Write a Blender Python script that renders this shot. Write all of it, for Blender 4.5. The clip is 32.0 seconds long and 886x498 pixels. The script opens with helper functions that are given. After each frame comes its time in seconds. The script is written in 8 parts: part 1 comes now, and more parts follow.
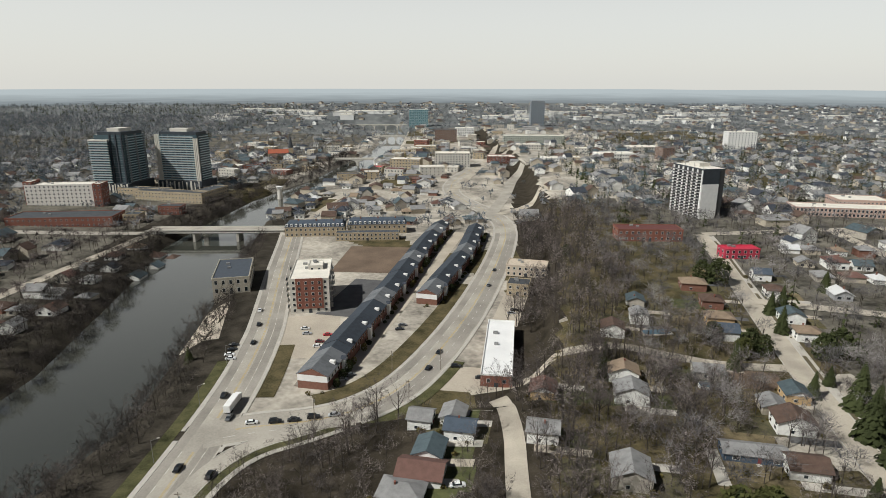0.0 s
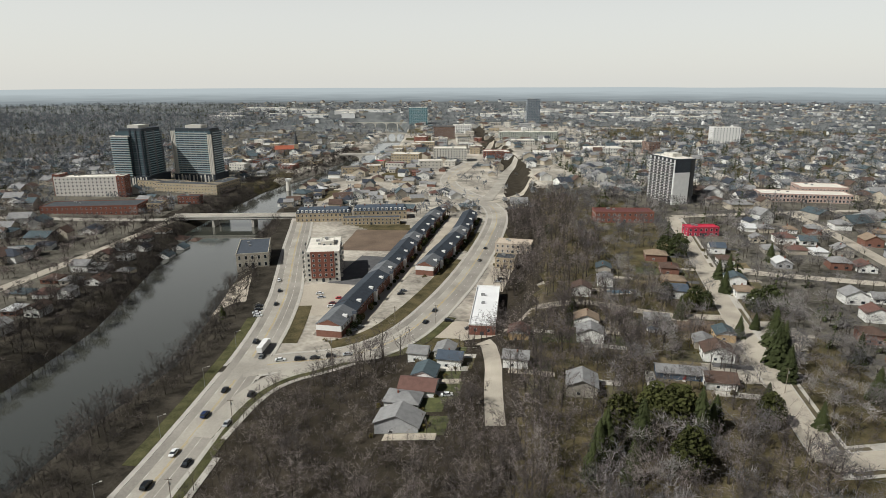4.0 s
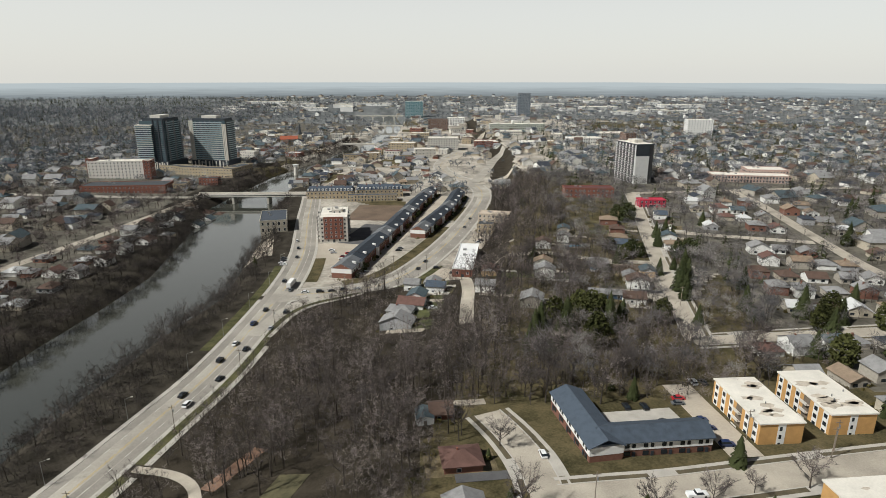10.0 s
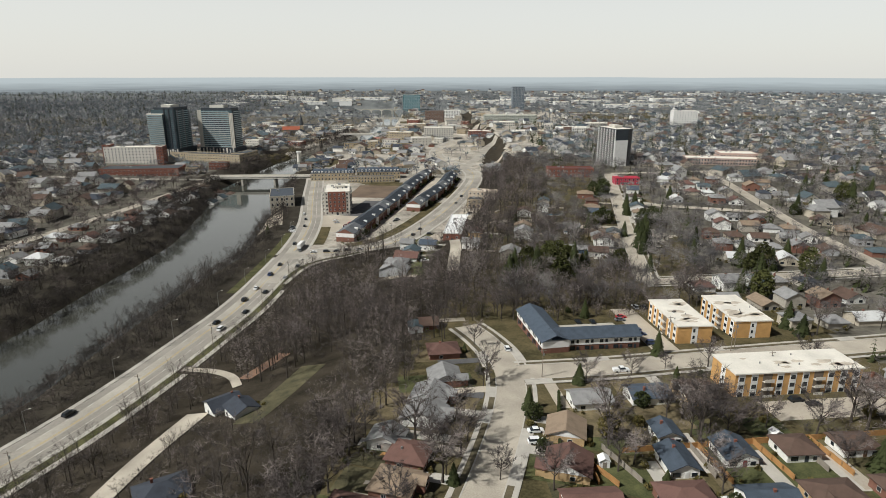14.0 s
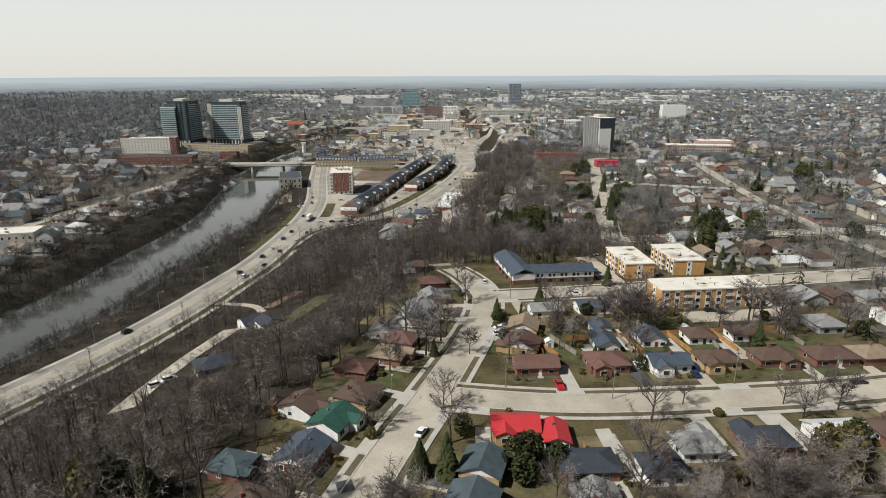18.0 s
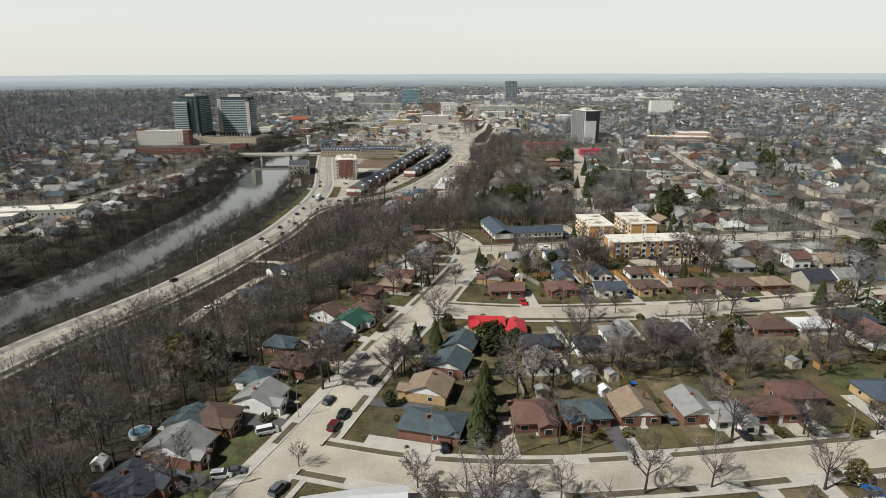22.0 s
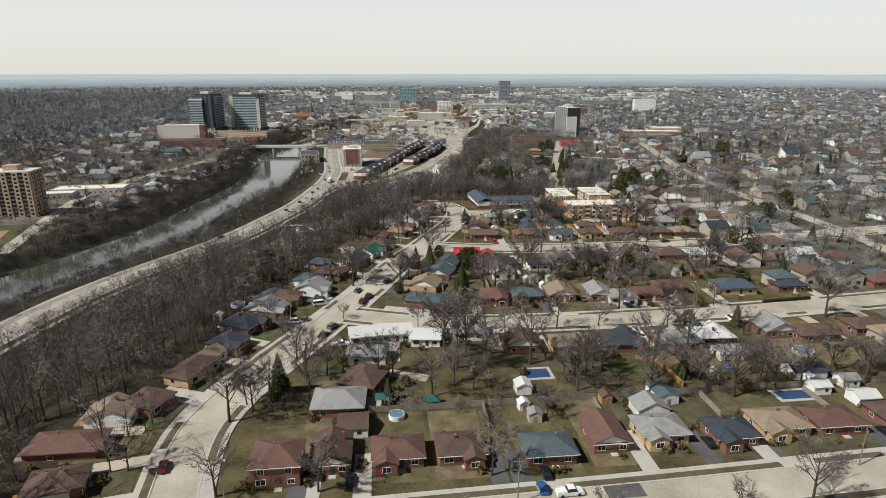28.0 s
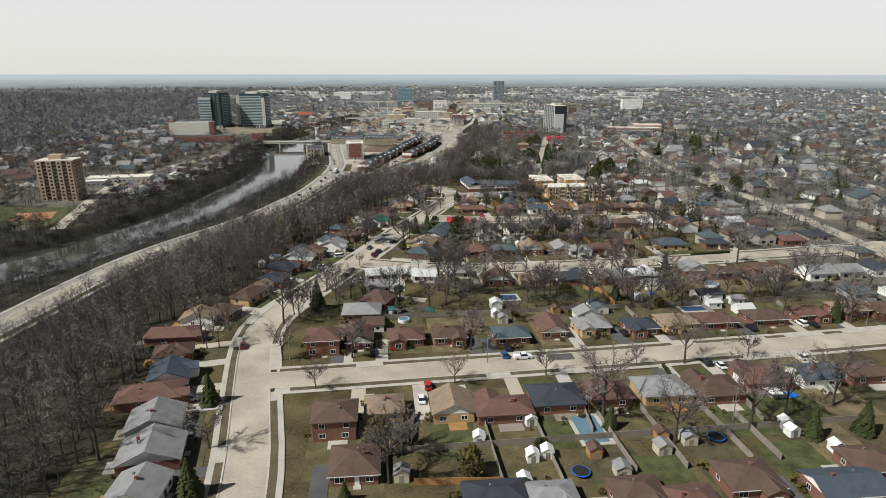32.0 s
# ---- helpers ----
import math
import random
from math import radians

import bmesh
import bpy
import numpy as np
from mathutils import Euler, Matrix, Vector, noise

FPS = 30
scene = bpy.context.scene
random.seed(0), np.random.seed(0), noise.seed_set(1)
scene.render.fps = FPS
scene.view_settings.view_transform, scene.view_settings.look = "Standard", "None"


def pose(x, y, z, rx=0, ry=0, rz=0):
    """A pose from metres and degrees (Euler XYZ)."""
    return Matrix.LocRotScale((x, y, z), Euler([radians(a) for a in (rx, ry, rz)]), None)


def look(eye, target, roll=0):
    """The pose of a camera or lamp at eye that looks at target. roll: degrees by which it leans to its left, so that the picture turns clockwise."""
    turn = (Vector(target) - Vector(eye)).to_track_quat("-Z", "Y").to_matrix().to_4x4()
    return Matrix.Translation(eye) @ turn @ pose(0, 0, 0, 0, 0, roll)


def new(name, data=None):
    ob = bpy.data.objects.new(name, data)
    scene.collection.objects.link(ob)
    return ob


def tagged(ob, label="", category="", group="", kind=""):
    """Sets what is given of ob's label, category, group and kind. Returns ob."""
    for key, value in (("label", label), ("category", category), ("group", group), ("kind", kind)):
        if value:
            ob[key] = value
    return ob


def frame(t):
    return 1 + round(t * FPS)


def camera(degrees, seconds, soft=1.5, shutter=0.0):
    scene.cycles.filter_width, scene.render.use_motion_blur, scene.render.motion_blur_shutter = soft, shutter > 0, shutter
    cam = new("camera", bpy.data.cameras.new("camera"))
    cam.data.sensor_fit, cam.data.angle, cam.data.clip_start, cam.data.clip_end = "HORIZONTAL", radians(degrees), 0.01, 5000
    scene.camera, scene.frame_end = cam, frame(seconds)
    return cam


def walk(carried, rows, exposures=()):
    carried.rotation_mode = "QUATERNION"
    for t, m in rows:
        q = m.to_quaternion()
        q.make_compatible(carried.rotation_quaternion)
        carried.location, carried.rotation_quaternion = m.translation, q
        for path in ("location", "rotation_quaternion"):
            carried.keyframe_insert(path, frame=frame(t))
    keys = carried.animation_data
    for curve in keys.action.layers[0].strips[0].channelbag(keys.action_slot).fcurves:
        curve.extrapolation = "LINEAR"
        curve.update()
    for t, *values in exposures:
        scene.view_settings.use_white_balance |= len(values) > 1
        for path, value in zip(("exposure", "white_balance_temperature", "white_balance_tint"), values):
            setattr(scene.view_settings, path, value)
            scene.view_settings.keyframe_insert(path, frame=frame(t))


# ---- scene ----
cam = camera(73.74, 32.0, soft=0.55)
PATH = [
    (0.0, (-18.47, 453.71, 101.21), (-15.80, 549.97, 74.27), 0.09),
    (0.5, (-18.31, 447.58, 101.10), (-15.65, 543.88, 74.28), 0.19),
    (1.0, (-18.15, 441.44, 100.99), (-15.51, 537.74, 74.17), 0.24),
    (1.5, (-17.97, 435.28, 100.89), (-15.36, 531.56, 74.00), 0.23),
    (2.0, (-17.79, 429.08, 100.82), (-15.18, 525.34, 73.87), 0.16),
    (2.5, (-17.58, 422.84, 100.78), (-14.98, 519.09, 73.80), 0.08),
    (3.0, (-17.34, 416.54, 100.78), (-14.74, 512.79, 73.77), -0.01),
    (3.5, (-17.07, 410.17, 100.82), (-14.47, 506.39, 73.74), -0.08),
    (5.5, (-15.69, 383.89, 101.49), (-13.13, 480.10, 74.35), -0.18),
    (6.0, (-15.32, 377.17, 101.70), (-12.77, 473.36, 74.51), -0.16),
    (6.5, (-14.98, 370.41, 101.88), (-12.43, 466.60, 74.65), -0.13),
    (7.0, (-14.69, 363.63, 102.00), (-12.10, 459.83, 74.79), -0.11),
    (7.5, (-14.45, 356.85, 102.05), (-11.84, 453.04, 74.82), -0.09),
    (8.0, (-14.30, 350.09, 102.01), (-11.64, 446.28, 74.82), -0.09),
    (8.5, (-14.23, 343.34, 101.85), (-11.48, 439.53, 74.64), -0.07),
    (8.6, (-14.23, 342.00, 101.79), (-11.48, 438.19, 74.58), -0.07),
    (9.0, (-14.22, 336.63, 101.57), (-11.37, 432.53, 73.39), -0.06),
    (9.5, (-14.25, 329.94, 101.19), (-11.22, 425.88, 73.13), 0.01),
    (10.0, (-14.28, 323.29, 100.70), (-11.07, 419.27, 72.83), 0.02),
    (10.5, (-14.28, 316.67, 100.12), (-10.86, 412.67, 72.34), -0.05),
    (11.0, (-14.22, 310.09, 99.44), (-10.68, 406.10, 71.71), -0.15),
    (11.5, (-14.07, 303.54, 98.69), (-10.47, 399.53, 70.90), -0.22),
    (12.0, (-13.79, 297.03, 97.85), (-10.15, 392.98, 69.90), -0.20),
    (12.5, (-13.38, 290.56, 96.94), (-9.76, 386.48, 68.89), -0.14),
    (13.0, (-12.84, 284.13, 95.97), (-9.25, 380.00, 67.75), -0.06),
    (13.5, (-12.22, 277.72, 94.95), (-8.68, 373.57, 66.66), -0.01),
    (14.0, (-11.53, 271.34, 93.90), (-8.04, 367.16, 65.51), 0.01),
    (14.5, (-10.83, 264.96, 92.83), (-7.40, 360.78, 64.40), 0.01),
    (16.5, (-8.44, 239.48, 88.53), (-5.25, 335.34, 60.21), -0.08),
    (17.0, (-8.06, 233.08, 87.53), (-4.86, 328.94, 59.25), -0.12),
    (17.5, (-7.76, 226.63, 86.58), (-4.53, 322.51, 58.33), -0.18),
    (18.0, (-7.52, 220.14, 85.69), (-4.25, 316.00, 57.39), -0.18),
    (18.5, (-7.33, 213.59, 84.90), (-4.01, 309.42, 56.52), -0.15),
    (19.0, (-7.18, 206.97, 84.20), (-3.82, 302.75, 55.67), -0.12),
    (19.5, (-7.05, 200.26, 83.61), (-3.65, 296.01, 54.98), -0.11),
    (20.0, (-6.93, 193.46, 83.16), (-3.51, 289.17, 54.41), -0.15),
    (20.5, (-6.80, 186.55, 82.83), (-3.36, 282.31, 54.21), -0.20),
    (21.0, (-6.67, 179.57, 82.63), (-3.21, 275.34, 54.07), -0.23),
    (21.5, (-6.55, 172.54, 82.53), (-3.09, 268.34, 54.06), -0.23),
    (22.0, (-6.43, 165.50, 82.49), (-3.02, 261.30, 54.00), -0.17),
    (22.5, (-6.34, 158.48, 82.51), (-2.91, 254.28, 54.04), -0.13),
    (23.0, (-6.27, 151.51, 82.55), (-2.79, 247.29, 54.03), -0.12),
    (23.5, (-6.23, 144.61, 82.60), (-2.67, 240.40, 54.08), -0.13),
    (24.0, (-6.23, 137.83, 82.63), (-2.60, 233.60, 54.06), -0.11),
    (24.5, (-6.27, 131.19, 82.62), (-2.63, 226.94, 54.04), -0.07),
    (25.0, (-6.35, 124.64, 82.58), (-2.64, 220.38, 53.95), -0.02),
    (25.5, (-6.46, 118.15, 82.51), (-2.68, 213.90, 53.90), 0.00),
    (27.5, (-7.13, 91.95, 82.13), (-3.22, 187.71, 53.57), -0.01),
    (28.0, (-7.33, 85.13, 82.05), (-3.36, 180.91, 53.57), 0.00),
    (28.5, (-7.53, 78.13, 81.98), (-3.49, 173.91, 53.55), 0.01),
    (29.0, (-7.74, 70.95, 81.94), (-3.61, 166.75, 53.56), -0.00),
    (29.5, (-7.94, 63.63, 81.91), (-3.73, 159.41, 53.46), -0.01),
    (30.0, (-8.15, 56.19, 81.89), (-3.86, 151.96, 53.43), -0.01),
    (30.5, (-8.36, 48.66, 81.88), (-4.00, 144.42, 53.40), -0.00),
    (31.0, (-8.56, 41.05, 81.88), (-4.12, 136.81, 53.43), -0.00),
    (31.5, (-8.77, 33.39, 81.89), (-4.25, 129.15, 53.44), 0.02),
    (32.0, (-8.98, 25.71, 81.90), (-4.42, 121.48, 53.48), 0.03),
]
walk(cam, [(t, look(eye, to, roll)) for t, eye, to, roll in PATH], [(0, -0.06, 6200, 8), (12, -0.02, 6200, 8), (20, 0.03, 6200, 8), (32, 0.04, 6200, 8)])

# ---- world, sun, exposure ----
SUN_AZ, SUN_EL = 246.0, 47.0      # compass degrees from +y towards +x, and height
world = bpy.data.worlds.new("daylight")
scene.world = world
world.use_nodes = True
wn = world.node_tree
sky = wn.nodes.new("ShaderNodeTexSky")
sky.sky_type, sky.sun_disc = "NISHITA", False
sky.sun_elevation, sky.sun_rotation = radians(SUN_EL), radians(SUN_AZ)
sky.air_density, sky.dust_density, sky.ozone_density, sky.altitude = 1.0, 2.0, 1.0, 300
clear_sky, haze, both = wn.nodes["Background"], wn.nodes.new("ShaderNodeBackground"), wn.nodes.new("ShaderNodeAddShader")
wn.links.new(sky.outputs[0], clear_sky.inputs[0])
clear_sky.inputs[1].default_value = 0.02
# pale spring haze that thickens evenly towards the horizon all round
way, split, fall = wn.nodes.new("ShaderNodeTexCoord"), wn.nodes.new("ShaderNodeSeparateXYZ"), wn.nodes.new("ShaderNodeMapRange")
wn.links.new(way.outputs["Generated"], split.inputs[0])
wn.links.new(split.outputs[2], fall.inputs[0])
fall.interpolation_type = "SMOOTHSTEP"
for i, v in ((1, 0.08), (2, 0.56), (3, 0.71), (4, 0.0)):
    fall.inputs[i].default_value = v
haze.inputs[0].default_value = (1.0, 0.955, 0.865, 1)
wn.links.new(fall.outputs[0], haze.inputs[1])
wn.links.new(clear_sky.outputs[0], both.inputs[0])
wn.links.new(haze.outputs[0], both.inputs[1])
wn.links.new(both.outputs[0], wn.nodes["World Output"].inputs[0])
sun = new("sun", bpy.data.lights.new("sun", "SUN"))
sun.data.energy, sun.data.angle, sun.data.color = 5.0, radians(0.6), (1.0, 0.965, 0.9)
sa, se = radians(SUN_AZ), radians(SUN_EL)
sun.matrix_world = look((math.sin(sa) * math.cos(se) * 500, math.cos(sa) * math.cos(se) * 500, math.sin(se) * 500), (0, 0, 0))

# ---- materials ----
MATS = {}


def mat(name, base, rough=0.8, vary=0.25, scale=0.6, fine=8.0, bump=0.1, metal=0.0, each=0.0, tint=None, spec=0.3, island=0.0):
    """A surface with broad stains, fine grain, some relief, and a change from object to object."""
    if name in MATS:
        return MATS[name]
    m = bpy.data.materials.new(name)
    MATS[name] = m
    m.use_nodes = True
    nt = m.node_tree
    b = nt.nodes["Principled BSDF"]
    b.inputs["Roughness"].default_value, b.inputs["Metallic"].default_value = rough, metal
    b.inputs["Specular IOR Level"].default_value = spec
    geo = nt.nodes.new("ShaderNodeNewGeometry")
    n1, n2 = nt.nodes.new("ShaderNodeTexNoise"), nt.nodes.new("ShaderNodeTexNoise")
    n1.inputs["Scale"].default_value, n1.inputs["Detail"].default_value = scale, 5
    n2.inputs["Scale"].default_value, n2.inputs["Detail"].default_value = fine, 2
    for n in (n1, n2):
        nt.links.new(geo.outputs["Position"], n.inputs["Vector"])
    add = nt.nodes.new("ShaderNodeMath")
    add.operation = "ADD"
    half = nt.nodes.new("ShaderNodeMath")
    half.operation = "MULTIPLY"
    half.inputs[1].default_value = 0.45
    nt.links.new(n2.outputs[0], half.inputs[0])
    nt.links.new(n1.outputs[0], add.inputs[0])
    nt.links.new(half.outputs[0], add.inputs[1])
    last = add
    if each:
        info = nt.nodes.new("ShaderNodeObjectInfo")
        mul = nt.nodes.new("ShaderNodeMath")
        mul.operation = "MULTIPLY_ADD"
        mul.inputs[1].default_value = each
        nt.links.new(info.outputs["Random"], mul.inputs[0])
        nt.links.new(add.outputs[0], mul.inputs[2])
        last = mul
    if island:
        isl = nt.nodes.new("ShaderNodeMath")
        isl.operation = "MULTIPLY_ADD"
        isl.inputs[1].default_value = island
        nt.links.new(geo.outputs["Random Per Island"], isl.inputs[0])
        nt.links.new(last.outputs[0], isl.inputs[2])
        last, each = isl, each + island
    ramp = nt.nodes.new("ShaderNodeValToRGB")
    lo = [c * (1 - vary) for c in base]
    hi = [min(1, c * (1 + vary)) for c in (tint or base)]
    e = ramp.color_ramp.elements
    e[0].position, e[1].position = 0.38, 1.02 + each
    e[0].color, e[1].color = (*lo, 1), (*hi, 1)
    nt.links.new(last.outputs[0], ramp.inputs[0])
    nt.links.new(ramp.outputs[0], b.inputs["Base Color"])
    if bump:
        bp = nt.nodes.new("ShaderNodeBump")
        bp.inputs["Strength"].default_value, bp.inputs["Distance"].default_value = bump, 0.1
        nt.links.new(n2.outputs[0], bp.inputs["Height"])
        nt.links.new(bp.outputs[0], b.inputs["Normal"])
    return m


ROOF = {"br": (0.085, 0.055, 0.042), "rb": (0.112, 0.062, 0.05), "tan": (0.2, 0.15, 0.105), "gr": (0.2, 0.196, 0.19), "dk": (0.035, 0.04, 0.05),
        "te": (0.062, 0.082, 0.09), "sl": (0.052, 0.066, 0.085), "wh": (0.5, 0.5, 0.485), "red": (0.42, 0.035, 0.04), "grn": (0.025, 0.075, 0.055)}
WALL = {"bk": (0.175, 0.085, 0.06), "yb": (0.41, 0.285, 0.15), "ws": (0.66, 0.65, 0.61), "bs": (0.42, 0.37, 0.29), "st": (0.34, 0.31, 0.26), "gb": (0.3, 0.3, 0.3), "bl": (0.05, 0.075, 0.11)}
ROOFNAME = {"br": "brown", "rb": "red-brown", "tan": "tan", "gr": "grey", "dk": "dark navy", "te": "grey-green", "sl": "slate-blue", "wh": "white", "red": "bright red metal", "grn": "dark green"}
WALLNAME = {"bk": "red brick", "yb": "yellow brick", "ws": "white-sided", "bs": "beige", "st": "stone", "gb": "grey", "bl": "dark blue"}


def roof_mat(k):
    return mat("roof_" + k, ROOF[k], 0.9 if k != "red" else 0.5, 0.3 if k not in ("wh", "red") else 0.1, 0.5, 5.0, 0.25, 0, 0.25)


def wall_mat(k):
    return mat("wall_" + k, WALL[k], 0.85, 0.2, 0.9, 9.0, 0.15, 0, 0.2)


GRASS = mat("lawn", (0.026, 0.032, 0.011), 0.95, 0.5, 0.11, 1.3, 0.4, tint=(0.1, 0.08, 0.042), spec=0.1)
LAWNS = [mat("lawn_green", (0.032, 0.042, 0.013), 0.95, 0.45, 0.3, 2.5, 0.4, tint=(0.078, 0.08, 0.032)), mat("lawn_olive", (0.05, 0.05, 0.02), 0.95, 0.45, 0.25, 2.5, 0.4, tint=(0.11, 0.092, 0.045)),
         mat("lawn_straw", (0.08, 0.066, 0.034), 0.95, 0.45, 0.25, 2.5, 0.4, tint=(0.15, 0.118, 0.066)), mat("lawn_moss", (0.036, 0.036, 0.018), 0.95, 0.5, 0.25, 2.5, 0.4, tint=(0.085, 0.075, 0.04))]
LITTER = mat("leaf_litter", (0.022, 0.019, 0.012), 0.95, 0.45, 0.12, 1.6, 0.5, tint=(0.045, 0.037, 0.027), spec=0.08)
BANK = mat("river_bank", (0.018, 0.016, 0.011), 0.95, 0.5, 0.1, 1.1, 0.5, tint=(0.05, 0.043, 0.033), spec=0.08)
TOWN = mat("town_ground", (0.12, 0.106, 0.085), 0.95, 0.6, 0.035, 0.35, 0.2, tint=(0.36, 0.325, 0.27))
# far ground: blue-grey of distance haze is tinted into the colour
HAZED_FARLAND = mat("hazed_far_land", (0.045, 0.054, 0.06), 0.95, 0.6, 0.006, 0.05, 0.0, tint=(0.13, 0.135, 0.13))
GARDENS = mat("far_gardens", (0.045, 0.042, 0.03), 0.95, 0.5, 0.045, 0.4, 0.2, tint=(0.13, 0.118, 0.096), spec=0.1)
ASPHALT = mat("asphalt", (0.31, 0.274, 0.222), 0.9, 0.2, 0.08, 2.5, 0.15, tint=(0.43, 0.382, 0.308))
ASPHALT_OLD = mat("asphalt_road", (0.285, 0.26, 0.22), 0.9, 0.2, 0.06, 1.5, 0.15, tint=(0.38, 0.348, 0.294))
TARMAC = mat("dark_tarmac", (0.09, 0.088, 0.088), 0.9, 0.3, 0.2, 3.0, 0.15)
CONCRETE = mat("concrete", (0.42, 0.39, 0.34), 0.9, 0.18, 0.3, 5.0, 0.15)
KERB = mat("kerb_concrete", (0.45, 0.42, 0.37), 0.9, 0.15, 0.6, 6.0, 0.1)
SOIL = mat("verge_soil", (0.10, 0.083, 0.05), 0.95, 0.4, 0.3, 3.0, 0.4)
PAINT = mat("road_paint", (0.62, 0.6, 0.55), 0.8, 0.15, 1.0, 6.0, 0)
GRAVEL = mat("gravel_lot", (0.4, 0.35, 0.28), 0.95, 0.25, 0.05, 1.5, 0.3)
BARK = mat("bark", (0.055, 0.046, 0.038), 0.95, 0.35, 0.5, 4.0, 0, 0, 0.4, spec=0.1)


def twig_mat(name, tones, cell):
    """Bare twigs: one tone for each crown (cells of about a crown's width), finer change from sliver to sliver."""
    m = bpy.data.materials.new(name)
    m.use_nodes = True
    nt = m.node_tree
    b = nt.nodes["Principled BSDF"]
    b.inputs["Roughness"].default_value, b.inputs["Specular IOR Level"].default_value = 0.95, 0.08
    geo, vor, sep, add, ramp = [nt.nodes.new(k) for k in ("ShaderNodeNewGeometry", "ShaderNodeTexVoronoi", "ShaderNodeSeparateColor", "ShaderNodeMath", "ShaderNodeValToRGB")]
    vor.voronoi_dimensions = "2D"
    vor.inputs["Scale"].default_value = 1.0 / cell
    nt.links.new(geo.outputs["Position"], vor.inputs["Vector"])
    nt.links.new(vor.outputs["Color"], sep.inputs[0])
    add.operation = "MULTIPLY_ADD"
    add.inputs[1].default_value = 0.35
    nt.links.new(geo.outputs["Random Per Island"], add.inputs[0])
    nt.links.new(sep.outputs[0], add.inputs[2])
    e = ramp.color_ramp.elements
    e[0].position, e[1].position = 0.0, 1.35
    e[0].color, e[1].color = (*tones[0], 1), (*tones[-1], 1)
    for i, c in enumerate(tones[1:-1]):
        q = e.new(1.35 * (i + 1) / (len(tones) - 1))
        q.color = (*c, 1)
    nt.links.new(add.outputs[0], ramp.inputs[0])
    nt.links.new(ramp.outputs[0], b.inputs["Base Color"])
    return m


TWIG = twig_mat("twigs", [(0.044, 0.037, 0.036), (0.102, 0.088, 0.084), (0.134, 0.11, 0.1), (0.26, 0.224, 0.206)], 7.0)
# darker copy of the twigs: shade of the dense bank is in its colour
SHADED_BANK_TWIG = twig_mat("shaded_bank_twigs", [(0.022, 0.02, 0.018), (0.045, 0.04, 0.037), (0.065, 0.055, 0.048), (0.12, 0.1, 0.09)], 9.0)
# twig copy for the middle distance, lightened as thin haze would
MID_HAZE_TWIG = twig_mat("hazed_mid_twigs", [(0.055, 0.053, 0.054), (0.12, 0.114, 0.114), (0.16, 0.14, 0.13), (0.27, 0.25, 0.24)], 9.0)
# paler, bluer twig copy with distance haze painted into its tones
FAR_HAZE_TWIG = twig_mat("hazed_far_twigs", [(0.075, 0.088, 0.1), (0.15, 0.163, 0.178), (0.19, 0.192, 0.197), (0.3, 0.3, 0.3)], 12.0)
TWIG_PALE = mat("pale_twigs", (0.24, 0.2, 0.17), 0.95, 0.25, 0.5, 2.0, 0)
TWIG_GOLD = mat("golden_buds", (0.35, 0.2, 0.05), 0.95, 0.3, 0.5, 2.0, 0)
NEEDLE = mat("needles", (0.012, 0.017, 0.008), 0.9, 0.5, 0.4, 3.0, 0, 0, 0.5, tint=(0.03, 0.035, 0.014), spec=0.08)
CEDAR = mat("cedar_leaf", (0.05, 0.045, 0.018), 0.9, 0.5, 0.4, 3.0, 0, 0, 0.5, tint=(0.085, 0.07, 0.025), spec=0.1)
PINE = mat("pine_needles", (0.012, 0.016, 0.007), 0.9, 0.5, 0.3, 2.0, 0, 0, 0.5, tint=(0.044, 0.046, 0.016), spec=0.08)
GLASS = mat("window_glass", (0.02, 0.025, 0.03), 0.12, 0.3, 0.4, 1.0, 0, spec=0.5)
TGLASS = mat("tower_glass", (0.06, 0.088, 0.1), 0.12, 0.3, 0.08, 0.5, 0, spec=0.6)
WHITE = mat("white_paint", (0.72, 0.71, 0.68), 0.7, 0.08, 0.4, 4.0, 0.03)
CREAM = mat("cream_concrete", (0.55, 0.52, 0.46), 0.8, 0.12, 0.2, 2.0, 0.05)
DARKWALL = mat("charcoal_panel", (0.035, 0.042, 0.05), 0.6, 0.25, 0.3, 3.0, 0.05)
STEEL = mat("galvanised_steel", (0.3, 0.3, 0.29), 0.55, 0.15, 1.0, 6.0, 0, 0.6)
WOODPOLE = mat("weathered_pole", (0.2, 0.165, 0.13), 0.9, 0.25, 1.0, 8.0, 0.1)
FENCE = mat("cedar_fence", (0.3, 0.16, 0.06), 0.9, 0.3, 0.4, 5.0, 0.1, 0, 0.3)
FENCE_GREY = mat("grey_fence", (0.2, 0.175, 0.145), 0.9, 0.3, 0.4, 5.0, 0.1, 0, 0.3)
RUBBER = mat("tyre_rubber", (0.02, 0.02, 0.02), 0.9, 0.2, 2.0, 8.0, 0)
POOL = mat("pool_water", (0.12, 0.2, 0.26), 0.15, 0.2, 0.5, 2.0, 0.1)
COVER = mat("pool_cover", (0.03, 0.06, 0.14), 0.7, 0.2, 0.5, 2.0, 0.1)
BLUE = mat("blue_tarp", (0.02, 0.14, 0.5), 0.6, 0.2, 0.5, 2.0, 0.1)
FLATROOF = mat("membrane_roof", (0.66, 0.62, 0.54), 0.9, 0.16, 0.16, 2.0, 0.05)
STAIN = mat("ponding_stain", (0.46, 0.4, 0.32), 0.9, 0.35, 0.4, 2.0, 0)


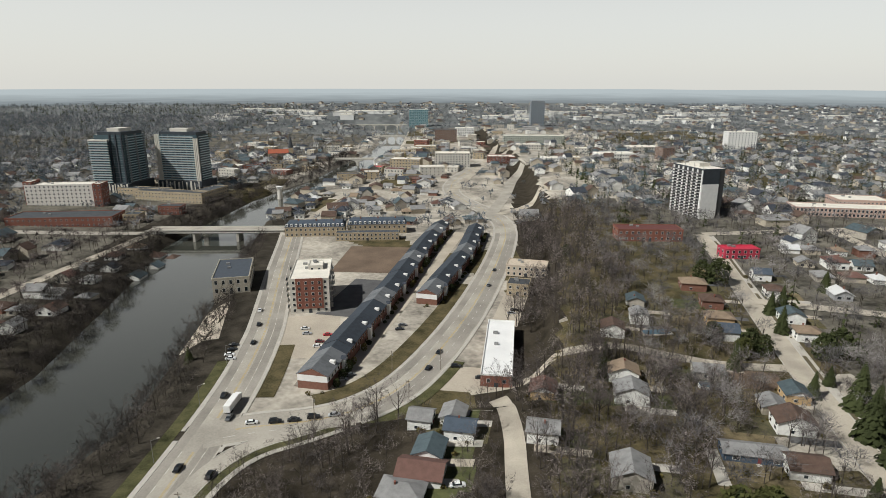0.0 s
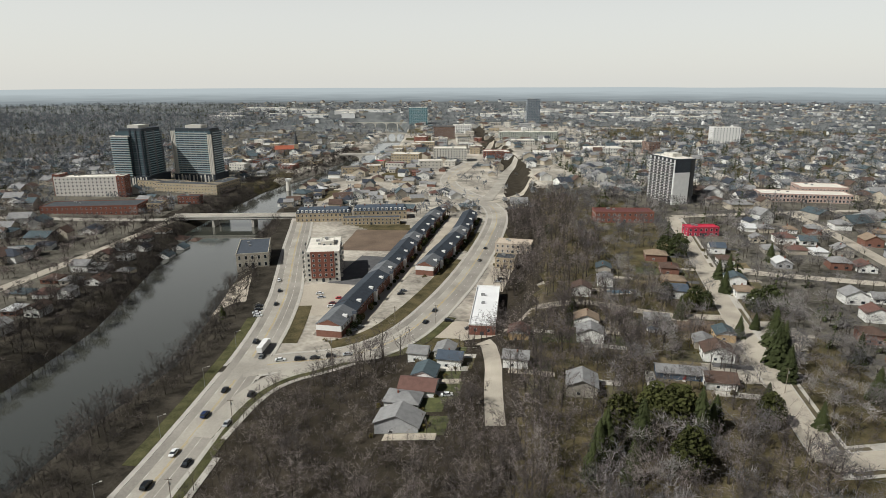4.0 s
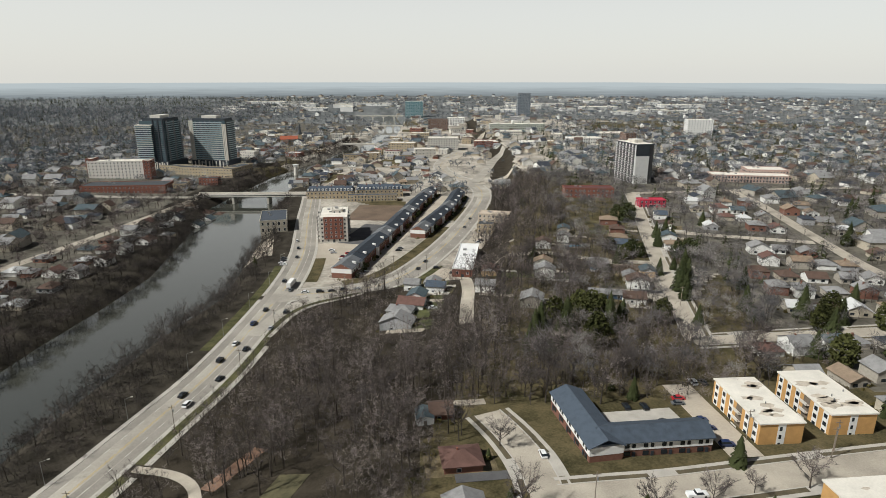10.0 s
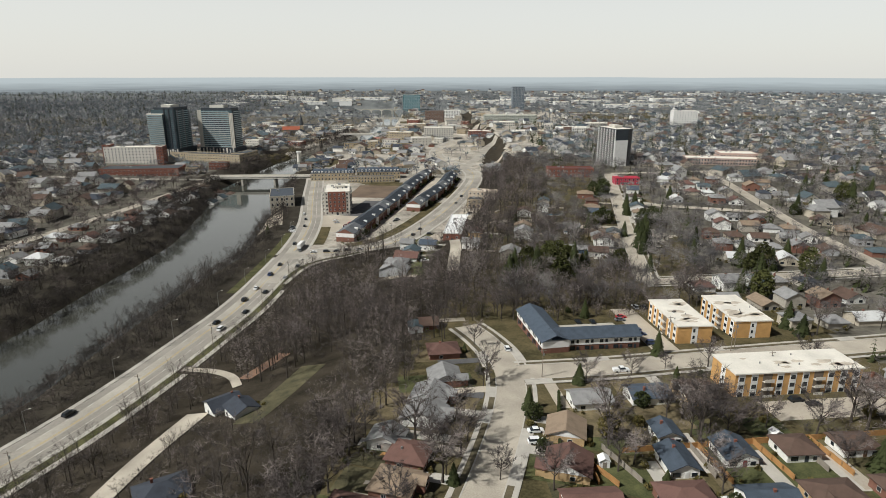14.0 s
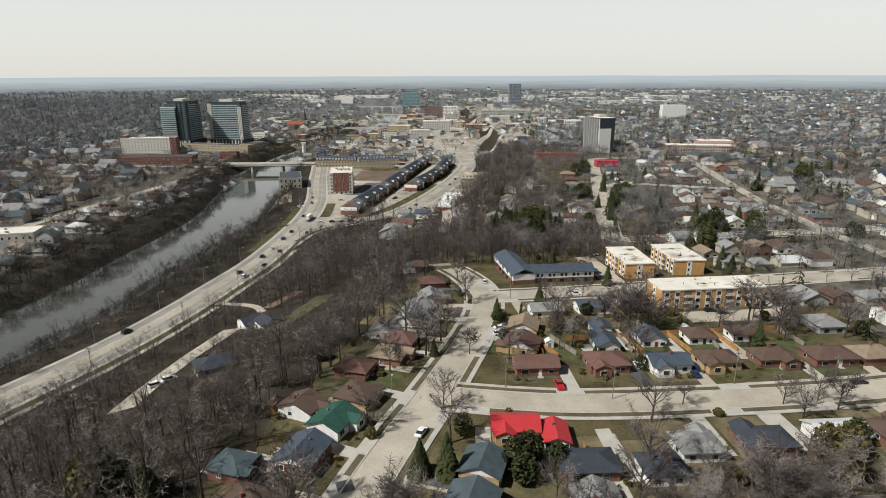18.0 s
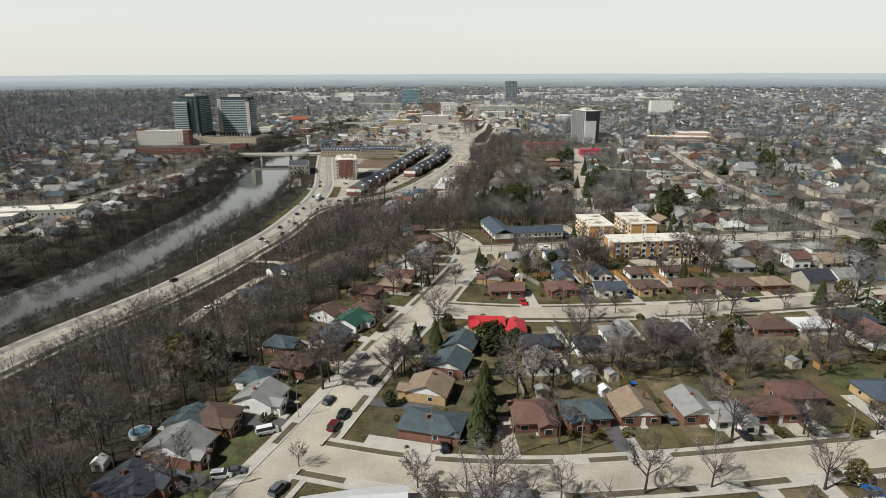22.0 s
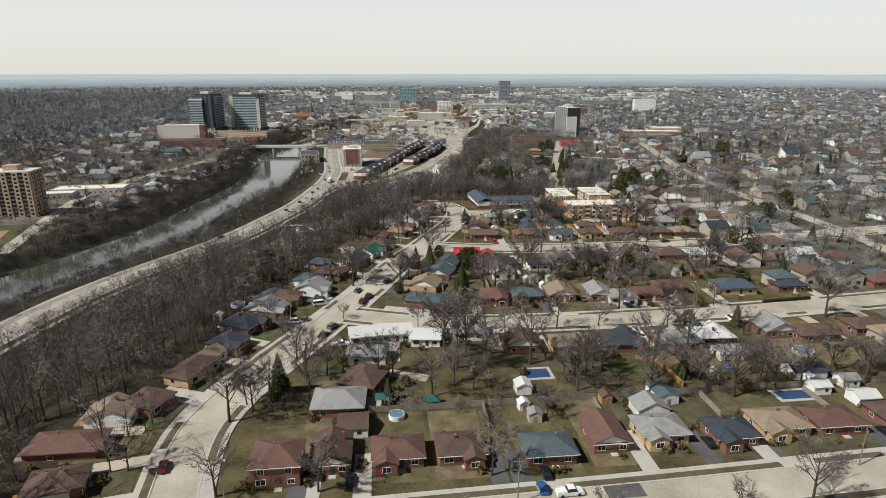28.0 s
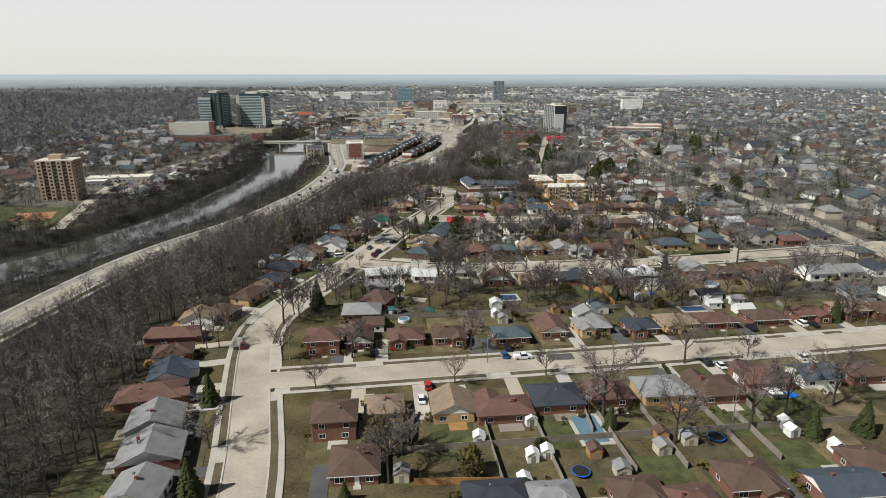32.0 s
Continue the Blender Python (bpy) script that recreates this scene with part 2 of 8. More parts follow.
def water_mat():
    m = bpy.data.materials.new("river_water")
    m.use_nodes = True
    nt = m.node_tree
    b = nt.nodes["Principled BSDF"]
    b.inputs["Base Color"].default_value = (0.055, 0.056, 0.045, 1)
    b.inputs["Roughness"].default_value, b.inputs["Specular IOR Level"].default_value = 0.06, 0.6
    b.inputs["IOR"].default_value = 2.2
    geo, n, bp = nt.nodes.new("ShaderNodeNewGeometry"), nt.nodes.new("ShaderNodeTexNoise"), nt.nodes.new("ShaderNodeBump")
    n.inputs["Scale"].default_value, n.inputs["Detail"].default_value = 0.35, 4
    bp.inputs["Strength"].default_value, bp.inputs["Distance"].default_value = 0.05, 0.2
    nt.links.new(geo.outputs["Position"], n.inputs["Vector"])
    nt.links.new(n.outputs[0], bp.inputs["Height"])
    nt.links.new(bp.outputs[0], b.inputs["Normal"])
    return m


WATER = water_mat()

# ---- mesh builders ----


class Shape:
    """Corners and faces of one mesh, gathered piece by piece."""

    def __init__(self):
        self.v, self.f, self.k = [], [], []

    def face(self, pts, k=0):
        n = len(self.v)
        self.v.extend(pts)
        self.f.append(tuple(range(n, n + len(pts))))
        self.k.append(k)

    def box(self, x0, y0, z0, x1, y1, z1, k=0, top=None):
        n = len(self.v)
        self.v.extend([(x0, y0, z0), (x1, y0, z0), (x1, y1, z0), (x0, y1, z0), (x0, y0, z1), (x1, y0, z1), (x1, y1, z1), (x0, y1, z1)])
        for q, kk in (((0, 3, 2, 1), k), ((4, 5, 6, 7), k if top is None else top), ((0, 1, 5, 4), k), ((1, 2, 6, 5), k), ((2, 3, 7, 6), k), ((3, 0, 4, 7), k)):
            self.f.append(tuple(n + i for i in q))
            self.k.append(kk)
        return self

    def tube(self, a, b, ra, rb, sides=5, k=0, caps=True):
        a, b = Vector(a), Vector(b)
        q = (b - a).to_track_quat("Z", "Y")
        n = len(self.v)
        for p, r in ((a, ra), (b, rb)):
            for i in range(sides):
                t = 2 * math.pi * i / sides
                self.v.append(tuple(p + q @ Vector((math.cos(t) * r, math.sin(t) * r, 0))))
        for i in range(sides):
            j = (i + 1) % sides
            self.f.append((n + i, n + j, n + sides + j, n + sides + i))
            self.k.append(k)
        if caps:
            self.f.append(tuple(n + sides + i for i in range(sides)))
            self.k.append(k)
            self.f.append(tuple(n + sides - 1 - i for i in range(sides)))
            self.k.append(k)
        return self

    def mesh(self, name, *mats):
        me = bpy.data.meshes.new(name)
        me.from_pydata(self.v, [], self.f)
        for m in mats:
            me.materials.append(m)
        if len(mats) > 1:
            me.polygons.foreach_set("material_index", self.k)
        me.update()
        return me


def part(name, data, parent, m=None, label=""):
    """One mesh as a child of a thing or of a part."""
    ob = new(name, data)
    ob.parent = parent
    if m is not None:
        ob.matrix_basis = m
    return tagged(ob, label)


def thing(name, m, label, category, group=""):
    ob = new(name)
    ob.empty_display_size = 0.2
    ob.matrix_basis = m
    return tagged(ob, label, category, group)


def tri_mesh(name, verts, tris, *mats, slots=None):
    """A large mesh of triangles from arrays."""
    me = bpy.data.meshes.new(name)
    n = len(tris)
    me.vertices.add(len(verts))
    me.vertices.foreach_set("co", np.asarray(verts, np.float32).ravel())
    me.loops.add(3 * n)
    me.loops.foreach_set("vertex_index", np.asarray(tris, np.int32).ravel())
    me.polygons.add(n)
    me.polygons.foreach_set("loop_start", np.arange(0, 3 * n, 3, dtype=np.int32))
    for m in mats:
        me.materials.append(m)
    if slots is not None:
        me.polygons.foreach_set("material_index", np.asarray(slots, np.int32))
    me.polygons.foreach_set("use_smooth", [False] * n)
    me.update(calc_edges=True)
    me.validate()
    return me


def tris_of(shape):
    """A shape's corners, triangles and slots as arrays."""
    t, k = [], []
    for f, s in zip(shape.f, shape.k):
        for i in range(1, len(f) - 1):
            t.append((f[0], f[i], f[i + 1]))
            k.append(s)
    return np.array(shape.v, np.float32), np.array(t, np.int32), np.array(k, np.int32)


def scatter(name, kinds, places, *mats):
    """Many copies of a few small forms joined into one mesh; places are rows of x, y, z, turn, size, height, kind."""
    vs, ts, ks, n = [], [], [], 0
    for x, y, z, a, s, h, kind in places:
        v, t, k = kinds[int(kind) % len(kinds)]
        c, d = math.cos(a) * s, math.sin(a) * s
        w = np.empty_like(v)
        w[:, 0], w[:, 1], w[:, 2] = x + v[:, 0] * c - v[:, 1] * d, y + v[:, 0] * d + v[:, 1] * c, z + v[:, 2] * h
        vs.append(w), ts.append(t + n), ks.append(k)
        n += len(v)
    return tri_mesh(name, np.concatenate(vs), np.concatenate(ts), *mats, slots=np.concatenate(ks))


# ---- the ground ----
RY = [-100, 272, 307, 351, 390, 437, 480, 512, 550, 607, 668, 722, 752, 831, 904, 951, 1100, 1300]
RX = [-260, -190, -186, -178, -164, -141, -128, -121, -112, -107, -104, -107, -111, -124, -134, -141, -120, -60]
BRY = [-100, 329, 347, 389, 436, 476, 517, 605, 660, 755, 856, 933, 1010, 1136, 1236, 1370, 1604, 1911, 2150, 2420]
BRX = [-480, -228, -212, -198, -182, -168, -165, -154, -141, -149, -160, -170, -178, -171, -135, -110, -79, -64, -90, -115]
BLY = [-100, 380, 404, 446, 509, 554, 598, 646, 700, 790, 857, 917, 1010, 1136, 1261, 1438, 1586, 1912, 2200, 2420]
BLX = [-560, -262, -241, -226, -206, -200, -198, -193, -190, -203, -213, -225, -220, -208, -171, -147, -122, -110, -215, -330]
TY = [-100, 130, 210, 300, 340, 400, 450, 500, 560, 640, 700, 760, 850, 950, 1200]
TX = [-105, -92, -86, -76, -60, -44, -20, -4, 14, 26, 44, 58, 78, 92, 120]


def smooth(a, b, v):
    k = np.clip((v - a) / (b - a), 0.0, 1.0)
    return k * k * (3 - 2 * k)


def height(x, y):
    """The ground's height: a plateau, a wooded slope, the riverside flat, the river's bed and the west bank."""
    x, y = np.asarray(x, float), np.asarray(y, float)
    road, right, left, top = np.interp(y, RY, RX), np.interp(y, BRY, BRX), np.interp(y, BLY, BLX), np.interp(y, TY, TX)
    low = np.interp(y, [0, 900, 1100, 1500, 2200], [-19.0, -19.0, -17.0, -13.0, -10.0])
    high = np.interp(y, [0, 385, 450, 500, 560, 660, 800, 1000, 2200], [0, 0, -2.8, -5.5, -8.0, -8.5, -3.0, -3.0, -3.0])
    foot = np.minimum(road + 21, top - 16)
    foot = np.where(y > 640, np.maximum(foot, top - np.interp(y, [640, 672], [60, 15])), foot)
    east = low + (high - low) * smooth(foot, top, x)
    bed = -30.0
    z = np.where(x > road - 3, east, bed + (low - bed) * smooth(right - 3, np.minimum(right + 22, road - 4), x))
    west = bed + (-20.5 - bed) * smooth(left + 3, left - 18, x) + 6 * smooth(left - 30, left - 260, x) + 26 * smooth(left - 420, left - 1100, x)
    z = np.where(x < 0.5 * (left + right), west, z)
    d = np.hypot(x + 10, y - 220)
    far = 95 - d * np.interp(d, [1500, 2000, 3000, 9000], [0.0667, 0.0475, 0.0255, 0.0086])
    k = smooth(1500, 2200, d)
    river_way = smooth(left - 90, left - 20, x) * smooth(right + 90, right + 20, x) * (y > 0) * smooth(2480, 2400, y)
    k = k * (1 - river_way)
    return z * (1 - k) + np.maximum(far, z * (1 - k)) * k


def spread(lo, hi, step, reach):
    """Grid lines: even between lo and hi, then ever wider out to reach on both sides."""
    mid = list(np.arange(lo, hi + 0.1, step))
    up, down, w = [mid[-1]], [mid[0]], step
    while up[-1] < reach or down[-1] > -reach:
        w *= 1.16
        up.append(min(up[-1] + w, reach))
        down.append(max(down[-1] - w, -reach))
    out = sorted(set(down[1:] + mid + up[1:]))
    return np.array(out)


GX = np.union1d(spread(-340, 340, 4, 4900), np.concatenate([np.arange(-760, -340, 15), np.arange(352, 700, 15)]))
GY = np.union1d(spread(60, 1060, 4, 4900), np.arange(1068, 2500, 14))
GZ = height(*np.meshgrid(GX, GY))


def gz(x, y):
    """The ground sheet's height at one place."""
    i = min(max(int(np.searchsorted(GX, x)) - 1, 0), len(GX) - 2)
    j = min(max(int(np.searchsorted(GY, y)) - 1, 0), len(GY) - 2)
    u, v = (x - GX[i]) / (GX[i + 1] - GX[i]), (y - GY[j]) / (GY[j + 1] - GY[j])
    a = GZ[j, i] * (1 - u) + GZ[j, i + 1] * u
    b = GZ[j + 1, i] * (1 - u) + GZ[j + 1, i + 1] * u
    return float(a * (1 - v) + b * v)


def curve(ys, xs, y):
    return float(np.interp(y, ys, xs))


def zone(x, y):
    """0 lawn, 1 leaf litter, 2 bank, 3 town, 4 far land tinted with haze, 5 gardens further off."""
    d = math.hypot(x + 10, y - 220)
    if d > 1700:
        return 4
    x, y = x + 5 * noise.noise((x * 0.06, y * 0.06, 2)), y + 5 * noise.noise((x * 0.06, y * 0.06, 9))
    if x > 150 + 20 * noise.noise((y * 0.02, 0, 3)) and y < 1000 or x < curve(BLY, BLX, y) - 45:
        return 5
    left, right, road, top = curve(BLY, BLX, y), curve(BRY, BRX, y), curve(RY, RX, y), curve(TY, TX, y)
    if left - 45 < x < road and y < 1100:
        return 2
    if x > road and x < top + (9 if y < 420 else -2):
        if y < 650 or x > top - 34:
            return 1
        return 3 if noise.noise((x * 0.01, y * 0.01, 0)) > -0.25 else 0
    if y > 1000 and x > -200 and x < 330:
        return 3
    return 0 if noise.noise((x * 0.013, y * 0.013, 5)) > -0.3 else (3 if y > 560 else 0)


def build_ground():
    nx, ny = len(GX), len(GY)
    xx, yy = np.meshgrid(GX, GY)
    verts = np.stack([xx.ravel(), yy.ravel(), GZ.ravel()], 1)
    i = np.arange((ny - 1) * (nx - 1))
    a = (i // (nx - 1)) * nx + i % (nx - 1)
    tris = np.concatenate([np.stack([a, a + 1, a + nx + 1], 1), np.stack([a, a + nx + 1, a + nx], 1)])
    cx, cy = (GX[:-1] + GX[1:]) / 2, (GY[:-1] + GY[1:]) / 2
    z = [zone(x, y) for y in cy for x in cx]
    me = tri_mesh("ground", verts, tris, GRASS, LITTER, BANK, TOWN, HAZED_FARLAND, GARDENS, slots=np.array(z + z))
    me.polygons.foreach_set("use_smooth", [True] * len(me.polygons))
    return tagged(new("ground", me), "dormant lawns, leaf litter and river banks in early spring", "ground", kind="structure")


build_ground()
LEVEL = -26.5
wv = [(curve(BLY, BLX, y) - 14, y, LEVEL) for y in range(-100, 2421, 20)] + [(curve(BRY, BRX, y) + 14, y, LEVEL) for y in range(-100, 2421, 20)]
wn_ = len(wv) // 2
river = Shape()
river.v = wv
river.f = [(i, wn_ + i, wn_ + i + 1, i + 1) for i in range(wn_ - 1)]
river.k = [0] * len(river.f)
tagged(new("river", river.mesh("river", WATER)), "calm grey-brown river reflecting bare trees", "river", kind="structure")

# ---- roads ----
ROADS = []      # name, points, half width


def resample(pts, step):
    out = []
    for (xa, ya), (xb, yb) in zip(pts, pts[1:]):
        n = max(1, round(math.hypot(xb - xa, yb - ya) / step))
        out += [(xa + (xb - xa) * i / n, ya + (yb - ya) * i / n) for i in range(n)]
    return out + [pts[-1]]


def smooth_line(pts, rounds=2):
    for _ in range(rounds):
        out = [pts[0]]
        for a, b in zip(pts, pts[1:]):
            out += [(a[0] * 0.75 + b[0] * 0.25, a[1] * 0.75 + b[1] * 0.25), (a[0] * 0.25 + b[0] * 0.75, a[1] * 0.25 + b[1] * 0.75)]
        pts = out + [pts[-1]]
    return pts


def normals(pts):
    out = []
    for i in range(len(pts)):
        a, b = pts[max(i - 1, 0)], pts[min(i + 1, len(pts) - 1)]
        d = math.hypot(b[0] - a[0], b[1] - a[1]) or 1
        out.append(((b[1] - a[1]) / d, -(b[0] - a[0]) / d))
    return out


def dist_line(x, y, pts):
    best = 1e9
    for (xa, ya), (xb, yb) in zip(pts, pts[1:]):
        dx, dy = xb - xa, yb - ya
        t = max(0, min(1, ((x - xa) * dx + (y - ya) * dy) / (dx * dx + dy * dy + 1e-9)))
        best = min(best, math.hypot(x - xa - t * dx, y - ya - t * dy))
    return best


def on_road(x, y, extra=0.0, but=None):
    for name, pts, half, box in ROADS:
        if name != but and box[0] - 20 < x < box[1] + 20 and box[2] - 20 < y < box[3] + 20 and dist_line(x, y, pts) < half + extra:
            return True
    return False


def ribbon(pts, left, right, up, thick=0.0, step=3.0, skip=None, k=0, shape=None, keep=None):
    """A strip that lies on the ground between two offsets from a line (to its right positive), with sides if thick."""
    s = shape or Shape()
    pts = resample(pts, step)
    nn = normals(pts)
    rows = []
    for i, ((x, y), (ux, uy)) in enumerate(zip(pts, nn)):
        row = []
        cols = max(1, round((right - left) / 4.0))
        for c in range(cols + 1):
            o = left + (right - left) * c / cols
            px, py = x + ux * o, y + uy * o
            row.append((px, py, gz(px, py) + up))
        rows.append(row)
    for i, (a, b) in enumerate(zip(rows, rows[1:])):
        mx, my = (a[0][0] + b[-1][0]) / 2, (a[0][1] + b[-1][1]) / 2
        if (skip and skip(mx, my)) or (keep and not keep(i)):
            continue
        for c in range(len(a) - 1):
            s.face([a[c], a[c + 1], b[c + 1], b[c]], k)
        if thick:
            lo = [(p[0], p[1], p[2] - thick) for p in a], [(p[0], p[1], p[2] - thick) for p in b]
            s.face([lo[0][0], a[0], b[0], lo[1][0]], k)
            s.face([a[-1], lo[0][-1], lo[1][-1], b[-1]], k)
            s.face([lo[0][0], lo[0][-1], a[-1], a[0]], k)
            s.face([b[0], b[-1], lo[1][-1], lo[1][0]], k)
    return s


def add_road(name, pts, half, smooth_it=True):
    if smooth_it:
        pts = smooth_line(pts)
    xs, ys = [p[0] for p in pts], [p[1] for p in pts]
    ROADS.append((name, pts, half, (min(xs), max(xs), min(ys), max(ys))))


RIVER_ROAD = [(curve(RY, RX, y) + 8, y) for y in (60, 150, 230, 272, 307, 351, 390, 437, 480, 512, 550, 607, 668, 722, 752, 831, 904, 951)]
add_road("river_road", RIVER_ROAD, 8.0)
add_road("upper_road", [(-98, 640), (-82, 645), (-60, 648), (-44, 656), (-28, 673), (-12, 708), (8, 765), (32, 853), (51, 945), (45, 1000), (22, 1060), (8, 1110), (12, 1180), (45, 1290), (110, 1450)], 8.6)
add_road("slip_road", [(-97, 588), (-91, 618), (-80, 634), (-62, 641), (-46, 648)], 3.6)
add_road("long_street", [(-42, 90), (-44, 128), (-53.5, 168), (-61, 203), (-60, 220), (-53, 240), (-37, 280), (-26, 312), (-16, 342), (-4, 370), (8, 404), (17, 436), (17, 462), (12, 480), (6, 494)], 4.6)
add_road("south_avenue", [(-54, 174.3), (-38, 175.8), (-7, 178.9), (20, 181.4), (50, 184.3), (90, 188.7), (118, 191.5), (146, 195), (260, 209)], 4.35)
add_road("middle_avenue", [(-35, 281), (-14, 274.5), (0, 271.8), (20, 270.4), (36, 271), (57, 272.4), (77, 274.6), (98, 276.6), (112, 278.2), (190, 290.5), (260, 303)], 4.35)
add_road("north_avenue", [(-2, 366), (18, 362), (35, 360), (67, 360.5), (103, 362.5), (135, 366.5), (180, 374), (260, 392)], 4.5)
add_road("upper_avenue", [(17, 449), (38, 451), (52, 452), (92, 458.5), (150, 466.5), (240, 480)], 5.4)
add_road("hill_street", [(102, 551), (110, 585), (122, 632), (140, 708), (159, 784), (178, 860)], 4.6)
add_road("ridge_street", [(100, 551), (106, 551), (142, 555), (224, 561), (330, 580)], 4.4)
add_road("lower_lane", [(8, 655), (10, 625), (7, 600), (5, 575)], 3.4)
add_road("cross_lane", [(-2, 668), (14, 672), (44, 682), (62, 687), (82, 676), (100, 667), (128, 664)], 3.0)
add_road("west_street", [(-255, 430), (-290, 560), (-300, 640), (-275, 760), (-262, 850), (-250, 943)], 4.5)
add_road("mill_street", [(-520, 935), (-380, 938), (-262, 942), (-238, 943)], 5.5)
add_road("bridge_street", [(-150, 943), (-132, 944), (-110, 955), (-30, 985), (42, 1000)], 5.5)
add_road("bank_drive", [(-107, 487), (-94, 484), (-84, 476), (-79, 465)], 1.7)
add_road("bank_lane", [(-97, 376), (-95, 403), (-94, 419), (-91, 434), (-87, 448)], 4.4)
add_road("far_avenue", [(45, 1010), (70, 1100), (95, 1220), (160, 1400), (280, 1700)], 6.0)
add_road("river_street", [(-134, 945), (-128, 972), (-112, 1065), (-80, 1190), (-52, 1290)], 4.4)
add_road("old_town_street", [(8, 1110), (28, 1190), (55, 1290), (85, 1420), (110, 1560)], 5.0)
add_road("ring_road", [(50, 1000), (90, 1040), (150, 1180), (230, 1230), (330, 1250)], 4.4)
add_road("side_street", [(250, 700), (200, 715), (146, 733)], 4.0)
add_road("park_street", [(180, 860), (280, 872), (400, 880)], 4.4)
add_road("east_street", [(215, 90), (205, 208), (214, 298), (222, 388), (232, 478), (240, 560), (256, 700), (280, 872)], 4.6)

GREY_ROADS = {"river_road", "upper_road", "slip_road", "bridge_street", "mill_street", "far_avenue"}
for n, (name, pts, half, box) in enumerate(ROADS):
    up = 0.12 + 0.014 * n
    road = tagged(new("road", ribbon(pts, -half, half, up).mesh("road", ASPHALT_OLD if name in GREY_ROADS else ASPHALT)), "worn pale grey asphalt road with kerbs", "road", kind="structure")
    near = name in ("river_road", "upper_road", "long_street", "south_avenue", "middle_avenue", "north_avenue", "upper_avenue", "hill_street", "ridge_street", "slip_road")
    if not near:
        continue
    off = lambda x, y, name=name: on_road(x, y, 0.4, name)
    for side in (-1, 1):
        a, b = sorted((side * half, side * (half + 0.35)))
        part("kerb", ribbon(pts, a, b, up + 0.13, 0.2, skip=off).mesh("kerb", KERB), road)
    if name in ("river_road", "upper_road"):
        for o in (-0.25, 0.25):
            part("centre_line", ribbon(pts, o - 0.09, o + 0.09, up + 0.02, skip=off).mesh("line", mat("yellow_paint", (0.45, 0.32, 0.1), 0.8, 0.2)), road)
        for o in (-4.0, 4.0):
            part("lane_line", ribbon(pts, o - 0.08, o + 0.08, up + 0.02, skip=off, keep=lambda i: i % 3 == 0).mesh("line", PAINT), road)
        for side in (-1, 1):
            a, b = sorted((side * (half + 0.36), side * (half + (1.9 if name == "river_road" and side < 0 else 1.6))))
            tagged(new("pavement", ribbon(pts, a, b, up + 0.1, 0.2, skip=off).mesh("pavement", CONCRETE)), "pale concrete roadside pavement", "pavement", kind="structure")
    else:
        for side in (-1, 1):
            if name == "slip_road" or (name == "hill_street" and side < 0):
                continue
            a, b = sorted((side * (half + 2.1), side * (half + 3.5)))
            tagged(new("pavement", ribbon(pts, a, b, up + 0.07, 0.15, skip=lambda x, y, name=name: on_road(x, y, 0.2, name)).mesh("pavement", CONCRETE)), "pale concrete pavement behind a grass verge", "pavement", kind="structure")
            a, b = sorted((side * (half + 0.36), side * (half + 2.08)))
            rnd = random.Random(len(name) * 3 + side)
            gaps = [rnd.random() < 0.3 for _ in range(400)]
            tagged(new("verge", ribbon(pts, a, b, up + 0.09, 0.12, step=4.0, skip=lambda x, y, name=name: on_road(x, y, 1.5, name), keep=lambda i, g=gaps: not g[i // 2 % 400]).mesh("verge", SOIL)), "thin worn grass verge beside the kerb", "verge", kind="structure")
            part("driveway_apron", ribbon(pts, a, b, up + 0.08, 0.1, step=4.0, skip=lambda x, y, name=name: on_road(x, y, 0.4, name), keep=lambda i, g=gaps: g[i // 2 % 400]).mesh("apron", CONCRETE), road)


# darker worn lanes, the footpath and grass strips along the river road
LINES = {name: pts for name, pts, half, box in ROADS}
LANE = mat("worn_lane", (0.225, 0.206, 0.176), 0.9, 0.2, 0.05, 1.5, 0.1, tint=(0.295, 0.27, 0.232))
VERGE_GREEN = mat("verge_green", (0.035, 0.042, 0.016), 0.95, 0.45, 0.2, 2.0, 0.4, tint=(0.085, 0.08, 0.038), spec=0.1)


def stretch(name, lo, hi, east=-999):
    return [p for p in resample(LINES[name], 3.0) if lo <= p[1] <= hi and p[0] > east]


for a, b in ((1.2, 3.8), (4.25, 7.6), (-7.7, -4.3)):
    tagged(new("road_surface", ribbon(stretch("river_road", 60, 930), a, b, 0.128).mesh("road_surface", LANE)), "darker worn lane of the river road", "road", kind="structure")
for a, b in ((1.0, 7.9), (-8.1, -4.6)):
    tagged(new("road_surface", ribbon(stretch("upper_road", 655, 930, -45), a, b, 0.142).mesh("road_surface", LANE)), "darker worn lane of the upper road", "road", kind="structure")


def strip(name, label, line, a, b, m, up, thick=0.1, extra=0.6):
    tagged(new(name, ribbon(line, a, b, up, thick, skip=lambda x, y: on_road(x, y, extra)).mesh(name, m)), label, name.replace("_", " "), kind="structure")


strip("verge", "green grass strip beside the river road", stretch("river_road", 60, 590), 9.7, 13.0, VERGE_GREEN, 0.2)
strip("footpath", "pale footpath at the foot of the wooded slope", stretch("river_road", 60, 578), 13.05, 15.4, CONCRETE, 0.22)
strip("lawn", "mossy lawn in a clearing of the slope", [(-66, 430), (-60, 446), (-52, 470)], -5, 5, LAWNS[3], 0.1)
strip("verge", "green grass strip beside the slip road", stretch("slip_road", 588, 650), 4.0, 7.2, VERGE_GREEN, 0.2)
strip("footpath", "pale footpath curving beside the slip road", stretch("slip_road", 580, 646), 7.2, 9.4, CONCRETE, 0.22)
strip("verge", "grass between the river road and its bank", stretch("river_road", 570, 700), -15.0, -10.1, VERGE_GREEN, 0.16)
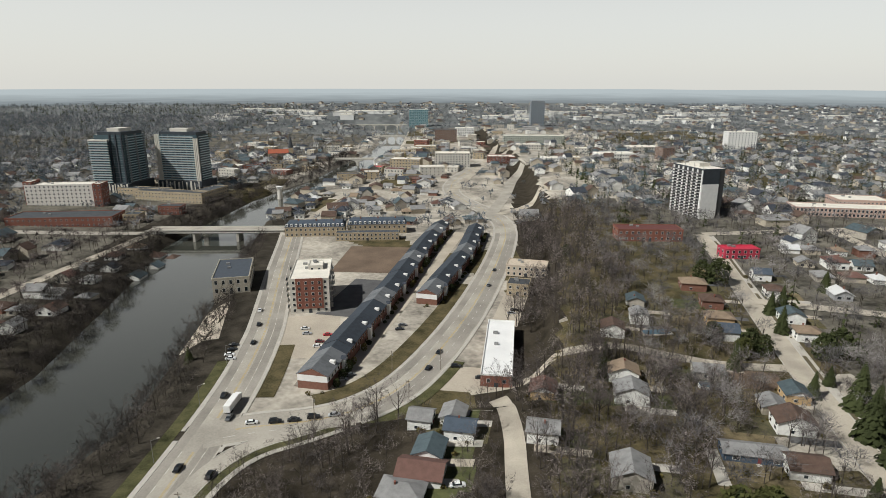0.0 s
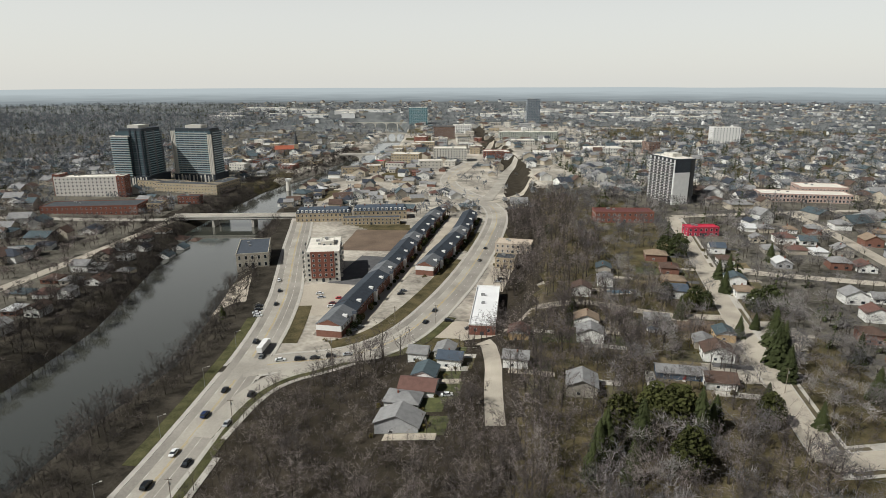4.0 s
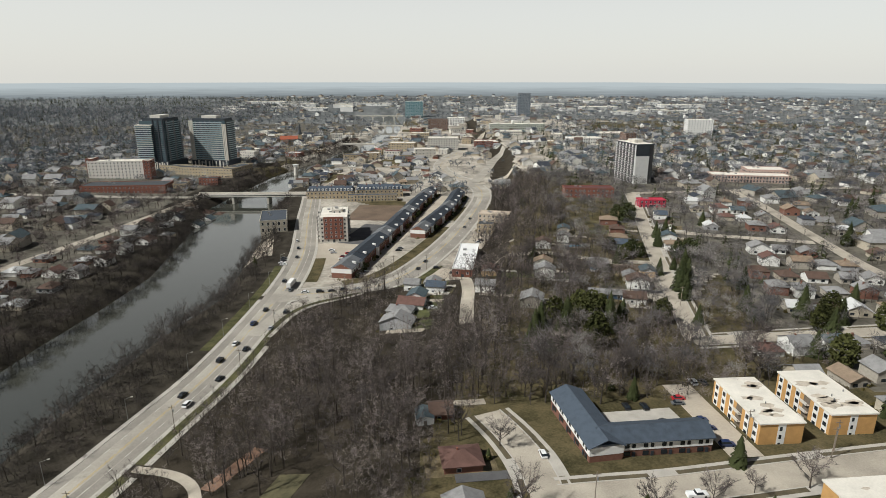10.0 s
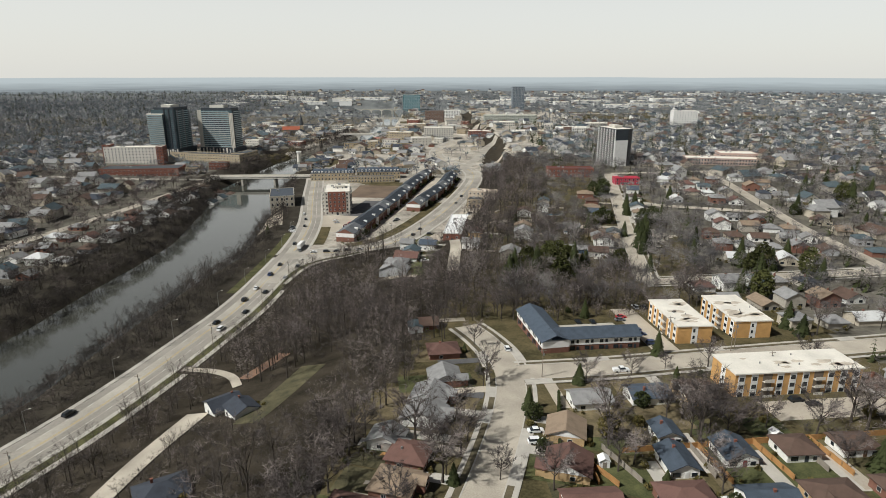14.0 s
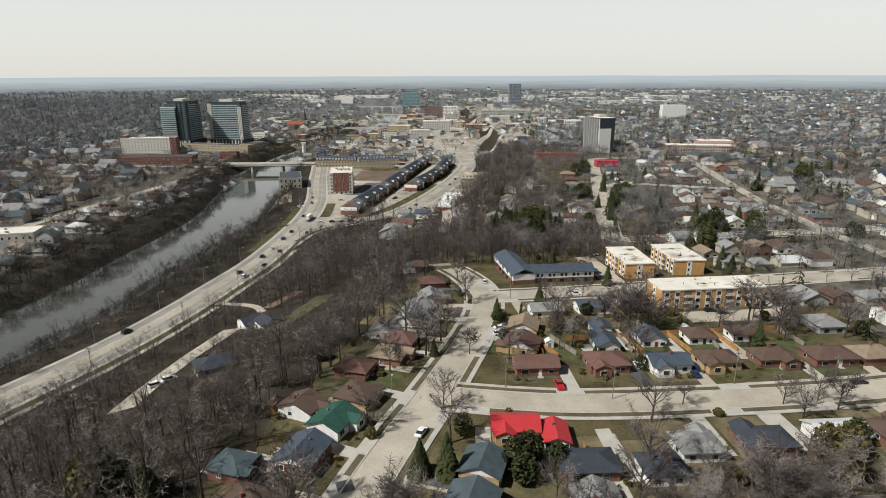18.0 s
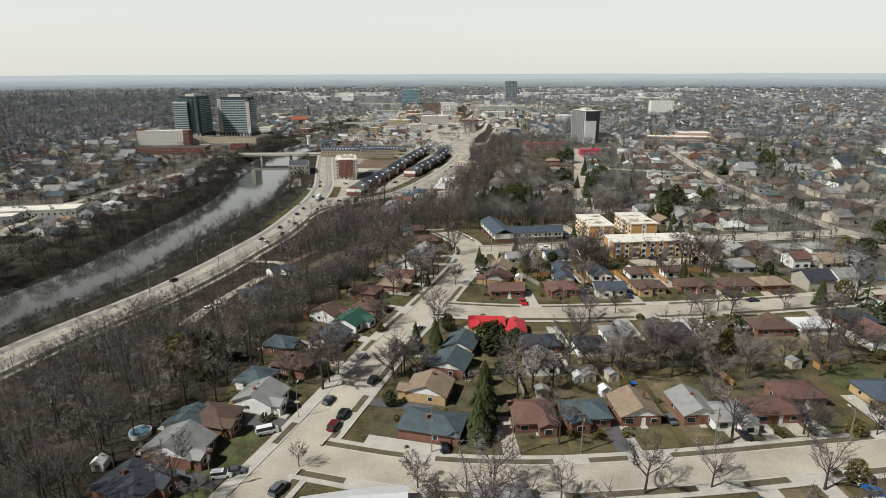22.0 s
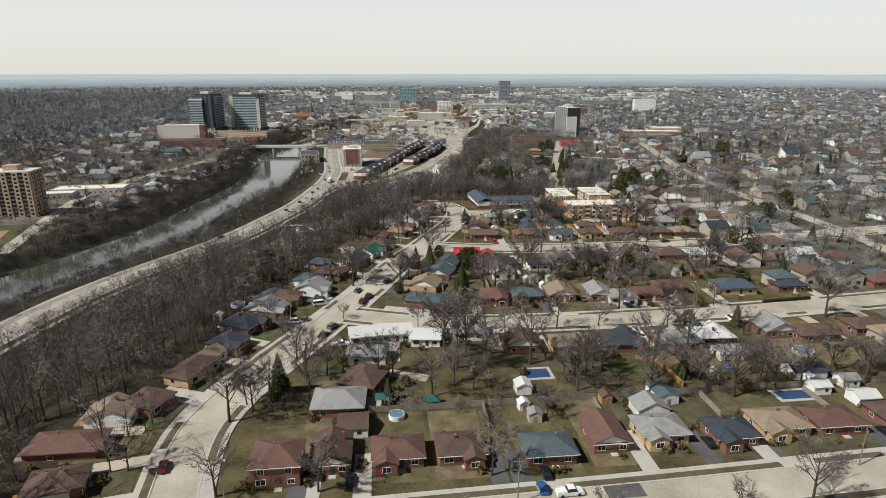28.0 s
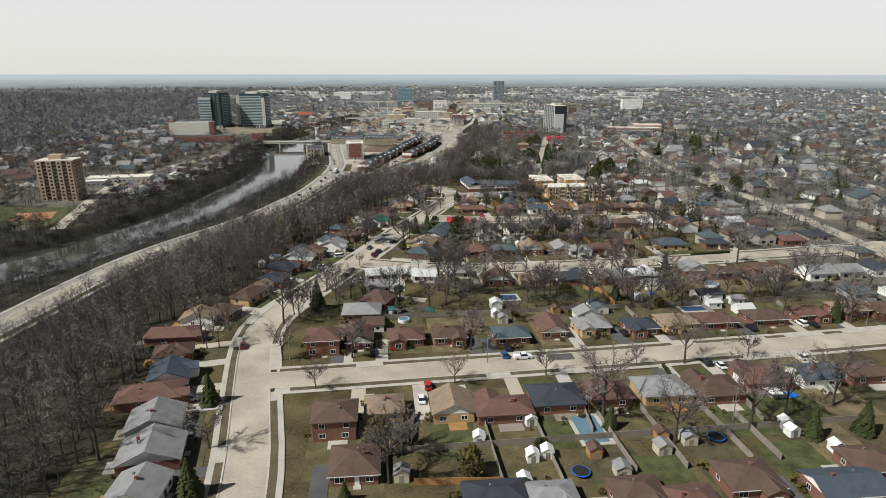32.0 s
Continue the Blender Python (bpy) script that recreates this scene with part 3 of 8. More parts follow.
strip("verge", "grass bank inside the bend of the upper road", stretch("upper_road", 649, 800, -62), -19.0, -10.4, GRASS, 0.2)
strip("verge", "grass point where two roads part", stretch("river_road", 664, 716), 9.8, 17.0, GRASS, 0.18)
strip("verge", "grass on the outer side of the upper road", stretch("upper_road", 652, 700, -58), 10.4, 15.0, VERGE_GREEN, 0.2)


# ---- the painted hazy rim of the plain ----
def backdrop():
    """A glowing ring of far land just under the horizon, distance haze painted pale and cool."""
    m = bpy.data.materials.new("glowing_haze_rim")
    m.use_nodes = True
    nt = m.node_tree
    nt.nodes.remove(nt.nodes["Principled BSDF"])
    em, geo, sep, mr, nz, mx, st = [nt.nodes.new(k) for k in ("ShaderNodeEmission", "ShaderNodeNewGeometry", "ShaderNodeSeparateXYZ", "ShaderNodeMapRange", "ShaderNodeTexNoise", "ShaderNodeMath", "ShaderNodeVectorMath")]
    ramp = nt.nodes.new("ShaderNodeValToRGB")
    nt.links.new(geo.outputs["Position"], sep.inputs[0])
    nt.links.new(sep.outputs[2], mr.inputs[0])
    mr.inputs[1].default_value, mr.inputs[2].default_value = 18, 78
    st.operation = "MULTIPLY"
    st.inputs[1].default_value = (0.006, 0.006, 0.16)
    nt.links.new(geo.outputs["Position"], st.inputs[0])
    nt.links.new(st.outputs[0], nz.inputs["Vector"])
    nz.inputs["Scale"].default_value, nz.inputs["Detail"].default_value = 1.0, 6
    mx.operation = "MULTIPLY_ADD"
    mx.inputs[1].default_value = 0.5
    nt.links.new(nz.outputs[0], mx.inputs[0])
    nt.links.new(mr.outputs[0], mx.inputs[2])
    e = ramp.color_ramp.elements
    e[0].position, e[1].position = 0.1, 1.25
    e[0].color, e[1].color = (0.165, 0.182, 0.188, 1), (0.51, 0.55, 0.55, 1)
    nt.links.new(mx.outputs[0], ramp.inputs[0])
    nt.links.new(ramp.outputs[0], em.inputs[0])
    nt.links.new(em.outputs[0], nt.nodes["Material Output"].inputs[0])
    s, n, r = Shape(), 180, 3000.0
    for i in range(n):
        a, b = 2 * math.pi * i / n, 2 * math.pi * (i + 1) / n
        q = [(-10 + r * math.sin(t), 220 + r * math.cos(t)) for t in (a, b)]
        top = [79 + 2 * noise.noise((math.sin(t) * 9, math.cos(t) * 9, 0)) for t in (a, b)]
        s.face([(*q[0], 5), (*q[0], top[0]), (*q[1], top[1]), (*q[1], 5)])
    tagged(new("backdrop", s.mesh("backdrop", m)), "glowing ring painted as the hazy far edge of the plain", "distance", kind="structure")


backdrop()

# ---- large buildings ----
def at(x, y, turn=0.0, up=0.0):
    return pose(x, y, gz(x, y) + up, 0, 0, turn)


def low_at(x, y, turn, w, d):
    """A pose at the lowest ground under a footprint, so that nothing hangs over a slope."""
    c, s = math.cos(radians(turn)), math.sin(radians(turn))
    z = min(gz(x + c * a - s * b, y + s * a + c * b) for a in (-w / 2, 0, w / 2) for b in (-d / 2, 0, d / 2))
    return pose(x, y, z, 0, 0, turn)


WINDOWS = {}


def window_meshes(w, h):
    key = (w, h)
    if key not in WINDOWS:
        f = Shape().box(-w / 2 - 0.1, -0.07, -0.1, w / 2 + 0.1, 0.05, 0).box(-w / 2 - 0.1, -0.07, h, w / 2 + 0.1, 0.05, h + 0.1)
        f.box(-w / 2 - 0.1, -0.07, 0, -w / 2, 0.05, h).box(w / 2, -0.07, 0, w / 2 + 0.1, 0.05, h).box(-0.03, -0.06, 0, 0.03, 0.05, h)
        WINDOWS[key] = f.mesh("window_frame", WHITE), Shape().box(-w / 2, -0.03, 0, w / 2, 0.02, h).mesh("pane", GLASS)
    return WINDOWS[key]


def plain_window(b, m, w, h):
    """A frame and its pane in one mesh, for the rows of windows on larger buildings."""
    key = (w, h, "plain")
    if key not in WINDOWS:
        WINDOWS[key] = Shape().box(-w / 2 - 0.1, -0.05, -0.1, w / 2 + 0.1, 0.05, h + 0.1).box(-w / 2, -0.09, 0, w / 2, 0.0, h, 1).mesh("window", WHITE, GLASS)
    part("window", WINDOWS[key], b, m)


def window(b, m, w, h):
    fr, pane = window_meshes(w, h)
    o = part("window", fr, b, m)
    part("pane", pane, o)


FOOT = []       # footprints of what stands on the ground: x, y, radius


def block(x, y, turn, w, d, h, floors, wall, roof, label, category, bays=None, name="building", parapet=0.6, units=2, seed=1, sides="fblr", win=(1.3, 1.5), glass=None, stripe=None, near=False, base=None):
    """A flat-roofed building with a parapet, windows row by row, a door and roof units."""
    b = thing(name, low_at(x, y, turn, w, d) if base is None else pose(x, y, base, 0, 0, turn), label, category)
    FOOT.append((x, y, math.hypot(w, d) / 2))
    part("wall", Shape().box(-w / 2, -d / 2, -1.5 if base is None else -9, w / 2, d / 2, h).mesh("wall", wall), b)
    s = Shape().box(-w / 2 + 0.3, -d / 2 + 0.3, h, w / 2 - 0.3, d / 2 - 0.3, h + 0.12)
    part("roof", s.mesh("roof", roof), b)
    s = Shape()
    p = parapet
    s.box(-w / 2 - 0.1, -d / 2 - 0.1, h - 0.2, w / 2 + 0.1, -d / 2 + 0.3, h + p).box(-w / 2 - 0.1, d / 2 - 0.3, h - 0.2, w / 2 + 0.1, d / 2 + 0.1, h + p)
    s.box(-w / 2 - 0.1, -d / 2 + 0.3, h - 0.2, -w / 2 + 0.3, d / 2 - 0.3, h + p).box(w / 2 - 0.3, -d / 2 + 0.3, h - 0.2, w / 2 + 0.1, d / 2 - 0.3, h + p)
    part("parapet", s.mesh("parapet", stripe or wall), b)
    fh = h / floors
    g = glass or GLASS
    bays = bays or 3.4
    wv, wh = win
    far = Shape()
    for side in sides:
        run = w if side in "fb" else d
        n = max(1, int(run / bays))
        turned = {"f": 0, "b": 180, "l": -90, "r": 90}[side]
        reach = d / 2 if side in "fb" else w / 2
        for f in range(floors):
            z0 = fh * f + (fh - wh) * 0.55
            for i in range(n):
                u = (i + 0.5) * run / n - run / 2
                q = pose(0, 0, 0, 0, 0, turned) @ pose(u, -reach, z0)
                if near:
                    plain_window(b, q, wv, wh)
                    continue
                for grow, k, proud in ((0.12, 0, 0.05), (0.0, 1, 0.09)):
                    n0 = len(far.v)
                    far.box(-wv / 2 - grow, -proud, -grow, wv / 2 + grow, 0.05, wh + grow, k)
                    far.v[n0:] = [tuple(q @ Vector(p)) for p in far.v[n0:]]
    if not near:
        tagged(part("glazing", far.mesh("windows", WHITE, g), b), kind="stuff")
    rnd = random.Random(seed)
    for _ in range(units):
        ux, uy, uw = rnd.uniform(-w * 0.35, w * 0.35), rnd.uniform(-d * 0.3, d * 0.3), rnd.uniform(1.2, 2.6)
        part("roof_unit", Shape().box(ux, uy, h + 0.1, ux + uw, uy + uw * 0.8, h + 1.2).mesh("unit", STEEL), b)
    part("door", Shape().box(-0.9, -d / 2 - 0.1, 0, 0.9, -d / 2 + 0.05, 2.2).mesh("door", DARKWALL), b)
    return b


def tower(x, y, turn, w, d, h, floors, label, left_wing):
    """A glass residential tower: podium with pale piers, floor slabs with glass rails, end piers, a stepped crown and a plant room."""
    b = thing("residential_tower", low_at(x, y, turn, w, d), label, "tower")
    FOOT.append((x, y, 25))
    rail = mat("frosted_rail", (0.3, 0.4, 0.43), 0.25, 0.12)
    edge = mat("grey_slab", (0.16, 0.17, 0.18), 0.7, 0.2)
    base = h * 0.17
    part("core", Shape().box(-w / 2, -d / 2, -1, w / 2, d / 2, h).mesh("core", TGLASS), b)
    part("podium", Shape().box(-w / 2 - 2, -d / 2 - 4, -1.5, w / 2 + 3, d / 2 + 4, base).mesh("podium", DARKWALL), b)
    for i in range(11):
        u = -w / 2 - 1.6 + i * (w + 3.4) / 10.6
        part("podium_pier", Shape().box(u, -d / 2 - 4.4, 0, u + 1.1 + (i % 3) * 0.5, -d / 2 - 3.9, base * (1 - 0.12 * (i % 2))).mesh("pier", CREAM), b)
    fh = (h - base - 1) / floors
    if left_wing:
        wh = h - fh * 2.4
        part("wing", Shape().box(-w / 2 - 4, -d / 2 - 3, -1, w * 0.02, d * 0.1, wh).mesh("wing", TGLASS), b)
        part("wing_cap", Shape().box(-w / 2 - 4.6, -d / 2 - 4.8, wh, w * 0.04, d * 0.1, wh + 1.6).mesh("cap", CREAM), b)
        f0, f1, fy = -w / 2 - 4.4, w * 0.03, -d / 2 - 3
    else:
        wh, f0, f1, fy = h, -w / 2 + 4.5, w / 2 - 4.2, -d / 2
    for f in range(floors):
        z = base + 0.8 + fh * f
        if z < wh - 1:
            slab = part("balcony", Shape().box(f0, fy - 1.7, z, f1, fy + 0.2, z + 0.34).mesh("slab", CREAM), b)
            part("railing", Shape().box(f0, fy - 1.7, z + 0.36, f1, fy - 1.62, z + 1.3).mesh("rail", rail), slab)
        side = part("side_balcony", Shape().box(w / 2 - 0.1, -d / 2 + 2, z, w / 2 + 1.5, d / 2 - 2, z + 0.3).mesh("slab", edge), b)
        part("railing", Shape().box(w / 2 + 1.42, -d / 2 + 2, z + 0.3, w / 2 + 1.5, d / 2 - 2, z + 1.2).mesh("rail", rail), side)
        if left_wing:
            part("floor_edge", Shape().box(w * 0.05, -d / 2 - 0.25, z, w / 2, -d / 2 + 0.1, z + 0.3).mesh("edge", edge), b)
    if left_wing:
        for u in (w * 0.02, w * 0.22, w * 0.42):
            part("dark_fin", Shape().box(u, -d / 2 - 0.8, base, u + 1.6, -d / 2, h + 1).mesh("fin", DARKWALL), b)
        for v in (-d * 0.4, 0, d * 0.38):
            part("side_fin", Shape().box(w / 2, v, base, w / 2 + 1.7, v + 1.8, h).mesh("fin", edge), b)
    else:
        for u in (-w / 2 - 1.2, -w / 2 + 0.9, -w / 2 + 3.0, w / 2 - 4.2, w / 2 - 2.0, w / 2):
            part("pale_pier", Shape().box(u, -d / 2 - 1.9, base * 0.9, u + 1.3, -d / 2 - 0.2, h - (0 if u < 0 else 4)).mesh("pier", CREAM), b)
        for i in range(6):
            u = -w / 2 + 8 + i * (w - 16) / 5
            part("mullion", Shape().box(u, -d / 2 - 0.3, base, u + 0.5, -d / 2 + 0.1, h).mesh("mullion", edge), b)
    part("dark_crown", Shape().box(-w / 2 + 3, -d / 2 + 2, h, w / 2 - 2, d / 2 - 1, h + 3).mesh("crown", DARKWALL), b)
    part("plant_room", Shape().box(-w * 0.22, -d * 0.25, h + 2.5, w * 0.2, d * 0.3, h + 6.5).mesh("plant", CREAM), b)
    return b


tower(-366, 1142, -8, 34, 40, 64, 19, "dark glass residential tower with pale balconies on one face", True)
tower(-305.5, 1166, -12, 52, 24, 64, 19, "glass residential tower with pale piers and white plant room", False)


def slab_tower():
    """The older concrete slab block with stacked balconies between white piers and a blank white end wall."""
    b = thing("apartment_tower", low_at(204, 931, 11, 22, 40), "white concrete apartment tower with dark balconies", "tower")
    FOOT.append((204, 931, 24))
    w, d, h, floors = 19, 40, 39, 15
    # near-black core: shade of the balcony recesses is put into its colour
    part("core", Shape().box(-w / 2, -d / 2, -2, w / 2, d / 2, h).mesh("core", mat("shaded_recess", (0.05, 0.05, 0.05), 0.85, 0.2)), b)
    part("end_wall", Shape().box(-w / 2 - 0.3, -d / 2 - 0.4, -2, w * 0.26, -d / 2, h * 0.72).mesh("end_wall", WHITE), b, label="blank white end wall")
    part("end_wall", Shape().box(w * 0.26, -d / 2 + 1.5, -2, w / 2 + 0.2, -d / 2 + 3, h * 0.8).mesh("end_wall", CREAM), b)
    part("end_wall_top", Shape().box(-w / 2 - 0.3, -d / 2 - 0.4, h * 0.72, w * 0.26, -d / 2, h + 1).mesh("end_top", DARKWALL), b)
    for f in range(floors):
        z = 1.2 + (h - 2) / floors * f
        for i in range(6):
            y0 = -d / 2 + 1 + i * (d - 2) / 6
            bal = part("balcony", Shape().box(-w / 2 - 1.6, y0 + 1.6, z, -w / 2, y0 + 5.6, z + 0.25).mesh("balcony", WHITE), b)
            part("railing", Shape().box(-w / 2 - 1.6, y0 + 1.6, z + 0.25, -w / 2 - 1.5, y0 + 5.6, z + 1.1).mesh("railing", mat("grey_balcony", (0.1, 0.1, 0.1), 0.8, 0.2)), bal)
    for i in range(7):
        y0 = -d / 2 + 0.2 + i * (d - 2) / 6
        part("pier", Shape().box(-w / 2 - 0.8, y0, -1, -w / 2, y0 + 1.3, h).mesh("pier", WHITE), b)
    part("parapet", Shape().box(-w / 2 - 0.3, -d / 2, h, w / 2 + 0.3, d / 2, h + 1).mesh("parapet", DARKWALL), b)
    part("roof", Shape().box(-w / 2 + 0.4, -d / 2 + 0.4, h + 1, w / 2 - 0.4, d / 2 - 0.4, h + 1.1).mesh("roof", FLATROOF), b)
    part("plant_room", Shape().box(-4, -6, h + 1.1, 5, 8, h + 4).mesh("plant_room", CREAM), b)
    for i in range(9):
        mx, my = (-8, 7, -3)[i % 3], -d / 2 + 4 * i + 3
        part("mast", Shape().tube((mx, my, h + 1), (mx, my, h + 4.5), 0.18, 0.12).mesh("mast", STEEL), b)


def balcony_block(x, y, turn, w, d, h, floors):
    """A tan concrete block: upright tan strips with dark balcony stacks between them and a pale roof house."""
    b = thing("apartment_tower", low_at(x, y, turn, w, d), "tan concrete apartment tower with dark balcony stacks beside the river", "tower")
    FOOT.append((x, y, math.hypot(w, d) / 2))
    # the core's dark tone paints in the shade behind the balconies
    tan, dark = mat("tan_concrete", (0.42, 0.32, 0.23), 0.85, 0.18), mat("balcony_shade", (0.06, 0.055, 0.05), 0.9, 0.2)
    part("core", Shape().box(-w / 2, -d / 2, -2, w / 2, d / 2, h).mesh("core", dark), b)
    for side, run, reach in ((0, w, d / 2), (90, d, w / 2), (-90, d, w / 2)):
        q = pose(0, 0, 0, 0, 0, side)
        n = max(2, round(run / 9))
        for i in range(n + 1):
            u = -run / 2 + i * (run - 4.0) / n
            part("upright", Shape().box(u, -reach - 0.9, -2, u + 4.0, -reach + 0.1, h).mesh("upright", tan), b, q)
            for f in range(floors):
                z = 1.0 + f * (h - 1) / floors
                part("window", Shape().box(u + 1.1, -reach - 0.97, z + 0.5, u + 2.9, -reach - 0.85, z + 1.9).mesh("w", GLASS), b, q)
                if i < n:
                    part("balcony", Shape().box(u + 4.0, -reach - 0.75, z - 0.2, u + (run - 4.0) / n, -reach, z + 0.85).mesh("bal", mat("brown_balcony", (0.16, 0.13, 0.1), 0.85, 0.2)), b, q)
    part("roof", Shape().box(-w / 2 - 0.9, -d / 2 - 0.9, h, w / 2 + 0.9, d / 2 + 0.9, h + 0.8).mesh("roof", CREAM), b)
    part("plant_room", Shape().box(-w * 0.22, -d * 0.2, h + 0.8, w * 0.14, d * 0.3, h + 4.5).mesh("plant", tan), b)


slab_tower()

RED_OLD = mat("old_red_brick", (0.2, 0.082, 0.058), 0.85, 0.2, 0.3, 6.0, 0.1)
BUFF = mat("buff_stone", (0.38, 0.31, 0.21), 0.85, 0.2, 0.2, 4.0, 0.1)
DARKROOF = mat("dark_membrane", (0.06, 0.065, 0.07), 0.9, 0.25, 0.2, 3.0, 0.1)
PALEGLASS = mat("blue_glass", (0.05, 0.13, 0.15), 0.15, 0.2, 0.3, 1.0, 0)

block(-383, 1052, 5, 66, 16, 22, 6, mat("pale_render", (0.7, 0.66, 0.6), 0.85, 0.1), FLATROOF, "pale rendered hotel with brick-red end bays", "hotel", bays=4.0)
block(-414, 1052, 5, 8, 17, 22.6, 6, RED_OLD, FLATROOF, "brick-red end bay of a pale hotel", "hotel wing", bays=4.0)
block(-348, 1054, 5, 8, 17, 22.6, 6, RED_OLD, FLATROOF, "brick-red end bay of a pale hotel", "hotel wing", bays=4.0)
block(-338, 975, 4, 88, 28, 9, 2, RED_OLD, DARKROOF, "long low red brick mill with a dark roof", "mill", bays=4.2)
block(-284, 985, 4, 14, 14, 8, 2, BUFF, DARKROOF, "small buff stone end of a mill", "mill wing")
block(-290, 1085, -14, 80, 16, 11, 3, BUFF, DARKROOF, "long buff stone mill with rows of windows", "mill", bays=4.0)
block(-255, 1100, -14, 18, 40, 11, 3, BUFF, DARKROOF, "buff stone mill wing with a dark roof", "mill wing", bays=4.0)
block(-330, 1110, -14, 60, 14, 9, 2, BUFF, DARKROOF, "low buff stone mill behind another", "mill", bays=4.0)
block(-265, 1022, 0, 22, 12, 8, 2, RED_OLD, DARKROOF, "small red brick house of a mill", "mill wing")
balcony_block(-304.5, 531, 6, 27, 17, 33, 11)
block(-296, 612, 10, 58, 20, 6, 1, CREAM, FLATROOF, "long low pale works building with a flat roof", "works", bays=4.0, units=5)
block(-318, 588, 10, 40, 14, 5, 1, wall_mat("gb"), FLATROOF, "low grey works building with a flat roof", "works", bays=4.0, units=2)
FOOT.append((-290, 468, 30))
block(324, 925, -12, 76, 22, 7, 2, mat("pink_brick", (0.42, 0.3, 0.25), 0.85, 0.15), FLATROOF, "long low school with a white flat roof", "school", bays=3.0, win=(1.6, 2.0))
block(352, 945, -12, 40, 26, 10, 2, mat("pink_brick", (0.42, 0.3, 0.25)), FLATROOF, "taller hall of a low school", "school", bays=3.0)
block(503, 1437, -6, 46, 22, 28, 8, WHITE, FLATROOF, "white apartment slab behind bare trees", "apartment block", bays=5.0)
block(263, 1990, 0, 34, 24, 62, 15, mat("grey_tower", (0.2, 0.22, 0.25), 0.7, 0.15), FLATROOF, "grey office tower far off in the town", "tower", bays=4.0, win=(2.4, 2.6), glass=TGLASS)
block(-39, 2060, 0, 50, 30, 46, 11, mat("teal_panel", (0.2, 0.3, 0.32), 0.6, 0.15), FLATROOF, "teal glass building far off in the town", "tower", bays=5.0, win=(3, 2.6), glass=PALEGLASS)
BRICKED = block(-84, 775, 6, 21, 38, 19, 6, CREAM, FLATROOF, "six-storey pale apartment block with a red brick front", "apartment block", bays=3.6, stripe=CREAM, near=True, sides="flr")
for f in range(6):
    for sx in (-1, 1):
        c_, s_ = math.cos(radians(6)), math.sin(radians(6))
        for v in (-15, 4):
            bx, by = -84 + c_ * sx * 11.3 - s_ * v, 775 + s_ * sx * 11.3 + c_ * v
            bal = thing("balcony", pose(bx, by, gz(-84, 775) + 2.6 + f * 3.1, 0, 0, 6), "pale concrete balcony on a brick apartment block", "balcony", "brick block balconies")
            part("slab", Shape().box(-0.9, -3, 0, 0.9, 3, 0.2).mesh("slab", CREAM), bal)
            part("railing", Shape().box(sx * 0.85 - 0.04, -3, 0.2, sx * 0.85 + 0.04, 3, 1.2).mesh("railing", DARKWALL), bal)
part("brick_front", Shape().box(-7.2, -19.35, 2.6, 7.2, -19.0, 19.7).mesh("brick_front", RED_OLD), BRICKED, label="red brick front panel")
for f in range(5):
    for u in (-5.4, -1.8, 1.8, 5.4):
        plain_window(BRICKED, pose(u, -19.35, 3.9 + 3.15 * f), 1.2, 1.5)
block(-82, 779, 6, 8, 11, 21, 6, CREAM, FLATROOF, "pale plant room on an apartment block", "penthouse", bays=3.6)
block(-139, 808, 12, 21, 40, 10, 2, mat("grey_stone", (0.42, 0.38, 0.31), 0.85, 0.2), mat("slate_flat", (0.06, 0.07, 0.085), 0.9, 0.2), "grey stone riverside building with a flat roof", "stone building", bays=3.6, win=(1.5, 2.4), base=-19.6)
block(14, 700, -9, 13, 58, 5.5, 1, RED_OLD, mat("white_membrane", (0.72, 0.71, 0.69), 0.85, 0.1, 0.1, 2.0, 0.02), "long single-storey shop with a white roof", "shop", bays=6.0, stripe=WHITE, near=True)
block(47, 822, -16, 26, 15, 7, 2, mat("stucco", (0.5, 0.42, 0.33), 0.85, 0.15), mat("tan_roof", (0.5, 0.42, 0.33), 0.9, 0.15), "pale flat-roofed house beside the road", "shop")
block(36, 785, -16, 13, 12, 7, 2, BUFF, DARKROOF, "buff stone house beside the road", "house")
block(135, 850, -4, 44, 16, 8, 2, RED_OLD, mat("maroon_roof", (0.12, 0.045, 0.04), 0.9, 0.2), "long brick building with a dark maroon roof", "apartment block", bays=4)
block(176, 804, 0, 22, 10, 6, 2, mat("crimson_wall", (0.4, 0.04, 0.07), 0.8, 0.15), mat("crimson_roof", (0.5, 0.03, 0.06), 0.6, 0.12), "house with a bright crimson roof", "house")


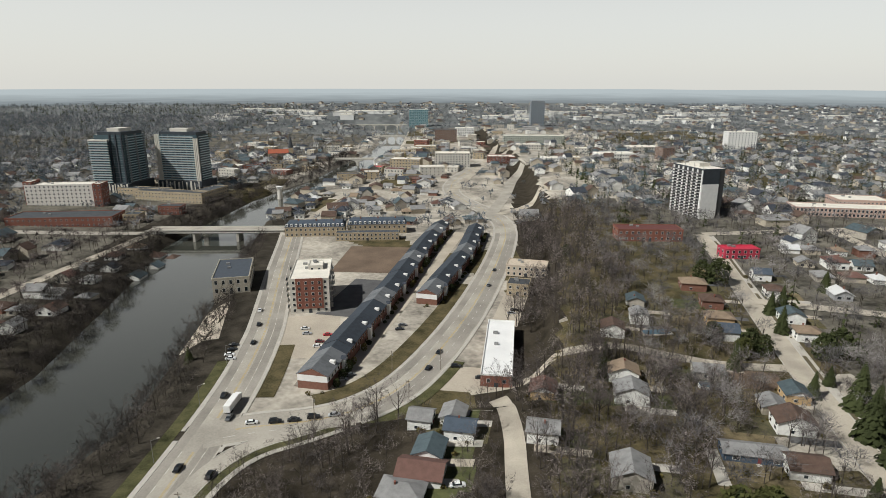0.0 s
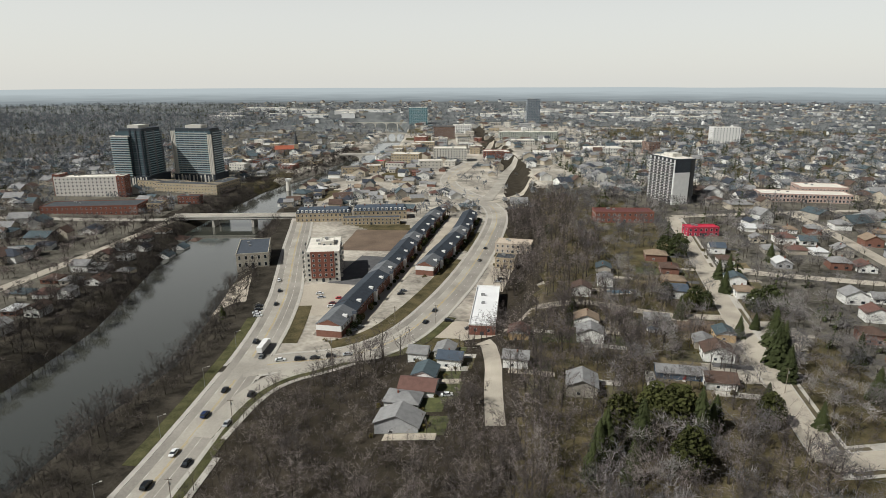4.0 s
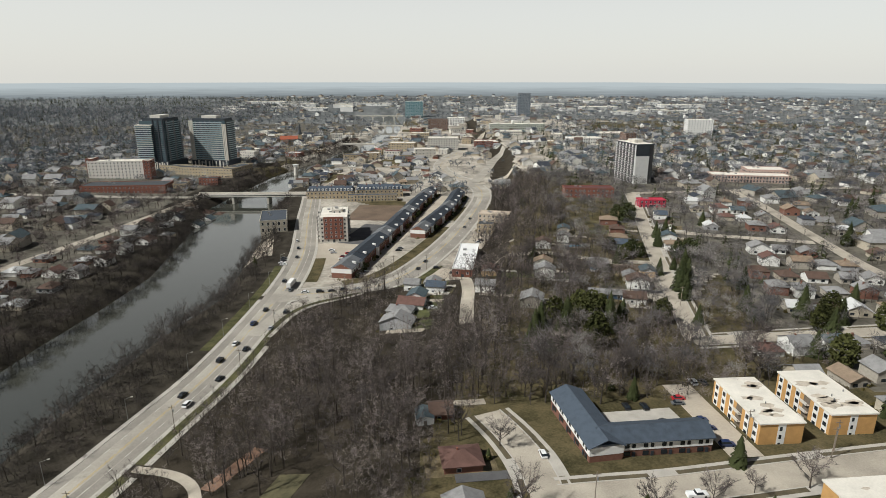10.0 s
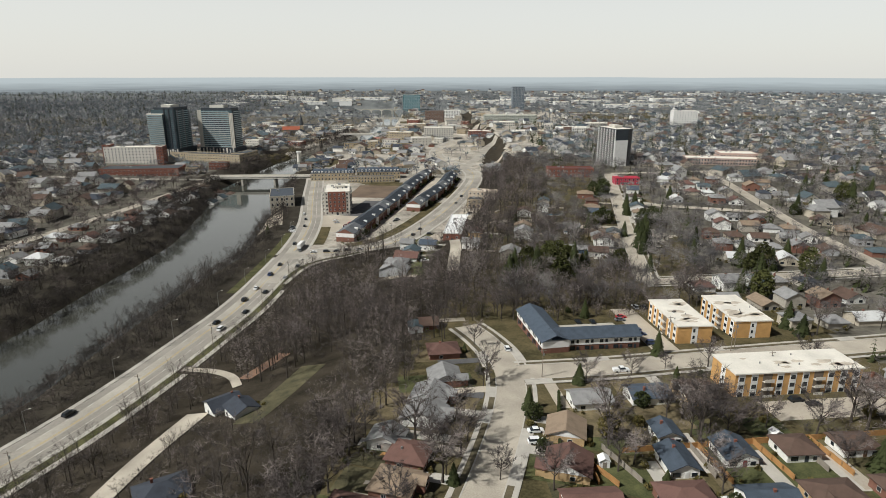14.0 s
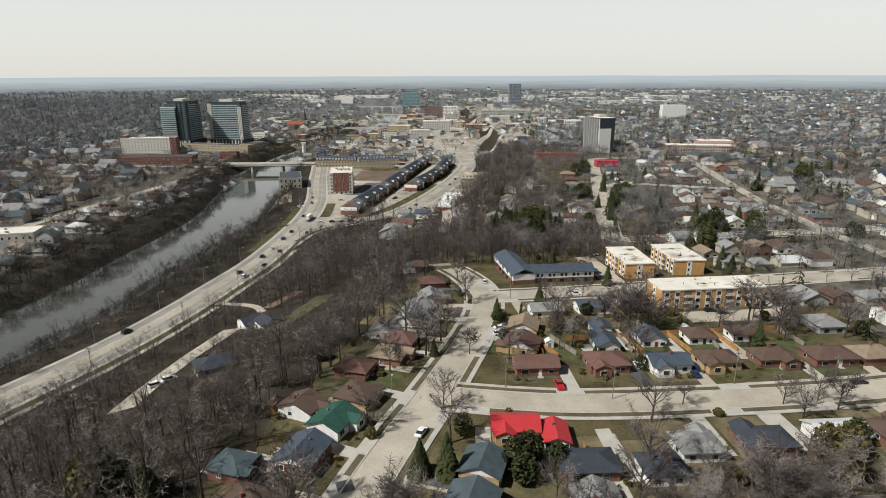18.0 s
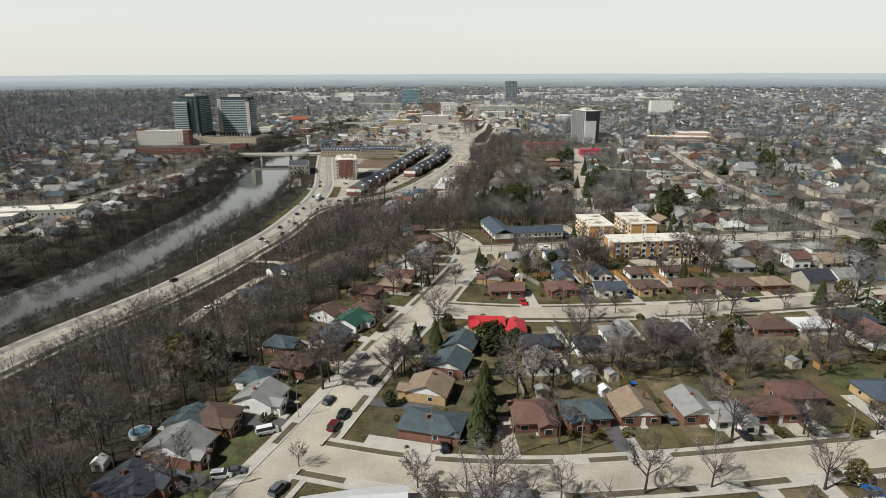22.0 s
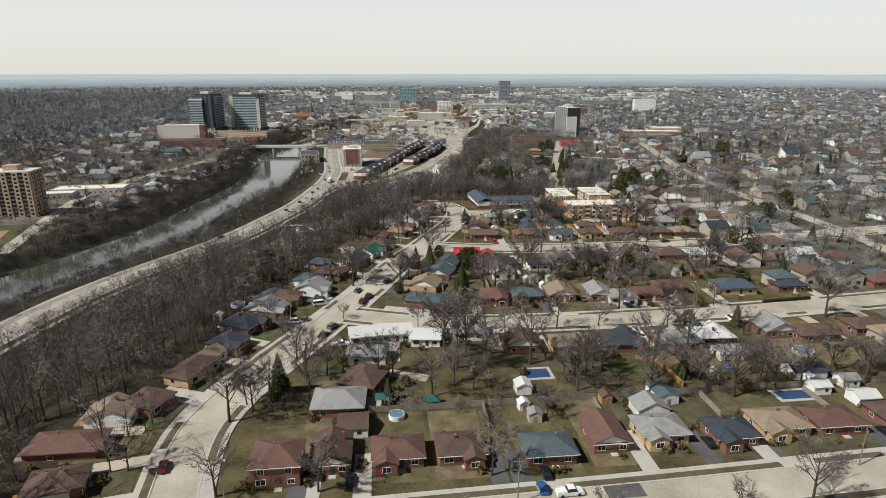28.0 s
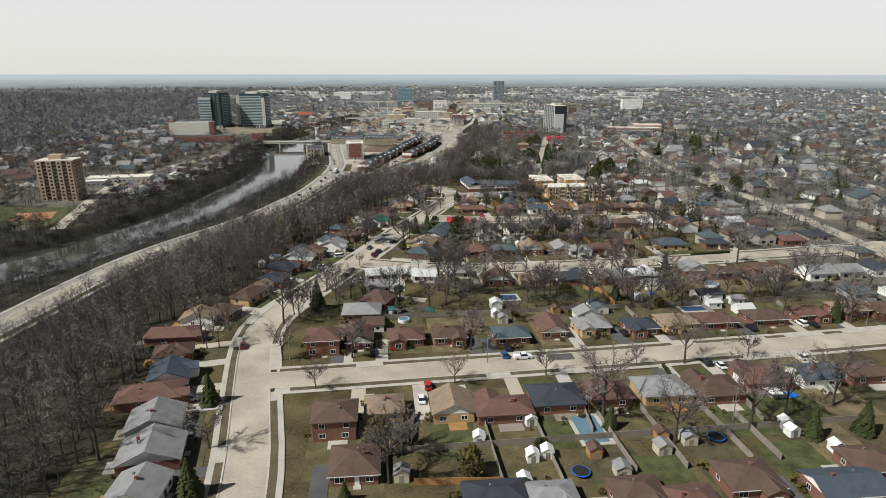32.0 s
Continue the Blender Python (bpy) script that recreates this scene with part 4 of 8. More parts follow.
def apartments(x, y, turn, w, d, seed):
    """Three-storey walk-up block: yellow brick ends, white panel strips with windows, balconies before dark painted
    recesses, a pale roof.
    """
    h = 8.3
    b = thing("apartment_block", low_at(x, y, turn, w, d), "three-storey yellow brick walk-up with a pale flat roof", "apartment block", "walk-up apartments")
    FOOT.append((x, y, math.hypot(w, d) / 2))
    yb = mat("yellow_brick", (0.5, 0.29, 0.11), 0.85, 0.18, 0.4, 8.0, 0.1)
    part("wall", Shape().box(-w / 2, -d / 2, -1.5, w / 2, d / 2, h).mesh("wall", yb), b)
    part("roof", Shape().box(-w / 2 - 0.35, -d / 2 - 0.35, h, w / 2 + 0.35, d / 2 + 0.35, h + 0.45).mesh("roof", FLATROOF), b)
    rnd = random.Random(seed)
    for i in range(9):
        s = Shape()
        cx, cy, n = rnd.uniform(-w * 0.4, w * 0.4), rnd.uniform(-d * 0.36, d * 0.36), 11
        r = rnd.uniform(0.7, 2.4)
        pts = []
        for q in range(n):
            a = 2 * math.pi * q / n
            rr = r * rnd.uniform(0.6, 1.25)
            pts.append((max(-w / 2, min(w / 2, cx + math.cos(a) * rr * 1.6)), max(-d / 2, min(d / 2, cy + math.sin(a) * rr * 0.8)), h + 0.456))
        s.face(pts)
        part("stain", s.mesh("stain", STAIN), b, label="dark ponding stain on the roof")
    for i in range(4):
        cx, cy = rnd.uniform(-w * 0.4, w * 0.4), rnd.uniform(-d * 0.3, d * 0.3)
        part("vent", Shape().tube((cx, cy, h + 0.4), (cx, cy, h + 1.1), 0.2, 0.2, 6).mesh("vent", STEEL), b)
    long_x = w >= d
    run, half = (w, d / 2) if long_x else (d, w / 2)
    n = max(5, int(run / 4.2))
    for side in (-1, 1):
        for i in range(n):
            u = (i + 0.5) * run / n - run / 2
            bal = i % 4 == 2
            strip = Shape()
            pw = run / n * 0.52 if not bal else 3.0
            o0, o1 = (half - 0.02, half + 0.08) if side > 0 else (-half - 0.08, -half + 0.02)
            if long_x:
                strip.box(u - pw / 2, o0, 0.2, u + pw / 2, o1, h - 0.1)
            else:
                strip.box(o0, u - pw / 2, 0.2, o1, u + pw / 2, h - 0.1)
            # balcony panels lie flat; a recess's shade is painted as their dark colour
            pn = part("panel", strip.mesh("panel", WHITE if not bal else mat("painted_recess_shade", (0.16, 0.13, 0.1), 0.9, 0.2)), b)
            for f in range(3):
                z = 0.7 + f * 2.65
                g = Shape()
                p0, p1 = (half + 0.05, half + 0.14) if side > 0 else (-half - 0.14, -half - 0.05)
                if bal:
                    p0, p1 = (half, half + 1.2) if side > 0 else (-half - 1.2, -half)
                    q = (u - 1.6, p0, z - 0.35, u + 1.6, p1, z - 0.2) if long_x else (p0, u - 1.6, z - 0.35, p1, u + 1.6, z - 0.2)
                    g.box(*q)
                    e0, e1 = (p1 - 0.08, p1) if side > 0 else (p0, p0 + 0.08)
                    q = (u - 1.6, e0, z - 0.2, u + 1.6, e1, z + 0.75) if long_x else (e0, u - 1.6, z - 0.2, e1, u + 1.6, z + 0.75)
                    g.box(*q)
                    part("balcony", g.mesh("balcony", CREAM), b)
                else:
                    q = (u - 0.75, p0, z, u + 0.75, p1, z + 1.35) if long_x else (p0, u - 0.75, z, p1, u + 0.75, z + 1.35)
                    part("window", g.box(*q).mesh("window", GLASS), pn)
    for side in (-1, 1):      # the short ends carry one pale strip of windows
        s, half2 = Shape(), (w / 2 if long_x else d / 2)
        o0, o1 = (half2 - 0.02, half2 + 0.08) if side > 0 else (-half2 - 0.08, -half2 + 0.02)
        s.box(*((o0, -1.2, 0.2, o1, 1.2, h - 0.1) if long_x else (-1.2, o0, 0.2, 1.2, o1, h - 0.1)))
        pn = part("panel", s.mesh("panel", WHITE), b)
        p0, p1 = (half2 + 0.05, half2 + 0.14) if side > 0 else (-half2 - 0.14, -half2 - 0.05)
        for f in range(3):
            z = 0.7 + f * 2.65
            part("window", Shape().box(*((p0, -0.7, z, p1, 0.1, z + 1.3) if long_x else (-0.7, p0, z, 0.1, p1, z + 1.3))).mesh("window", GLASS), pn)


apartments(90.5, 486, 1.5, 13.5, 27, 3)
apartments(115.5, 490.5, 1.5, 14.5, 27, 5)
apartments(104.5, 438, 3.5, 42, 13, 9)


def gable_roof(s, w, d, z, rise, k=0, axis="x", t=0.22):
    """A gable roof slab of some thickness; the ridge runs along x or y."""
    if axis == "x":
        P = lambda a, b, c: (a, b, c)
    else:
        P = lambda a, b, c: (-b, a, c)
        w, d = d, w
    x0, x1, y0, y1 = -w / 2, w / 2, -d / 2, d / 2
    for lo in (0, 1):
        dz = -t if lo else 0
        a, b, c, e, r0, r1 = P(x0, y0, z + dz), P(x1, y0, z + dz), P(x1, y1, z + dz), P(x0, y1, z + dz), P(x0, 0, z + rise + dz), P(x1, 0, z + rise + dz)
        if lo:
            s.face([a, r0, r1, b], k), s.face([c, r1, r0, e], k)
        else:
            s.face([a, b, r1, r0], k), s.face([c, e, r0, r1], k)
    for xx, flip in ((x0, 0), (x1, 1)):
        for yy in (y0, y1):
            q = [P(xx, yy, z - t), P(xx, 0, z + rise - t), P(xx, 0, z + rise), P(xx, yy, z)]
            s.face(q if (yy < 0) == (not flip) else q[::-1], k)
    for yy, flip in ((y0, 1), (y1, 0)):
        q = [P(x0, yy, z - t), P(x0, yy, z), P(x1, yy, z), P(x1, yy, z - t)]
        s.face(q if not flip else q[::-1], k)


def hip_roof(s, w, d, z, rise, k=0, t=0.22):
    x0, x1, y0, y1 = -w / 2, w / 2, -d / 2, d / 2
    c = [(x0, y0, z), (x1, y0, z), (x1, y1, z), (x0, y1, z)]
    lo = [(x, y, z - t) for x, y, _ in c]
    if w >= d:
        r = max(0.3, (w - d) / 2)
        a, b = (-r, 0, z + rise), (r, 0, z + rise)
        s.face([c[0], c[1], b, a], k), s.face([c[2], c[3], a, b], k), s.face([c[1], c[2], b], k), s.face([c[3], c[0], a], k)
    else:
        r = max(0.3, (d - w) / 2)
        a, b = (0, -r, z + rise), (0, r, z + rise)
        s.face([c[0], c[1], a], k), s.face([c[1], c[2], b, a], k), s.face([c[2], c[3], b], k), s.face([c[3], c[0], a, b], k)
    for i in range(4):
        j = (i + 1) % 4
        s.face([lo[i], lo[j], c[j], c[i]], k)
    s.face(lo[::-1], k)


def townhouses():
    """An L of two-storey white and brick townhouses under one dark gable roof."""
    b = thing("townhouse_row", pose(0, 0, gz(42, 472) - 0.3), "L-shaped row of white and brick townhouses with a dark roof", "townhouses")
    for (x, y, turn, w, d, doors) in ((52, 473, 4, 33, 9.5, 6), (34.5, 481, 98, 31, 10, 5)):
        FOOT.append((x, y, 16))
        m = pose(x, y, 0, 0, 0, turn)
        part("ground_storey", Shape().box(-w / 2, -d / 2, -3, w / 2, d / 2, 2.7).mesh("wall", wall_mat("bk")), b, m)
        part("upper_storey", Shape().box(-w / 2 - 0.05, -d / 2 - 0.15, 2.7, w / 2 + 0.05, d / 2 + 0.15, 5.4).mesh("wall", WHITE), b, m)
        s = Shape()
        gable_roof(s, w + 1.2, d + 1.4, 5.4, 2.4)
        part("roof", s.mesh("roof", roof_mat("sl")), b, m)
        for i in range(doors):
            u = (i + 0.5) * w / doors - w / 2
            for side in (-1, 1):
                y0, y1 = (-d / 2 - 0.22, -d / 2 - 0.1) if side < 0 else (d / 2 + 0.1, d / 2 + 0.22)
                part("window", Shape().box(u - 1.6, y0, 3.4, u - 0.3, y1, 4.7).mesh("w", GLASS), b, m)
                part("window", Shape().box(u + 0.5, y0, 3.4, u + 1.5, y1, 4.7).mesh("w", GLASS), b, m)
                part("window", Shape().box(u - 1.7, y0 * 0.99, 0.8, u + 0.1, y1 * 0.99, 2.2).mesh("w", GLASS), b, m)
                part("door", Shape().box(u + 0.7, y0, 0, u + 1.6, y1, 2.1).mesh("d", DARKWALL), b, m)


townhouses()

# ---- houses ----
HOUSES = 0
DOORS = [Shape().box(-0.5, -0.08, 0, 0.5, 0.05, 2.05).mesh("door", m) for m in (WHITE, mat("dark_red_door", (0.18, 0.03, 0.03), 0.6), DARKWALL, mat("brown_door", (0.12, 0.07, 0.04), 0.6))]
GARAGE = Shape().box(-1.3, -0.08, 0, 1.3, 0.05, 2.2).box(-1.3, -0.1, 0.7, 1.3, -0.07, 0.74).box(-1.3, -0.1, 1.42, 1.3, -0.07, 1.46).mesh("garage_door", WHITE)


def house(x, y, turn, w, d, style, roof, wall, drive=True, tall=None):
    """A small detached house: walls, overhanging roof, chimney, door, framed windows, step."""
    global HOUSES
    HOUSES += 1
    rnd = random.Random(HOUSES)
    w, d = w * 0.9, d * 0.9
    h = tall or (5.3 if style == "hip2" else (2.9 if HOUSES <= 107 else 4.4))
    b = thing("house", low_at(x, y, turn, w, d), f"{WALLNAME[wall]} house with a {ROOFNAME[roof]} {'gabled' if style.startswith('g') else 'hipped'} roof", "house", "houses of the neighbourhood")
    FOOT.append((x, y, math.hypot(w, d) / 2 + 0.5))
    wm = wall_mat(wall)
    s = Shape().box(-w / 2, -d / 2, -0.8, w / 2, d / 2, h)
    r, eave = Shape(), 0.55
    if style == "gable":
        rise = d * 0.24
        gable_roof(r, w + 2 * eave, d + 2 * eave, h + 0.05, rise)
        for xx in (-w / 2, w / 2):
            s.face([(xx, -d / 2, h), (xx, d / 2, h), (xx, 0, h + rise * 0.92)][:: 1 if xx > 0 else -1])
    elif style == "gfront":
        rise = w * 0.26
        gable_roof(r, w + 2 * eave, d + 2 * eave, h + 0.05, rise, axis="y")
        for yy in (-d / 2, d / 2):
            s.face([(-w / 2, yy, h), (w / 2, yy, h), (0, yy, h + rise * 0.92)][:: 1 if yy < 0 else -1])
    else:
        rise = min(w, d) * 0.23
        hip_roof(r, w + 2 * eave, d + 2 * eave, h + 0.05, rise)
    part("wall", s.mesh("wall", wm), b)
    if style.startswith("g") and wall in ("bk", "yb"):
        for e in (-1, 1):
            g = Shape()
            if style == "gable":
                tri = [(e * (w / 2 + 0.03), -d / 2, h - 0.1), (e * (w / 2 + 0.03), d / 2, h - 0.1), (e * (w / 2 + 0.03), 0, h + rise * 0.92)]
            else:
                tri = [(w / 2, e * (d / 2 + 0.03), h - 0.1), (-w / 2, e * (d / 2 + 0.03), h - 0.1), (0, e * (d / 2 + 0.03), h + rise * 0.92)]
            g.face(tri if e > 0 else tri[::-1])
            part("gable_end", g.mesh("gable_end", WHITE), b, label="white-boarded gable end")
    rf = part("roof", r.mesh("roof", roof_mat(roof)), b)
    cx, cy = rnd.uniform(-w * 0.3, w * 0.3), rnd.uniform(-d * 0.12, d * 0.2)
    if rnd.random() < 0.45:
        part("chimney", Shape().box(cx, cy, h, cx + 0.6, cy + 0.5, h + rise + 0.45).box(cx - 0.05, cy - 0.05, h + rise + 0.45, cx + 0.65, cy + 0.55, h + rise + 0.55).mesh("chimney", RED_OLD), b)
    if HOUSES <= 60:
        vx, vy = rnd.uniform(-w * 0.2, w * 0.2), rnd.uniform(0.5, d * 0.15)
        part("vent", Shape().box(vx, vy, h + rise * 0.5, vx + 0.4, vy + 0.4, h + rise * 0.85 + 0.35).mesh("vent", STEEL), rf)
    win = window if HOUSES <= 60 else plain_window
    g = Shape()
    g.box(-w / 2 - eave, -d / 2 - eave - 0.06, h - 0.2, w / 2 + eave, -d / 2 - eave + 0.06, h - 0.04)
    if HOUSES <= 50:
        part("gutter", g.mesh("gutter", WHITE), b)
    if HOUSES <= 107 and style in ("hip", "gable") and rnd.random() < 0.55:
        u, pw, pd = rnd.choice((-1, 1)) * w * 0.24, w * 0.42, 2.2
        ws = Shape().box(u - pw / 2, -d / 2 - pd, -0.8, u + pw / 2, -d / 2 + 0.02, h - 0.02)
        ws.face([(u - pw / 2, -d / 2 - pd, h - 0.02), (u + pw / 2, -d / 2 - pd, h - 0.02), (u, -d / 2 - pd, h + pw * 0.24)])
        part("wing", ws.mesh("wing", wm), b)
        wr = Shape()
        gable_roof(wr, pw + 0.8, pd + d * 0.5, h + 0.04, pw * 0.27, axis="y")
        part("wing_roof", wr.mesh("wing_roof", roof_mat(roof)), b, pose(u, -d / 2 - pd / 2 + d * 0.25 - 0.35, 0))
        win(b, pose(u, -d / 2 - pd, 0.95), 1.7, 1.3)
    if HOUSES <= 60:
        part("patio", Shape().box(-w * 0.3, d / 2 + 0.02, -0.5, w * 0.15, d / 2 + 3.2, 0.22).mesh("patio", (CONCRETE, FENCE_GREY, FENCE)[rnd.randrange(3)]), b)
    front = [(-w * 0.3, 1.9, 1.3), (w * 0.32, 1.4, 1.1)]
    for u, ww, wh in front:
        win(b, pose(u, -d / 2, 0.95), ww, wh)
    part("door", DOORS[rnd.randrange(4)], b, pose(w * 0.06, -d / 2, 0.25))
    part("step", Shape().box(w * 0.06 - 0.8, -d / 2 - 1.3, -0.4, w * 0.06 + 0.8, -d / 2 - 0.09, 0.24).mesh("step", CONCRETE), b)
    for u in (-w * 0.25, w * 0.28):
        win(b, pose(u, d / 2, 1.0, 0, 0, 180), 1.4, 1.1)
    for sx in (-1, 1):
        win(b, pose(sx * w / 2, d * 0.12, 1.1, 0, 0, 90 * sx), 1.1, 1.0)
    if h > 4:
        for u in (-w * 0.28, w * 0.28):
            win(b, pose(u, -d / 2, h - 1.75), 1.2, 1.2)
            win(b, pose(u, d / 2, h - 1.75, 0, 0, 180), 1.2, 1.2)
    if rnd.random() < 0.35:
        part("garage_door", GARAGE, b, pose(w / 2 + 0.05, -d * 0.2, 0.02, 0, 0, 90))
    lot = []
    cc, ss = math.cos(radians(turn)), math.sin(radians(turn))
    for v in (-d / 2 - 9, -d / 2 - 4.5, -d / 2, 0, d / 2, d / 2 + 5, d / 2 + 10, d / 2 + 14):
        px, py = x - ss * v, y + cc * v
        if v < 0 and on_road(px, py, 3.6):
            lot = []
            continue
        if v > 0 and (on_road(px, py, 3.6) or zone(px, py) == 1):
            break
        lot.append((px, py))
    if drive and len(lot) > 1:
        tagged(new("lawn", ribbon(lot, -w / 2 - 1.2, w / 2 + 1.2, 0.03 + 0.003 * (HOUSES % 23)).mesh("lawn", LAWNS[rnd.randrange(4)])), "patchy early spring lawn of one garden", "lawn", kind="structure")
    if drive:
        side = 1 if rnd.random() < 0.6 else -1
        q = Shape()
        c, sn = math.cos(radians(turn)), math.sin(radians(turn))
        u0 = side * (w / 2 + 2.3)
        n = 7
        pts = []
        for i in range(n):
            v = d * 0.25 - i * 3.0
            px, py = x + c * u0 - sn * v, y + sn * u0 + c * v
            if on_road(px, py, 0.2):
                break
            pts.append((px, py))
        if len(pts) > 2:
            tagged(new("driveway", ribbon(pts, -1.9, 1.9, 0.118 + 0.003 * (HOUSES % 17), 0.1).mesh("driveway", (CONCRETE, TARMAC, GRAVEL, CONCRETE)[rnd.randrange(4)])), "straight driveway beside a house", "driveway", kind="structure")
            DRIVES.append((pts, turn))
    return b


DRIVES = []
# A north
house(-37.8, 193.7, 3.5, 11, 10, "hip2", "rb", "bk")
house(-27.2, 198.2, 3.5, 9, 12, "gfront", "br", "bk")
house(-12.6, 198.4, 3.5, 12, 9, "hip", "rb", "bk")
house(1.3, 199.1, 3.5, 11, 9, "hip", "br", "bk")
house(20.8, 198.1, 3.5, 12, 9, "hip", "te", "bk")
house(35.0, 203.3, 3.5, 9, 12, "gfront", "rb", "bk")
house(48.6, 204.5, 3.5, 12, 9, "hip", "gr", "yb")
house(64.7, 202.8, 3.5, 11, 9, "hip", "dk", "bk")
house(77.9, 206.0, 3.5, 13, 9, "hip", "tan", "yb")
house(91.7, 206.4, 3.5, 13, 9, "hip", "rb", "bk")
house(109.8, 208.0, 3.5, 14, 9, "hip", "br", "bk")
house(127.0, 211.2, 3.5, 12, 9, "hip", "rb", "bk")
house(143.8, 214.2, 3.5, 12, 9, "hip", "tan", "bk")
house(155.9, 213.1, 3.5, 12, 9, "hip", "br", "bk")
# A south
house(-28.7, 150.2, 183.5, 11, 10, "hip2", "br", "bk")
house(-17.4, 156.8, 183.5, 10, 9, "hip", "tan", "yb")
house(-0.5, 156.6, 183.5, 11, 11, "gfront", "tan", "yb")
house(12.1, 154.7, 183.5, 15, 9, "hip", "rb", "bk")
house(26.4, 159.4, 183.5, 14, 11, "hip", "dk", "bk")
house(40.2, 161.1, 183.5, 12, 10, "hip", "rb", "bk")
house(55.3, 162.4, 183.5, 14, 11, "hip", "gr", "yb")
house(69.5, 161.8, 183.5, 14, 11, "hip", "br", "bk")
house(85.6, 167.2, 183.5, 14, 10, "hip", "rb", "bk")
house(100.6, 168.1, 183.5, 12, 9, "gable", "sl", "ws")
house(115.9, 169.0, 183.5, 14, 9, "hip", "br", "bk")
# Z north
house(-22.6, 134.8, 2.5, 11, 11, "hip", "br", "bk")
house(6.3, 122.4, 2.5, 14, 9, "hip", "dk", "bk")
house(16.8, 122.0, 2.5, 11, 8, "hip", "gr", "yb")
house(34.3, 122.3, 2.5, 11, 9, "hip", "br", "bk")
house(58.6, 126.3, 2.5, 12, 10, "hip", "br", "bk")
house(44.0, 119.1, 2.5, 11, 9, "hip", "rb", "bk")
house(76.9, 122.8, 2.5, 15, 9, "gable", "sl", "bk")
house(87.7, 130.1, 2.5, 11, 9, "hip", "br", "bk")
# W low
house(-87.4, 204.0, 93.8, 9, 17, "hip", "rb", "bk")
house(-82.7, 189.6, 103.7, 9, 9, "hip", "br", "ws")
house(-80.1, 190.6, 103.7, 8, 8, "hip", "br", "bk")
house(-77.6, 176.4, 103.7, 11, 11, "gable", "sl", "ws")
house(-78.5, 165.7, 102.0, 10, 17, "hip", "rb", "bk")
house(-71.7, 152.8, 102.0, 11, 13, "gable", "gr", "ws")
house(-67.6, 140.5, 102.0, 11, 14, "gable", "gr", "bk")
house(-65.0, 127.8, 90, 10, 11, "gable", "gr", "ws")
house(-83.3, 216.4, 93.8, 8, 12, "gable", "tan", "ws")
house(-76.7, 221.7, 70.3, 9, 10, "hip", "br", "bk")
# W mid
house(-66.9, 255.6, 65.5, 10, 10, "hip", "dk", "bk")
house(-66.5, 270.4, 65.5, 11, 13, "hip", "dk", "bk")
house(-62.0, 282.6, 73.6, 10, 14, "gable", "gr", "bk")
house(-57.8, 294.1, 73.6, 10, 11, "hip", "br", "bk")
house(-63.2, 292.5, 73.6, 8, 10, "gable", "te", "ws")
house(-48.9, 303.2, 73.6, 10, 12, "gable", "gr", "ws")
house(-52.7, 313.6, 70.3, 9, 9, "hip", "te", "ws")
house(-43.7, 321.9, 70.3, 10, 12, "hip", "br", "bk")
house(-50.9, 334.9, 70.3, 8, 9, "hip", "te", "bk")
house(-36.0, 338.5, -19.7, 10, 12, "gfront", "sl", "bk")
house(-30.9, 351.8, 65.0, 11, 10, "gable", "grn", "ws")
house(-25.8, 364.4, 65.0, 10, 11, "hip", "br", "yb")
house(-28.4, 380.2, 72.1, 9, 11, "hip", "rb", "bk")
house(-40.1, 359.0, 65.0, 8, 11, "gable", "br", "ws")
# W up
house(-18.5, 389.3, 72.1, 10, 11, "hip", "tan", "bk")
house(-15.3, 401.0, 72.1, 10, 11, "hip", "rb", "bk")
house(-21.4, 408.6, 74.5, 8, 10, "gable", "gr", "ws")
house(-11.4, 420.3, 74.5, 10, 13, "gable", "gr", "ws")
house(-9.5, 431.5, 74.5, 10, 12, "gable", "gr", "bk")
house(-4.8, 443.9, 95.7, 10, 11, "gable", "gr", "bk")
house(-4.4, 465.8, 95.7, 10, 12, "hip", "rb", "bk")
house(-9.4, 494.0, 95.7, 9, 8, "gfront", "br", "bk")
# E bc
house(-5.1, 305.9, -106.4, 10, 12, "gable", "tan", "yb")
house(1.4, 320.0, -109.7, 11, 11, "gable", "te", "bk")
house(5.2, 332.5, -109.7, 10, 10, "gable", "te", "yb")
house(-4.6, 289.0, -106.4, 10, 16, "hip", "te", "bk")
house(14.6, 348.0, -4, 12.5, 8.5, "gable", "red", "yb")
house(23.8, 344.0, -4, 6.5, 9.5, "gfront", "red", "ws", False, 2.5)
# B north
house(20.0, 292.4, 1.5, 11, 11, "hip", "rb", "bk")
house(33.0, 292.8, 1.5, 12, 9, "hip", "te", "bk")
house(45.9, 294.2, 1.5, 11, 11, "gfront", "tan", "bk")
house(60.5, 294.5, 1.5, 9, 12, "gfront", "gr", "bk")
house(67.8, 290.5, 1.5, 11, 9, "hip", "gr", "ws")
house(79.5, 292.8, 1.5, 14, 9, "hip", "rb", "bk")
house(115.5, 298.9, 1.5, 16, 11, "hip", "sl", "yb")
# B south
house(24.0, 251.5, 181.5, 12, 9, "gfront", "br", "bk")
house(39.4, 250.9, 181.5, 14, 9, "hip", "tan", "yb")
house(55.1, 251.5, 181.5, 14, 10, "hip", "dk", "bk")
house(73.1, 252.2, 181.5, 14, 10, "hip", "gr", "bk")
house(85.3, 254.7, 181.5, 13, 9, "hip", "wh", "bk")
